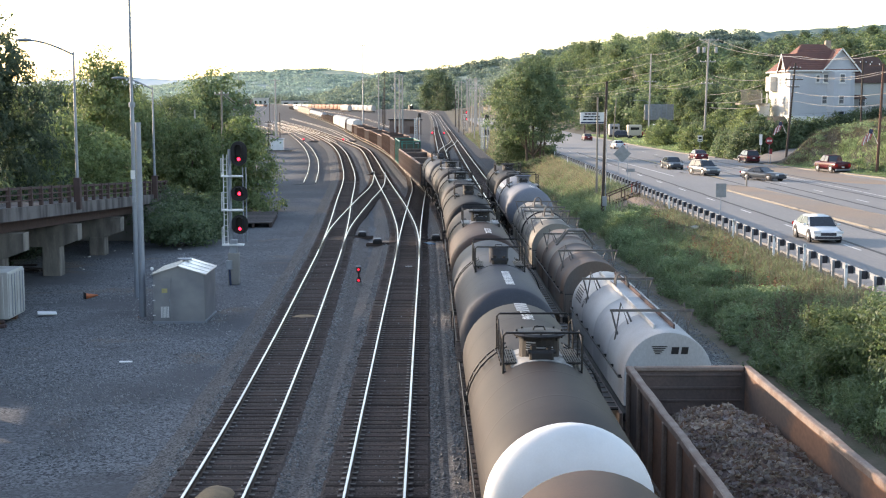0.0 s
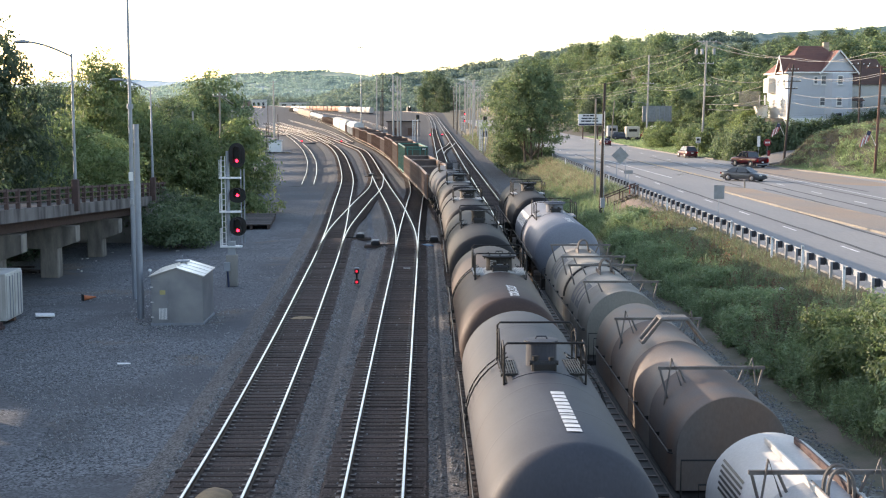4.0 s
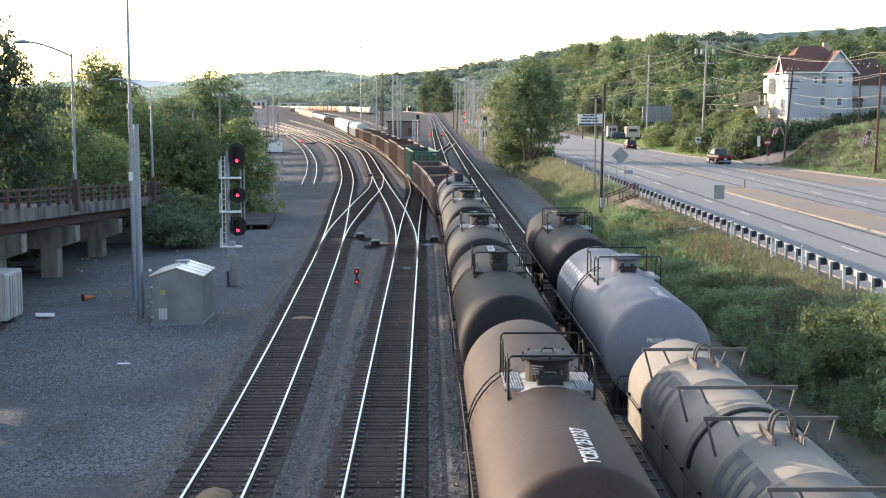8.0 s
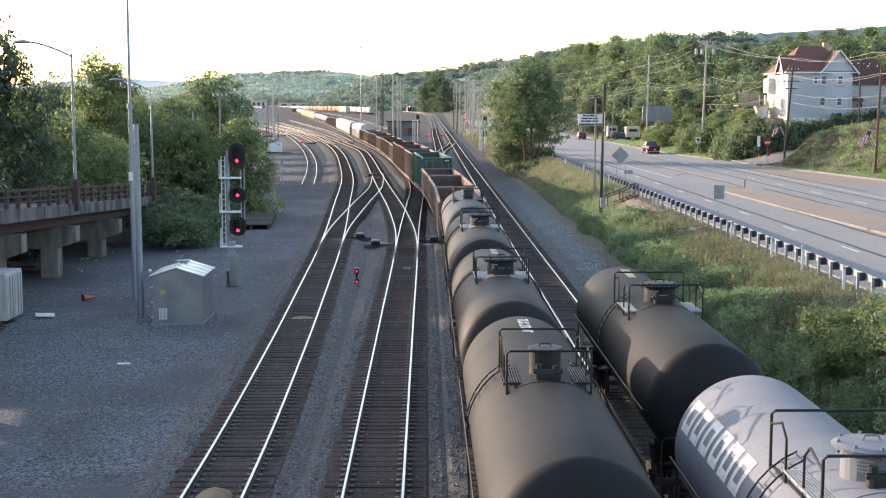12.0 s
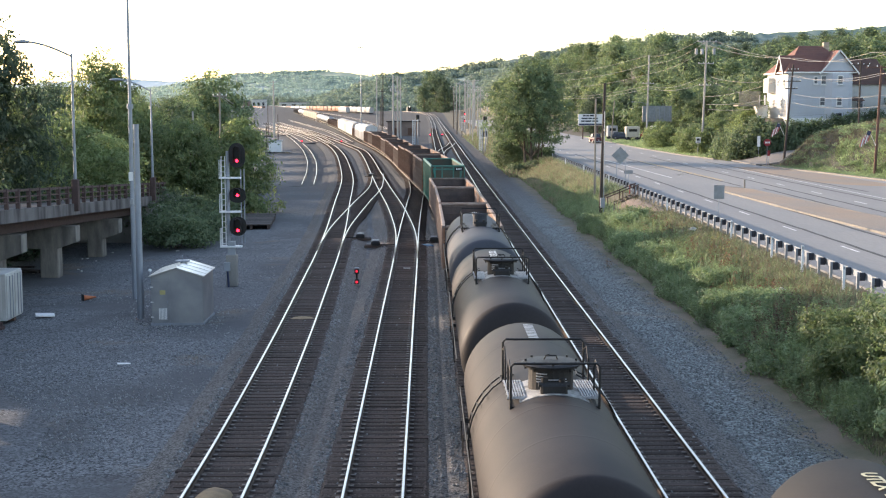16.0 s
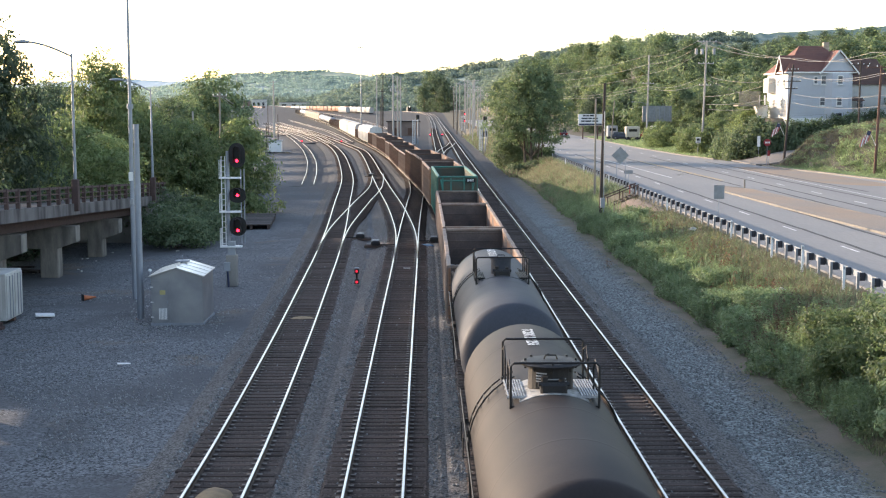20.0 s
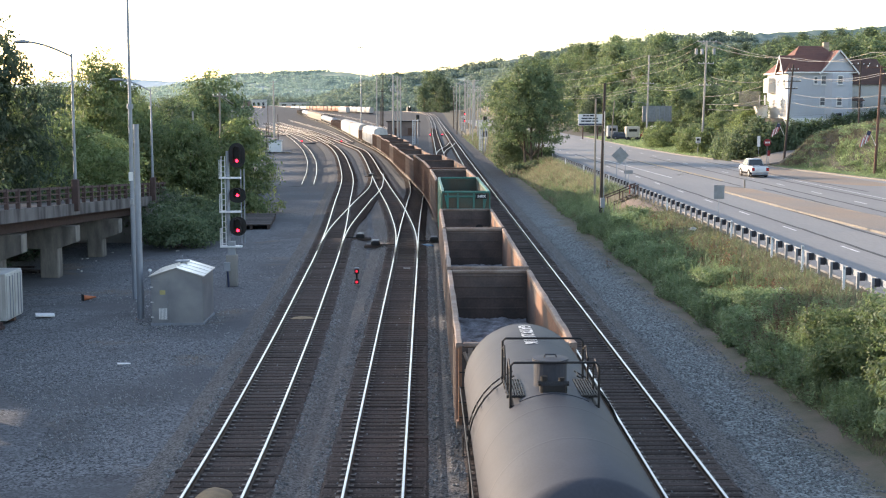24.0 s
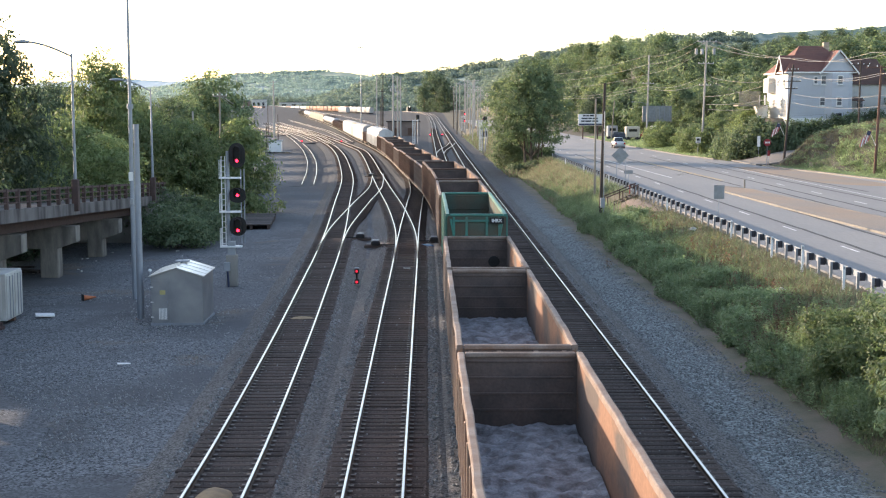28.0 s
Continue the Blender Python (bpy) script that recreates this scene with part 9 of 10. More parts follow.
# ---- weeds, shrubs and grass ----
def scatter_blades(rng, xs, ys, h, w, leaf, name, label, lean=0.35):
    """Upright narrow blades: each a bent strip of two quads."""
    n = len(xs)
    z = np.array([terrain(x, y) for x, y in zip(xs, ys)]) - 0.03
    p = np.stack([xs, ys, z], 1)
    a = rng.uniform(0, 2 * math.pi, n)
    side = np.stack([np.cos(a), np.sin(a), np.zeros(n)], 1)
    tilt = np.stack([rng.normal(0, lean, n), rng.normal(0, lean, n), np.ones(n)], 1)
    hh = (h * rng.uniform(0.5, 1.4, n))[:, None]
    ww = (w * rng.uniform(0.6, 1.4, n))[:, None]
    mid = p + tilt * hh * 0.55
    tip = p + tilt * np.array((1.9, 1.9, 1)) * hh
    v = np.stack([p - side * ww, p + side * ww, mid + side * ww * 0.9, mid - side * ww * 0.9, tip + side * ww * 0.15, tip - side * ww * 0.15], 1).reshape(-1, 3)
    k = np.arange(n)[:, None] * 6
    f = np.concatenate([k + np.array((0, 1, 2, 3)), k + np.array((3, 2, 4, 5))])
    tagged(new(name, np_mesh(name, v, f, LEAF[leaf])), label, "vegetation", kind="stuff")


def weed_clumps(rng, spots, leaf, name, label, size=0.09, count=55):
    """Leafy weeds: small clouds of leaves round each spot (x, y, height, width)."""
    V, F, base = [], [], 0
    for x, y, h, w in spots:
        z = terrain(x, y)
        n = max(8, int(count * h * w))
        cs = [(x + rng.normal(0, w * 0.22), y + rng.normal(0, w * 0.22), z + h * t) for t in (0.3, 0.55, 0.8)]
        rs = [(w * 0.5, w * 0.5, h * 0.32), (w * 0.42, w * 0.42, h * 0.3), (w * 0.25, w * 0.25, h * 0.25)]
        v, f = leaves(rng, cs, rs, n, size)
        V.append(v)
        F.append(f + base)
        base += len(v)
    tagged(new(name, np_mesh(name, np.concatenate(V), np.concatenate(F), LEAF[leaf])), label, "vegetation", kind="stuff")


rng = np.random.default_rng(21)
n = 42000
xs = 12.8 + 5.7 * rng.beta(1.0, 1.4, n)
ys = 34 + 175 * rng.beta(1.0, 1.9, n)
bare = (ys > 97) & (ys < 122) & (xs > 15.0) & (rng.uniform(size=n) > 0.12)       # trodden earth round the steps
xs, ys = xs[~bare], ys[~bare]
n = len(xs)
scatter_blades(rng, xs, ys, 0.27, 0.018, "grass", "bank_grass", "long yellow-green grass on the road bank")
m = 30000
scatter_blades(rng, 15.2 + 3.5 * rng.beta(1.2, 1.0, m), 36 + 66 * rng.beta(1.0, 1.3, m), 0.15, 0.02, "turf", "bank_turf", "short grey-green turf on the upper bank", 0.5)
keep = rng.uniform(size=n) < 0.09
scatter_blades(rng, xs[keep] + 0.05, ys[keep], 0.5, 0.014, "dry", "dry_grass", "dry straw-coloured grass stalks on the bank", 0.2)
n = 9000
scatter_blades(rng, 12.8 + 5 * rng.uniform(size=n), 130 + 85 * rng.uniform(size=n), 0.6, 0.03, "dry", "dry_bank_grass", "tall dry tan grass on the far bank", 0.25)
n = 16000
scatter_blades(rng, 12.8 + 6 * rng.uniform(size=n), 120 + 100 * rng.uniform(size=n), 0.5, 0.03, "grass", "far_bank_grass", "yellow-green grass on the far bank", 0.3)
spots = []
for _ in range(1000):
    y = 36 + 120 * rng.beta(1.0, 1.6)
    x = 12.9 + 0.5 * math.sin(y * 0.35) + 0.3 * math.sin(y * 0.9) + 4.6 * rng.beta(1.0, 2.2)
    if 98 < y < 121 and x > 14.8:
        continue
    spots.append((x, y, rng.uniform(0.3, 1.05) * (1 - 0.55 * smoothstep(14.8, 16.5, x)), rng.uniform(0.4, 0.9)))
weed_clumps(rng, spots, "weed", "bank_weeds", "leafy green weeds on the bank", 0.075, 170)


def leafy_stalks(rng, n, leaf, name, label, xr, yr, height, leaf_size, per=20):
    """Upright weeds: narrow leaves set round leaning stems."""
    x = xr[0] + 0.45 * np.sin(np.arange(n)) + (xr[1] - xr[0]) * rng.beta(1.0, 1.8, n)
    y = yr[0] + (yr[1] - yr[0]) * rng.beta(1.0, 1.6, n)
    keep = ~((y > 97) & (y < 121) & (x > 14.8))
    x, y = x[keep], y[keep]
    n = len(x)
    z = np.array([terrain(a, b) for a, b in zip(x, y)]) - 0.05
    h = height * rng.uniform(0.45, 1.25, n) * np.array([0.75 + 0.5 * noise.noise((a * 0.5, b * 0.25, 9)) for a, b in zip(x, y)])
    lean = rng.normal(0, 0.16, (n, 2))
    k = n * per
    own = np.repeat(np.arange(n), per)
    t = rng.uniform(0.15, 1.0, k)
    p = np.stack([x[own] + lean[own, 0] * h[own] * t, y[own] + lean[own, 1] * h[own] * t, z[own] + h[own] * t], 1)
    a = rng.uniform(0, 2 * math.pi, k)
    d = np.stack([np.cos(a), np.sin(a), rng.uniform(0.1, 1.1, k)], 1)
    d /= np.linalg.norm(d, axis=1)[:, None]
    side = np.stack([-np.sin(a), np.cos(a), np.zeros(k)], 1)
    ln = (leaf_size * rng.uniform(0.6, 1.4, k) * (1.25 - 0.6 * t))[:, None]
    w = ln * 0.2
    v = np.stack([p, p + d * ln * 0.45 - side * w, p + d * ln - np.array((0, 0, 0.25)) * ln, p + d * ln * 0.45 + side * w], 1).reshape(-1, 3)
    tagged(new(name, np_mesh(name, v, np.arange(4 * k).reshape(-1, 4), LEAF[leaf])), label, "vegetation", kind="stuff")


leafy_stalks(rng, 2600, "weed", "stalk_weeds", "upright leafy green weeds along the bank's foot", (12.9, 16.6), (37, 125), 1.15, 0.17)
leafy_stalks(rng, 900, "lit", "dark_stalks", "dark green upright weeds on the bank", (13.0, 17.0), (37, 105), 0.95, 0.15)
leafy_stalks(rng, 420, "russet", "russet_stalks", "reddish-brown dock stalks among the weeds", (13.4, 17.6), (42, 92), 1.05, 0.12, 26)
leafy_stalks(rng, 130, "russet", "russet_thicket", "thicket of reddish-brown dock stalks", (13.3, 15.6), (49, 57), 1.5, 0.15, 34)
leafy_stalks(rng, 160, "weed", "weed_thicket", "tall pale green weeds in front of the shrubs", (13.6, 16.4), (44, 51), 1.7, 0.22, 30)
leafy_stalks(rng, 500, "yellow", "yellow_stalks", "yellow-green flowering weeds on the bank", (13.4, 17.8), (66, 150), 0.85, 0.13, 22)
n = 9000
scatter_blades(rng, 13.1 + 2.9 * rng.beta(1.0, 1.6, n), 38 + 105 * rng.beta(1.0, 1.5, n), 0.78, 0.022, "weed", "weed_stalks", "tall upright weed stalks at the foot of the bank", 0.14)
n = 2600
scatter_blades(rng, 14.6 + 3.8 * rng.uniform(size=n), 40 + 90 * rng.beta(1.0, 1.5, n), 0.5, 0.02, "dry", "dry_tufts", "dry grey-brown grass tufts on the upper bank", 0.3)
spots = [(x + 0.3, y + 0.4, h * 0.8, w) for x, y, h, w in spots[::3]]
weed_clumps(rng, spots, "lit", "bank_herbs", "fresh green herbs among the weeds", 0.06, 110)
spots = [(14.8 + rng.normal(0, 0.9), 50 + rng.uniform(0, 45), rng.uniform(0.6, 1.2), rng.uniform(0.35, 0.6)) for _ in range(46)]
weed_clumps(rng, spots, "russet", "reddish_weeds", "reddish-brown dry weeds on the bank", 0.06, 130)


def shrub(x, y, h, w, leaf, label, seed, size=0.075, count=5200):
    r = np.random.default_rng(seed)
    cs, rs = [], []
    for k in range(11):
        t = (k + 0.5) / 11
        a = k * 2.4
        d = w * 0.36 * math.sqrt(1 - (t - 0.3) ** 2)
        cs.append((d * math.cos(a), d * math.sin(a), h * (0.18 + 0.62 * t)))
        rs.append((w * 0.24, w * 0.24, h * 0.22))
    v, f = leaves(r, cs, rs, int(count * 1.2), size, 14)
    t = thing("shrub", label, "shrub", pose(x, y, terrain(x, y)), "shrubs on the bank")
    bm = bmesh.new()
    for c in cs:
        rod(bm, (0, 0, -0.1), c, 0.03, 5, 0.01, caps=False)
    part("stems", link_mesh("stems", bm, M["bark"]), None, t)
    part("foliage", np_mesh("foliage", v, f, LEAF[leaf]), None, t)


for k, (x, y, h, w) in enumerate(((15.3, 38.0, 2.6, 3.6), (16.6, 41.5, 2.3, 3.4), (14.6, 43.0, 2.1, 2.8), (17.0, 45.5, 1.8, 2.8), (15.4, 47.5, 1.5, 2.4), (14.3, 35.5, 2.0, 2.8), (16.6, 36.0, 2.6, 3.4), (18.0, 40.0, 2.0, 2.8))):
    shrub(x, y, h, w, "weed" if k % 2 else "lit", "dense leafy green shrub on the bank", 40 + k)
for k, (x, y, h, w) in enumerate(((13.9, 55, 1.1, 2.0), (14.2, 60.5, 1.3, 2.2), (15.0, 66, 1.2, 2.2), (14.0, 72.5, 1.3, 2.0), (15.2, 58, 1.0, 1.8), (14.4, 80, 1.4, 2.4), (13.9, 88, 1.3, 2.2), (14.6, 96, 1.5, 2.4), (13.6, 104, 1.2, 2.0), (16.0, 98, 1.1, 2.0))):
    shrub(x, y, h, w, "weed", "bushy light green weed shrub on the bank", 60 + k, 0.07, 2600)
# brush at the end of the ramp and beneath the far trees
for k, (x, y, h, w) in enumerate(((-18.0, 93.5, 2.6, 4.6), (-17.3, 99.0, 2.3, 3.6), (-19.5, 98.0, 3.2, 5.0), (-21.5, 104.0, 4.0, 6.0), (-19.2, 105.0, 3.4, 4.6), (-17.6, 110.0, 2.2, 3.4))):
    shrub(x, y, h, w, "mid", "spreading dark green shrub at the ramp's end", 80 + k, 0.13, 4200)
for k, (x, y, h, w) in enumerate(((13.4, 188, 1.6, 2.6), (12.3, 195, 6.2, 4.2), (17.4, 196, 1.8, 3.0), (13.9, 200, 4.6, 4.0), (15.6, 214, 5, 5), (16.5, 240, 5, 6), (15.6, 186.5, 1.0, 2.2))):
    shrub(x, y, h, w, "mid", "bushy undergrowth below the large tree", 90 + k, 0.17, 3200)

# bushes over the slope beyond the road, and bank grass on the right
HILL_BUSH = tree_kind(31, 4.6, 6.2, 16, 3200, 0.22, "lit", 0.05, 0.05)
HILL_BUSH2 = tree_kind(32, 4.0, 5.6, 16, 3000, 0.22, "mid", 0.05, 0.05)
k = 0
for y in np.arange(197, 262, 4.2):
    for d in (5.5, 9.5, 14.0, 19.0):
        x = kerb_x(y) + d + 2.2 * math.sin(y * 1.7 + d)
        if y < 208 and d > 14:
            continue
        place_tree(HILL_BUSH if k % 2 else HILL_BUSH2, at_ground(x, y + 1.5 * math.cos(d + y), k * 1.3, 0.62 + 0.24 * ((k * 7) % 5) / 4), "dense leafy bush on the slope beyond the road", "bushes on the roadside slope", "bush")
        k += 1
for x, y, s in ((45.4, 189.0, 0.8), (47.8, 187.6, 0.95), (50.4, 187.0, 1.0), (53.2, 186.8, 1.0), (56.0, 187.0, 0.95), (58.8, 186.8, 0.95), (61.6, 187.0, 0.9), (64.4, 187.0, 0.85), (45.6, 193.0, 0.8), (47.6, 192.6, 0.7),
                (46.6, 197.0, 0.8), (46.4, 190.8, 1.05), (47.3, 194.6, 1.05), (46.0, 200.0, 0.95), (48.4, 190.0, 0.95), (44.6, 195.4, 0.8), (49.2, 185.9, 0.5), (52.0, 185.6, 0.45), (55.0, 185.8, 0.5), (58.0, 185.6, 0.45), (61.0, 185.8, 0.5), (64.5, 182.0, 0.4)):
    place_tree(HILL_BUSH2, at_ground(x, y, x, s), "low leafy bush below the house", "bushes on the roadside slope", "bush")
n = 70000
ys = 118 + 52 * rng.beta(1.4, 1.0, n)
ds = 0.7 + 22 * rng.beta(1.0, 1.5, n)
xs = np.array([kerb_x(y) for y in ys]) + ds
grassy = (ds < 12.5 - 0.10 * (ys - 120) - np.clip((ys - 153) * 0.6, 0, 7) + 1.4 * np.sin(ys * 0.5 + ds)) | (rng.uniform(size=n) < 0.06)      # the upper flank by the street is bare earth
scatter_blades(rng, xs[grassy], ys[grassy], 0.34, 0.03, "weed", "hill_grass", "sunlit rough grass on the bank beyond the road", 0.4)
twigs = ~grassy & (rng.uniform(size=n) < 0.6)
scatter_blades(rng, xs[twigs], ys[twigs], 0.35, 0.02, "dry", "bank_twigs", "dry grey-brown twigs and stalks on bare earth", 0.8)
spots = [(kerb_x(y) + d, y, rng.uniform(0.4, 1.0), rng.uniform(0.8, 1.8)) for y, d in zip(rng.uniform(122, 167, 190), 1.2 + 11.0 * rng.beta(1, 1.3, 190))]
weed_clumps(rng, spots, "weed", "bank_bushes", "low green weeds scattered over the bank", 0.10, 90)
for x0, y0, x1, y1 in ((48.9, 155.8, 50.4, 154.4), (50.5, 154.3, 51.9, 153.0)):
    wall = thing("timber_wall", "low retaining wall of weathered timbers", "retaining wall", pose((x0 + x1) / 2, (y0 + y1) / 2, ROAD_Z + 0.15, 0, 0, math.degrees(math.atan2(y1 - y0, x1 - x0))), "timbers at the foot of the bank")
    for k in range(4):
        part("timber", box(bmesh.new(), (0.05 * math.sin(k * 2), 0.10 * k, 0.12 + 0.24 * k), (math.hypot(x1 - x0, y1 - y0) - 0.02, 0.22, 0.22), bevel=0.02), M["pole_wood"], wall)
n = 12000                                            # the mown lawn by the parked vehicles
ys = 256 + 80 * rng.uniform(size=n)
xs = np.array([kerb_x(y) for y in ys]) + 0.6 + 14 * rng.uniform(size=n)
scatter_blades(rng, xs, ys, 0.22, 0.06, "weed", "lawn_grass", "mown lawn beside the road", 0.4)
n = 9000
ys = 182 + 230 * rng.uniform(size=n) ** 1.3
xs = 11.6 + 6.2 * rng.uniform(size=n)
scatter_blades(rng, xs[::2], ys[::2], 0.9, 0.07, "dry", "dry_brush", "dry tan brush between track and road", 0.5)
scatter_blades(rng, xs[1::2], ys[1::2], 0.8, 0.08, "weed", "verge_brush", "green brush between track and road", 0.5)
ys = 196 + 80 * rng.uniform(size=n)
xs = np.array([kerb_x(y) for y in ys]) + 0.8 + 7 * rng.uniform(size=n)
scatter_blades(rng, xs, ys, 0.4, 0.04, "weed", "verge_grass", "green verge grass beside the far kerb", 0.4)
for k, (x, y, s) in enumerate(((74, 178, 0.75), (70.5, 196, 0.7), (78, 190, 0.9), (84, 200, 1.0), (66, 206, 0.9), (72, 212, 1.0))):
    place_tree(TREES["wood3" if k % 2 else "wood1"], at_ground(x, y, k, s), "leafy tree behind the house", "trees behind the house")

# trees far down the line
for k, (x, y, s) in enumerate(((-1.5, 1060, 1.7), (8, 1080, 2.2), (16, 1090, 1.9), (4, 1130, 2.4), (14, 1020, 1.5), (11, 1100, 2.1))):
    place_tree(TREES["wood2"], at_ground(x, y, k, s), "large dark tree far down the line", "far trees by the line")
r2 = np.random.default_rng(77)
V, F, base = [], [], 0
for _ in range(330):
    y = r2.uniform(900, 2300)
    x = r2.uniform(-0.20, 0.10) * y + (40 if y < 1200 else 0)
    if y < 1500 and x < 40:
        continue
    h, w = r2.uniform(9, 17), r2.uniform(14, 26)
    z = terrain(x, y)
    v, f = leaves(r2, [(x, y, z + h * 0.45), (x + w * 0.3, y, z + h * 0.35), (x - w * 0.3, y, z + h * 0.38)], [(w * 0.35, w * 0.35, h * 0.5), (w * 0.3, w * 0.3, h * 0.4), (w * 0.3, w * 0.3, h * 0.4)], 420, 1.3)
    V.append(v)
    F.append(f + base)
    base += len(v)
RIDGE = ((-420, 3), (-260, 7), (-140, 16), (-90, 33), (-50, 45), (-15, 45), (35, 53), (80, 63), (120, 70), (300, 95), (700, 120))
for _ in range(620):                                 # woods over the nearer ridge
    x, t = r2.uniform(-150, 420), r2.uniform(0.02, 1.0)
    y, w = 1740 - 525 * (1 - t) ** 1.3, r2.uniform(14, 26)
    z, h = -2 + (lerp_table(x, RIDGE) + 2) * t ** 0.8, r2.uniform(6, 11)
    v, f = leaves(r2, [(x, y, z + h * 0.4), (x + w * 0.35, y, z + h * 0.3)], [(w * 0.5, w * 0.4, h * 0.5), (w * 0.4, w * 0.4, h * 0.4)], 150, 1.9)
    V.append(v)
    F.append(f + base)
    base += len(v)
tagged(new("far_woods", np_mesh("far_woods", np.concatenate(V), np.concatenate(F), LEAF["far"])), "belt of woods far beyond the yard with painted-in haze", "woods", kind="stuff")
FAR_RIDGE = ((-900, 22), (-700, 34), (-580, 52), (-500, 68), (-430, 77), (-330, 83), (-235, 86), (-190, 84), (-150, 78), (-100, 74), (-60, 78), (120, 92))
V, F, base = [], [], 0
for k in range(1500):                                # woods over the far ridge, but for its meadow
    x, t = r2.uniform(-700, 60), r2.uniform(0.1, 1.0)
    if -300 < x < -130 and 0.79 + 0.05 * smoothstep(-200, -140, x) < t < 0.86 + 0.2 * smoothstep(-285, -215, x):
        continue
    y, w = 2995 - 900 * (1 - t) ** 1.3, r2.uniform(20, 44)
    z, h = -2 + (lerp_table(x, FAR_RIDGE) + 2) * t ** 0.8, r2.uniform(3.5, 8) * (0.6 + 0.4 * t)
    v, f = leaves(r2, [(x, y, z + h * 0.2), (x + w * 0.4, y, z + h * 0.1)], [(w * 0.5, w * 0.4, h * 0.6), (w * 0.4, w * 0.4, h * 0.5)], 52, 3.6)
    V.append(v)
    F.append(f + base)
    base += len(v)
tagged(new("ridge_woods", np_mesh("ridge_woods", np.concatenate(V), np.concatenate(F), LEAF["hazy"])), "green woods along the far ridge with painted-in haze", "woods", kind="stuff")
# unseen low scrub left of the ramp, added to shade the yard ground
for k in range(13):
    y = 40 + k * 3.4
    place_tree(TREES["bush"], at_ground(-33.5 - 2.5 * math.sin(k * 2.1), y, k * 1.1, 0.72 + 0.1 * math.sin(k)), "unseen scrubby tree added to shade the ground", "scrub beyond the ramp")

# litter on the bank
for x, y, w, m, label in ((15.9, 61.5, 0.32, "sign_red", "crumpled red wrapper in the grass"), (16.2, 59.0, 0.4, "white", "torn white plastic bag in the grass"), (17.3, 84.0, 0.35, "white", "white paper scrap below the guardrail")):
    bm = bmesh.new()
    for k in range(4):
        box(bm, (0.08 * math.sin(k * 2), 0.07 * math.cos(k * 3), 0.08 + 0.03 * k), (w, w * 0.7, 0.03), Matrix.Rotation(0.5 * math.sin(k * 1.7), 3, "X") @ Matrix.Rotation(k * 0.8, 3, "Z"))
    tagged(part("litter", bm, M[m], at=pose(x, y, terrain(x, y) + 0.12)), label, "litter")


def bare_earth():
    """The trodden tan earth beside the steps."""
    bm = bmesh.new()
    n, w = 22, 9
    rows = []
    for j in range(n + 1):
        y = 98.5 + 14.5 * j / n
        edge = math.sin(math.pi * min(1.0, max(0.0, (y - 98.5) / 14.5))) ** 0.7
        row = []
        for i in range(w + 1):
            x = 18.55 - (0.3 + 2.6 * edge) * i / w
            lift = 0.22 * math.sin(math.pi * i / w) * edge + 0.07 * noise.noise((x * 1.3, y * 1.3, 2)) * edge
            row.append(bm.verts.new((x, y, terrain(x, y) + (lift + 0.02 if 0 < i < w and 0 < j < n else -0.05))))
        rows.append(row)
    for a, b in zip(rows[:-1], rows[1:]):
        for i in range(w):
            bm.faces.new((a[i], a[i + 1], b[i + 1], b[i]))
    bmesh.ops.recalc_face_normals(bm, faces=bm.faces[:])
    earth = mat("bare tan earth", (0.25, 0.182, 0.136), 0.95, 0, 0.3, 0.9, 9, 0.5, second=(0.21, 0.155, 0.118), amount=0.8)
    tagged(part("earth_mound", bm, earth, smooth=True), "bare tan earth beside the timber steps", "earth", kind="structure")


bare_earth()


# ---- far yard ----
def light_tower(x, y, h, r, label, cross=True):
    p = thing("light_mast", label, "light mast", pose(x, y, terrain(x, y)), "masts in the yard")
    part("shaft", rod(bmesh.new(), (0, 0, 0), (0, 0, h), r, 8, r * 0.6), M["galv"], p)
    if cross:
        part("bracket", box(bmesh.new(), (0, 0, h), (2.4, 0.2, 0.2)), M["galv"], p)
        for dx in (-1.0, 0, 1.0):
            part("floodlight", box(bmesh.new(), (dx, -0.2, h + 0.2), (0.6, 0.3, 0.35), bevel=0.05), M["grey_paint"], p)


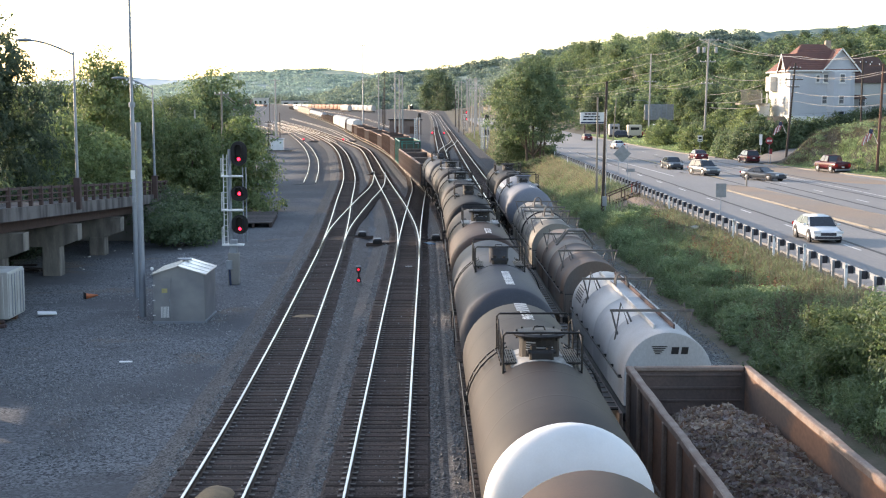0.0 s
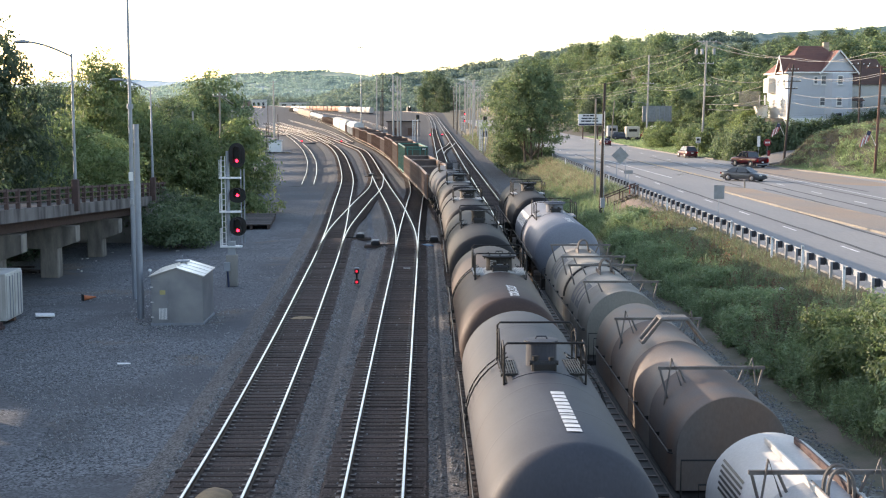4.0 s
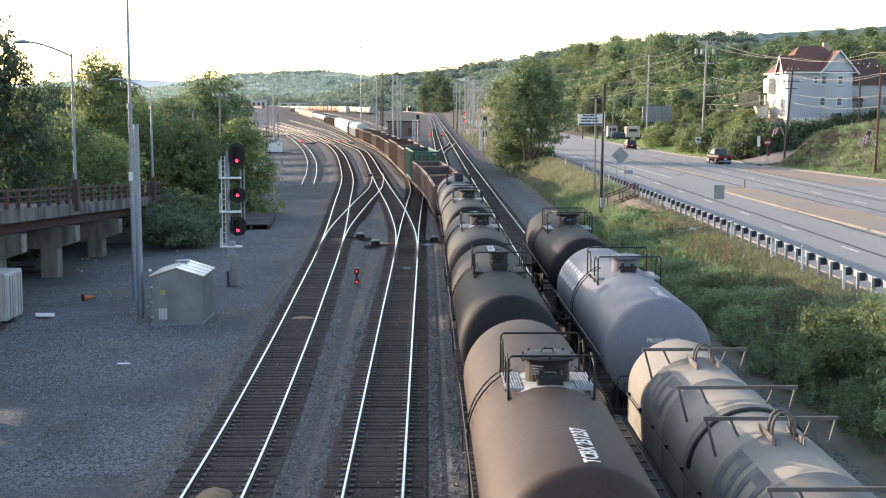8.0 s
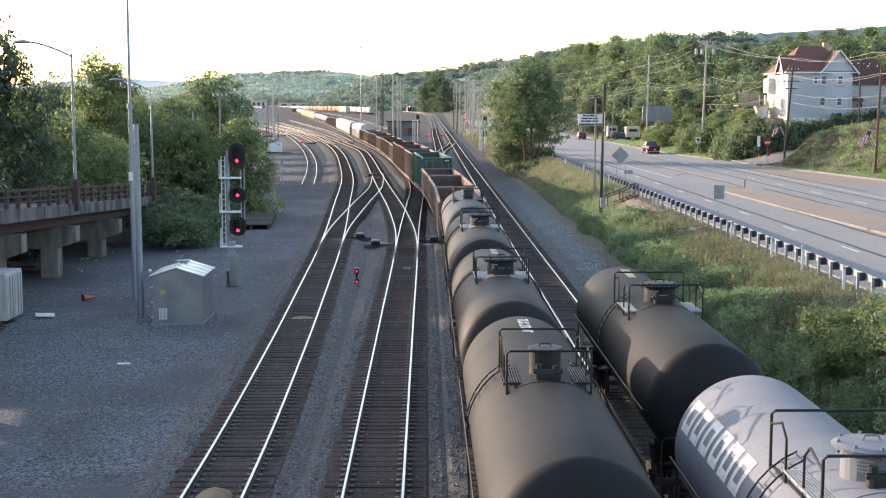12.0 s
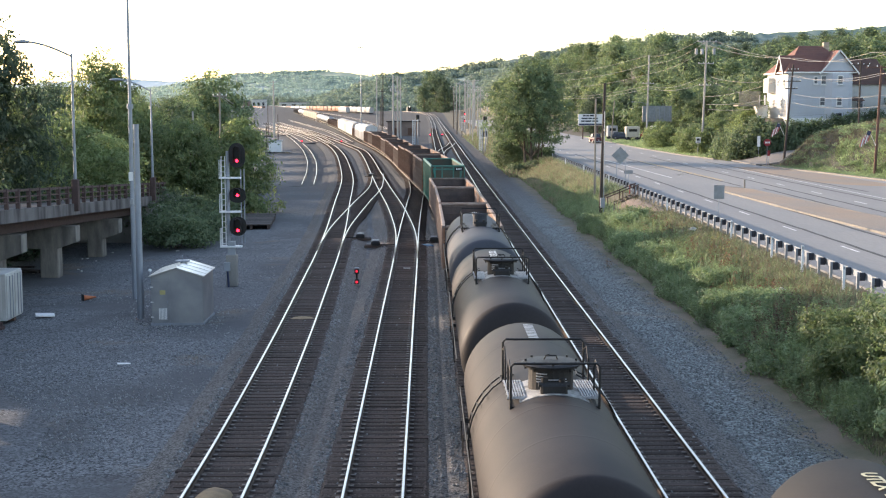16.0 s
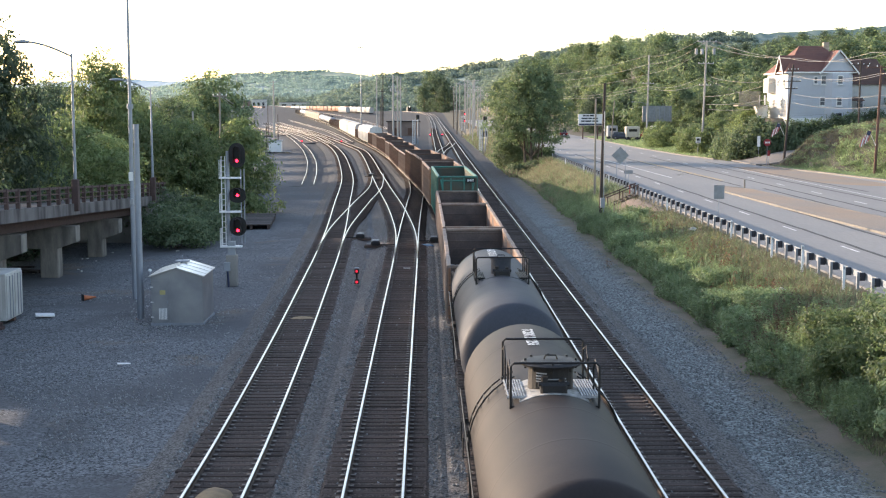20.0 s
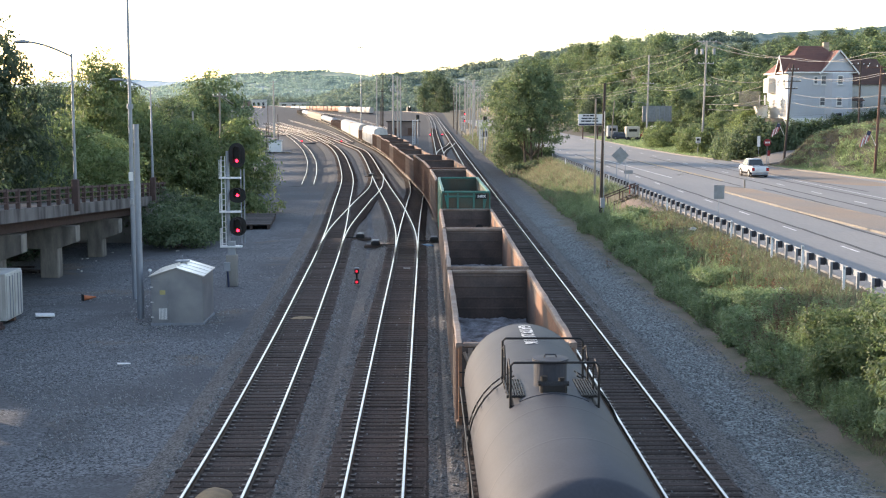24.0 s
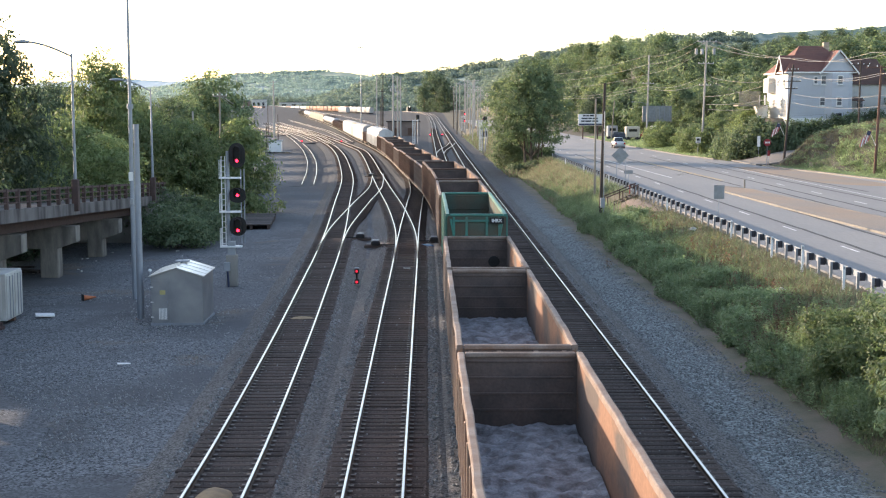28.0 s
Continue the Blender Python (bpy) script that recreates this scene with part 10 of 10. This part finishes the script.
pole(-48.1, 412, terrain(-48.1, 412), 17.9, 0.32, "pole_pale", "tall pale wooden pole beside the yard siding", arms=((17.5, 2.8, 0), (15.2, 1.2, 0)))
light_tower(-32.0, 640, 37.5, 0.30, "very tall slender mast with a ring of floodlights", True)
light_tower(-130, 900, 24, 0.4, "far grey floodlight mast in the yard", True)
for x, y, h, r, arms, cans, mt in ((-52.5, 433, 10.5, 0.15, (), (), "pole_dark"), (-36.4, 297, 6.4, 0.13, ((6.1, 1.6, 0),), (), "pole_dark"), (-37.5, 330, 8.0, 0.13, (), (), "pole_dark"),
                                   (-10.15, 398, 19.2, 0.32, ((18.6, 4.4, 0), (15.6, 3.0, 0)), ((14.6, -0.7), (14.6, 0.7)), "pole_pale"), (-8.8, 398, 18.8, 0.30, ((18.2, 3.2, 0),), (), "pole_pale"),
                                   (-7.9, 398, 18.2, 0.28, (), ((13.8, -0.6),), "pole_pale"), (-19.4, 510, 22.0, 0.3, ((17.0, 1.5, 0),), (), "pole_pale"), (-16.0, 470, 16.0, 0.2, ((15.0, 3.0, 0),), (), "pole_dark"),
                                   (-20.6, 620, 24.0, 0.25, ((23, 4.0, 0),), (), "pole_dark"), (-21.0, 600, 12, 0.2, (), (), "pole_dark"), (-13.0, 500, 12, 0.2, (), (), "pole_dark"),
                                   (13.6, 330, 14.0, 0.17, ((13.4, 3.0, 0), (11.5, 2.4, 0)), (), "pole_pale"), (14.6, 372, 15.0, 0.18, ((14.4, 3.0, 0),), ((12.0, 0.5),), "pole_pale"), (15.2, 430, 17.0, 0.2, ((16.4, 3.2, 0), (14.2, 2.6, 0)), (), "pole_pale"),
                                   (13.9, 300, 12.6, 0.17, ((12.0, 2.6, 0),), (), "pole_pale"), (12.4, 352, 14.5, 0.17, ((14.0, 2.6, 0),), (), "pole_pale"), (13.2, 395, 16.0, 0.2, ((15.4, 3.0, 0), (13.6, 2.4, 0)), ((12.6, -0.5),), "pole_pale"), (13.6, 455, 17.5, 0.2, ((16.8, 3.0, 0),), (), "pole_pale"), (15.8, 505, 19.0, 0.22, ((18.4, 3.2, 0), (16.4, 2.6, 0)), (), "pole_pale"), (14.6, 575, 20.0, 0.22, ((19.2, 3.4, 0),), (), "pole_pale"), (18.6, 640, 22.0, 0.24, ((21.4, 3.6, 0),), (), "pole_pale"), (11.4, 420, 8.0, 0.16, (), (), "pole_dark"), (10.6, 455, 8.5, 0.18, (), (), "pole_dark"), (12.2, 520, 11.0, 0.2, (), (), "pole_dark"), (17.6, 480, 18.0, 0.2, ((17.4, 3.4, 0),), (), "pole_pale"), (19.5, 540, 20.0, 0.22, ((19.4, 3.6, 0),), (), "pole_pale"), (13.0, 620, 19.0, 0.24, ((18.4, 3.6, 0),), (), "pole_pale"),
                                   (16.0, 700, 21.0, 0.26, ((20.4, 4.0, 0),), (), "pole_pale"), (11.6, 560, 12.0, 0.2, (), (), "pole_dark"), (23.0, 620, 22, 0.24, ((21.4, 3.8, 0),), (), "pole_pale"),
                                   (-20.2, 128, 11.6, 0.12, ((11.2, 1.4, 20),), (), "pole_wood"), (-20.8, 116.5, 9.8, 0.1, (), (), "pole_pale")):
    pole(x, y, terrain(x, y), h, r, mt, "weathered wooden pole beside the yard tracks" if mt != "pole_dark" else "dark wooden pole beside the yard tracks", arms=arms, cans=cans)
for z in (16.4, 15.2, 13.2, 12.0):
    wire([(13.9, 298, z - 4), (13.6, 330, z - 2.6), (14.6, 372, z - 1.6), (15.2, 430, z), (17.6, 480, z + 1), (19.5, 540, z + 2.4), (23, 620, z + 4)], 0.5, 0.028)
for z0, z1, sg in ((10.9, 17.0, 5.0), (10.7, 16.6, 4.2), (10.6, 14.8, 4.6)):
    wire([(-20.2, 128, z0), (-48.1, 412, z1)], sg, 0.03)


def far_signal(x, y, h, heads, label, face=-1):
    s = thing("railway_signal", label, "railway signal", pose(x, y, -0.4), "far signals of the junction")
    part("footing", box(bmesh.new(), (0, 0, 0.5), (0.7, 0.7, 1.0)), M["concrete"], s)
    for dx in (-0.3, 0.3):
        part("column", rod(bmesh.new(), (dx, 0, 0.8), (dx, 0, h), 0.12, 8), M["galv"], s)
    lad = part("ladder", rod(bmesh.new(), (-0.95, 0, 0.8), (-0.95, 0, h - 0.5), 0.08, 6), M["white"], s)
    part("stile", rod(bmesh.new(), (-0.6, 0, 0.8), (-0.6, 0, h - 0.5), 0.08, 6), M["white"], lad)
    for k in range(int(h * 2)):
        part("rung", box(bmesh.new(), (-0.78, 0, 1.0 + k * 0.45), (0.34, 0.04, 0.05)), M["white"], lad)
    for z, lit in heads:
        hd = part("signal_head", box(bmesh.new(), (0.25, face * 0.25, z), (0.75, 0.25, 1.2), bevel=0.15), M["black_paint"], s)
        part("platform", box(bmesh.new(), (-0.3, 0, z - 0.8), (1.5, 0.5, 0.1)), M["white"], s)
        if lit:
            part("lens", lathe(bmesh.new(), [(0.0, 0.03), (0.12, 0.02), (0.2, 0.0)], 12, Matrix.Translation((0.25, face * 0.25 - 0.13, z - 0.1)) @ Matrix.Rotation(radians(90), 4, "X")), M["red_light"], hd, "glowing red lens")


far_signal(-2.35, 308, 6.8, ((7.2, False),), "silver lattice signal seen from behind", 1)
far_signal(11.7, 266, 7.0, ((7.2, False), (4.2, False)), "silver signal mast seen from behind", 1)
far_signal(13.5, 470, 6.6, ((6.9, True), (4.5, True)), "far signal mast showing two red lights")
for x, y in ((-33, 345), (-22.5, 345), (1.2, 420), (5.0, 420)):
    s = thing("dwarf_signal", "far dwarf signal showing red", "railway signal", pose(x, y, -0.35), "far signals of the junction")
    part("case", box(bmesh.new(), (0, 0, 0.45), (0.5, 0.4, 0.9), bevel=0.06), M["black_paint"], s)
    part("lens", lathe(bmesh.new(), [(0.0, 0.03), (0.10, 0.02), (0.17, 0.0)], 12, Matrix.Translation((0, -0.21, 0.6)) @ Matrix.Rotation(radians(90), 4, "X")), M["red_light"], s, "glowing red lens")

hut = thing("relay_hut", "small white relay hut on a dark pad", "hut", pose(-32.4, 280, -0.45))
part("body", box(bmesh.new(), (0, 0, 1.3), (2.6, 2.4, 2.3), bevel=0.05), M["white"], hut)
part("roof", box(bmesh.new(), (0, 0, 2.55), (2.9, 2.7, 0.2), bevel=0.06), M["galv"], hut)
part("pad", box(bmesh.new(), (0.5, 0, 0.05), (5.5, 3.0, 0.2)), M["dark_steel"], hut)
M["brick_shed"] = mat("sooty red-brown brick", (0.24, 0.17, 0.14), 0.9, 0, 0.25, 0.5, 9, 0.2, second=(0.12, 0.09, 0.08))
for x, y, w, d, h, m, roof, doors, label in ((-7.6, 432, 10.5, 5, 4.6, "brick_shed", "dark_steel", 2, "sooty brick shed beside the tracks"), (-166, 1300, 14, 10, 6, "dirty_white", "galv", 3, "pale yard building far off"),
                                             (-134, 1330, 30, 12, 4.4, "dirty_white", "dark_steel", 3, "long flat-roofed loading shed in the far yard"), (-186, 1340, 11, 10, 5, "brick_shed", "galv", 2, "low brick building far off")):
    b = thing("yard_building", label, "building", pose(x, y, terrain(x, y)))
    part("wall", box(bmesh.new(), (0, 0, h / 2), (w, d, h), bevel=0.05), M[m], b)
    part("roof", box(bmesh.new(), (0, 0, h + 0.15), (w + 0.8, d + 0.8, 0.35), bevel=0.05), M[roof], b)
    for k in range(doors):
        part("door", box(bmesh.new(), ((k - (doors - 1) / 2) * w / doors, -d / 2 - 0.03, h * 0.3), (w / doors * 0.45, 0.06, h * 0.5)), M["rust"] if m == "brick_shed" else M["dark_steel"], b)

# standing strings of wagons
M["box_brown"] = mat("brown box wagon paint", (0.16, 0.085, 0.06), 0.7, 0, 0.2, 0.5, 8, 0.1, second=(0.24, 0.15, 0.11))
M["box_orange"] = mat("orange wagon paint", (0.36, 0.17, 0.10), 0.7, 0, 0.2, 0.5, 8, 0.1)
STOCK = {k: hopper_car("standing %s wagon in the far yard" % k, M[m], 7.4, 4.5) for k, m in (("brown", "box_brown"), ("orange", "box_orange"), ("white", "tail_white"), ("grey", "grey_paint"))}
row = Line([Vector((-37, 885, 3.5)), Vector((-62, 990, 4.15)), Vector((-112, 1180, 4.2)), Vector((-250, 1560, 4.2))])
order = ["white"] * 5 + ["orange", "white", "orange", "orange", "orange", "brown", "orange", "orange", "orange", "brown", "orange", "white", "white", "grey", "white", "brown", "white", "white", "orange", "white", "grey", "white", "white", "brown", "white", "white", "grey"]
for k, c in enumerate(order):
    p, d = row.at(8 + k * 17.2)
    copy_thing(STOCK[c], Matrix.Translation(p) @ Matrix.Rotation(math.atan2(-d.x, d.y), 4, "Z"))
for k, (c, (x, y)) in enumerate(zip(("brown", "orange", "white", "grey"), ((-128, 1010), (-136, 1040), (-57, 905), (-150, 1070)))):
    STOCK[c].matrix_basis = pose(x, y, yard_rise(y), 0, 0, 24)

loco = thing("locomotive", "distant dark locomotive with a bright headlight", "locomotive", pose(-14.0, 1030, 4.2, 0, 0, 5))
part("body", box(bmesh.new(), (0, 0, 2.6), (2.9, 16, 3.0), bevel=0.2), M["black_paint"], loco)
part("nose", box(bmesh.new(), (0, -8.4, 1.9), (2.4, 1.4, 2.2), bevel=0.2), M["black_paint"], loco)
part("headlight", rod(bmesh.new(), (0, -8.25, 4.0), (0, -8.0, 4.0), 0.22, 10), glow("headlight", (1.0, 0.9, 0.7), 8.0), loco, "lit headlight")
part("underframe", box(bmesh.new(), (0, 0, 0.85), (2.7, 17, 0.6)), M["dark_steel"], loco)


rs = random.Random(8)
for k in range(9):                                   # old timbers and bars dropped beside the container
    x, y = -25.6 + rs.uniform(-0.9, 0.9), 80.6 + rs.uniform(-1.2, 1.0)
    t = thing("scrap_timber", "dark old timber lying in a loose heap", "timber", pose(x, y, terrain(x, y) + 0.07 + 0.05 * (k % 4), rs.uniform(-4, 4), rs.uniform(-5, 5), rs.uniform(-35, 35)), "heap of old timbers")
    part("timber", box(bmesh.new(), (0, 0, 0), (rs.uniform(1.2, 2.6), 0.16, 0.13), bevel=0.015), M["pole_dark"], t)
for k in range(22):                                  # pale litter and broken stone under the ramp
    x, y = rs.uniform(-25, -17.5), rs.uniform(78, 101)
    t = thing("litter", "small pale scrap lying on dark gravel", "litter", pose(x, y, terrain(x, y) + 0.03, 0, 0, rs.uniform(0, 180)), "litter under the ramp")
    part("scrap", box(bmesh.new(), (0, 0, 0), (rs.uniform(0.08, 0.26), rs.uniform(0.05, 0.14), 0.07), Matrix.Rotation(rs.uniform(-0.3, 0.3), 3, "X"), bevel=0.02), M["dirty_white"], t)


# ---- ties, plates and loose stones ----
TIE = link_mesh("tie", box(bmesh.new(), (0, 0, -0.255), (2.59, 0.225, 0.17), bevel=0.012), M["tie"])
TIE_LONG = link_mesh("tie", box(bmesh.new(), (0, 0, -0.255), (3.6, 0.225, 0.17), bevel=0.012), M["tie"])
BOX_F = np.array(((0, 1, 2, 3), (7, 6, 5, 4), (0, 4, 5, 1), (1, 5, 6, 2), (2, 6, 7, 3), (3, 7, 4, 0)))


def box_cloud(name, mats, sizes, material, parent=None, label=""):
    """Many boxes in one mesh: rows of (x, y, z, turn) and sizes."""
    m, s = np.asarray(mats, float), np.asarray(sizes, float) / 2
    unit = np.array(((-1, -1, 1), (1, -1, 1), (1, 1, 1), (-1, 1, 1), (-1, -1, -1), (1, -1, -1), (1, 1, -1), (-1, 1, -1)), float)
    c = unit[None] * s[:, None]
    ca, sa = np.cos(m[:, 3])[:, None], np.sin(m[:, 3])[:, None]
    v = np.stack([c[..., 0] * ca - c[..., 1] * sa, c[..., 0] * sa + c[..., 1] * ca, c[..., 2]], 2) + m[:, None, :3]
    f = (np.arange(len(m))[:, None, None] * 8 + BOX_F[None]).reshape(-1, 4)
    ob = part(name, np_mesh(name, v.reshape(-1, 3), f, material), None, parent, label)
    return tagged(ob, kind="stuff")


def lay_ties(i, s0, near, spacing, s_end, jitter):
    line = Line(LINES[i])
    r = np.random.default_rng(100 + i)
    s, k, rest, plates = s0, 0, [], []
    while s < min(s_end, line.s[-1] - 1):
        p, d = line.at(s)
        turn = math.atan2(d.y, d.x) - math.pi / 2 + r.normal(0, 0.006)
        off = r.normal(0, jitter)
        nx, ny = d.y, -d.x
        if k < near:
            part("tie", TIE, None, track_things[i], at=Matrix.Translation((p.x + nx * off, p.y + ny * off, r.normal(0, 0.006))) @ Matrix.Rotation(turn, 4, "Z"))
            if p.y < 130:
                for side in (-1, 1):
                    for o in (-0.1, 0.1):
                        plates.append((p.x + nx * (side * RAIL_HALF + o * 1.3), p.y + ny * (side * RAIL_HALF + o * 1.3), -0.162, turn))
        else:
            rest.append((p.x + nx * off, p.y + ny * off, -0.255, turn))
        k += 1
        s += spacing + r.normal(0, 0.018)
    if rest:
        box_cloud("far_ties", rest, [(2.59, 0.225, 0.17)] * len(rest), M["tie"], track_things[i], "dark wooden ties farther along")
    if plates:
        box_cloud("tie_plates", plates, [(0.15, 0.17, 0.02)] * len(plates), M["plate"], track_things[i], "steel tie plates under the rails")


for i in (1, 2, 3, 4):
    lay_ties(i, 54.0, 290, 0.50, 520, 0.05)
for i, e in ((5, 400), (7, 110), (8, 110), (9, 90), (11, 300)):
    lay_ties(i, 1.0, 0, 0.52, e, 0.02)


def loose_stones(name, n, xr, yr, size, label, seed, avoid=True):
    """Small angular stones lying on the ballast and gravel."""
    r = np.random.default_rng(seed)
    x = r.uniform(*xr, n)
    y = yr[0] + (yr[1] - yr[0]) * r.beta(1.0, 1.7, n)
    z = np.empty(n)
    for k in range(n):
        a = min(abs(x[k] - LINE_X(i, y[k])) for i in (1, 2, 3, 4))
        z[k] = -0.215 if a < 1.75 else (-0.225 - 0.35 * (a - 1.75) / 0.55 if a < 2.2 else terrain(x[k], y[k]))
        if a < 2.2:
            z[k] = max(z[k], terrain(x[k], y[k]))
        if a < 1.4 and k % 8 or a > 2.2 and x[k] < 0 and noise.noise((x[k] * 0.13, y[k] * 0.11, 3)) < 0.02:      # few lie on the ties or where wheels have packed the ground
            z[k] -= 0.5
    unit = np.array(((1, 0, 0), (-1, 0, 0), (0, 1, 0), (0, -1, 0), (0, 0, 1), (0, 0, -1)), float)
    s = size * r.uniform(0.5, 1.5, (n, 1, 1)) * r.uniform(0.6, 1.3, (n, 1, 3))
    v = unit[None] * s + r.normal(0, 0.18, (n, 6, 3)) * s
    a = r.uniform(0, 6.28, n)
    ca, sa = np.cos(a)[:, None], np.sin(a)[:, None]
    v = np.stack([v[..., 0] * ca - v[..., 1] * sa, v[..., 0] * sa + v[..., 1] * ca, v[..., 2]], 2)
    v += np.stack([x, y, z], 1)[:, None]
    tri = np.array(((0, 2, 4), (2, 1, 4), (1, 3, 4), (3, 0, 4), (2, 0, 5), (1, 2, 5), (3, 1, 5), (0, 3, 5)))
    f = (np.arange(n)[:, None, None] * 6 + tri[None]).reshape(-1, 3)
    tagged(new(name, np_mesh(name, v.reshape(-1, 3), f, M["stone"])), label, "stones", kind="stuff")


_tables = {i: [(p.y, p.x) for p in LINES[i][::4]] for i in (1, 2, 3, 4)}


def LINE_X(i, y):
    return lerp_table(y, _tables[i])


def stone_mat():
    m = leaf_mat("loose stone", (0.14, 0.142, 0.140), (0.31, 0.312, 0.305), 0.15)
    m.node_tree.nodes["Mix Shader"].inputs["Fac"].default_value = 0.0
    m.node_tree.nodes["Principled BSDF"].inputs["Roughness"].default_value = 0.9
    return m


M["stone"] = stone_mat()
loose_stones("ballast_stones", 30000, (-8.2, 9.3), (29, 100), 0.042, "loose angular ballast stones round the tracks", 301)
loose_stones("yard_gravel", 22000, (-20, -7.5), (29, 90), 0.036, "loose gravel on the open yard", 302)
loose_stones("trackside_gravel", 11000, (9.0, 12.1), (33, 110), 0.038, "loose gravel beside the bank", 303)


# spilled tan grain between the rails
def mound(x, y, w, d, h, label):
    bm = bmesh.new()
    lathe(bm, [(1.0, -0.25), (1.0, 0.0), (0.85, 0.35), (0.55, 0.75), (0.25, 0.95), (0.0, 1.0)], 22)
    for v in bm.verts:
        f = 1 + 0.16 * noise.noise((v.co.x * 2, v.co.y * 2, x))
        v.co = (v.co.x * w * f, v.co.y * d * f, v.co.z * h)
    tagged(part("grain_spill", bm, M["grain"], smooth=True, at=pose(x, y, -0.2)), label, "grain spill")


M["grain"] = mat("tan spilled grain", (0.36, 0.25, 0.14), 0.95, 0, 0.35, 2.0, 18, 0.5, second=(0.22, 0.16, 0.10), amount=0.8)
mound(-5.40, 31.5, 0.56, 1.4, 0.30, "tan mound of spilled grain between the rails")
mound(-5.80, 60.0, 0.62, 0.55, 0.06, "thin tan patch of spilled grain between rails")


# ---- what moves ----
def car_pose(line, s, half):
    a, _ = line.at(s + 30 - half)
    b, _ = line.at(s + 30 + half)
    d = b - a
    return Matrix.Translation((a + b) / 2) @ Matrix.Rotation(math.atan2(-d.x, d.y), 4, "Z")


def motions():
    for cars, line, dist, step in ((left_train, left_line, left_s, 1.0), (right_train, right_line, right_s, 1.0)):
        for car, y0, half in cars:
            times = [k * step for k in range(int(28 / step) + 1)]
            walk(car, [(t, car_pose(line, y0 - dist(t), half)) for t in times])
    # wheels roll under the tank cars and the whole nearer train
    for cars, dist in ((left_train[:9], left_s), (right_train, right_s)):
        for car, y0, half in cars:
            for w, owner in wheelsets:
                if owner != car:
                    continue
                o = w.matrix_basis.translation.copy()
                turns = int(dist(28.0) / 0.457 / 1.15) + 1
                rows, k = [], 0
                while k <= turns:
                    t = 28.0 * k / turns
                    rows.append((t, Matrix.Translation(o) @ Matrix.Rotation(dist(t) / 0.457, 4, "X")))
                    k += 1
                walk(w, rows)
    for v, way, rows in TRAFFIC:
        keyed = []
        for k, (t, x, y) in enumerate(rows):
            a, b = rows[max(k - 1, 0)], rows[min(k + 1, len(rows) - 1)]
            ang = math.atan2(b[1] - a[1], -(b[2] - a[2]))        # the front is at -y
            keyed.append((t, Matrix.Translation((x, y, ROAD_Z)) @ Matrix.Rotation(ang, 4, "Z")))
        if rows[-1][0] < 28:
            keyed.append((28.0, keyed[-1][1]))
        walk(v, keyed)


motions()
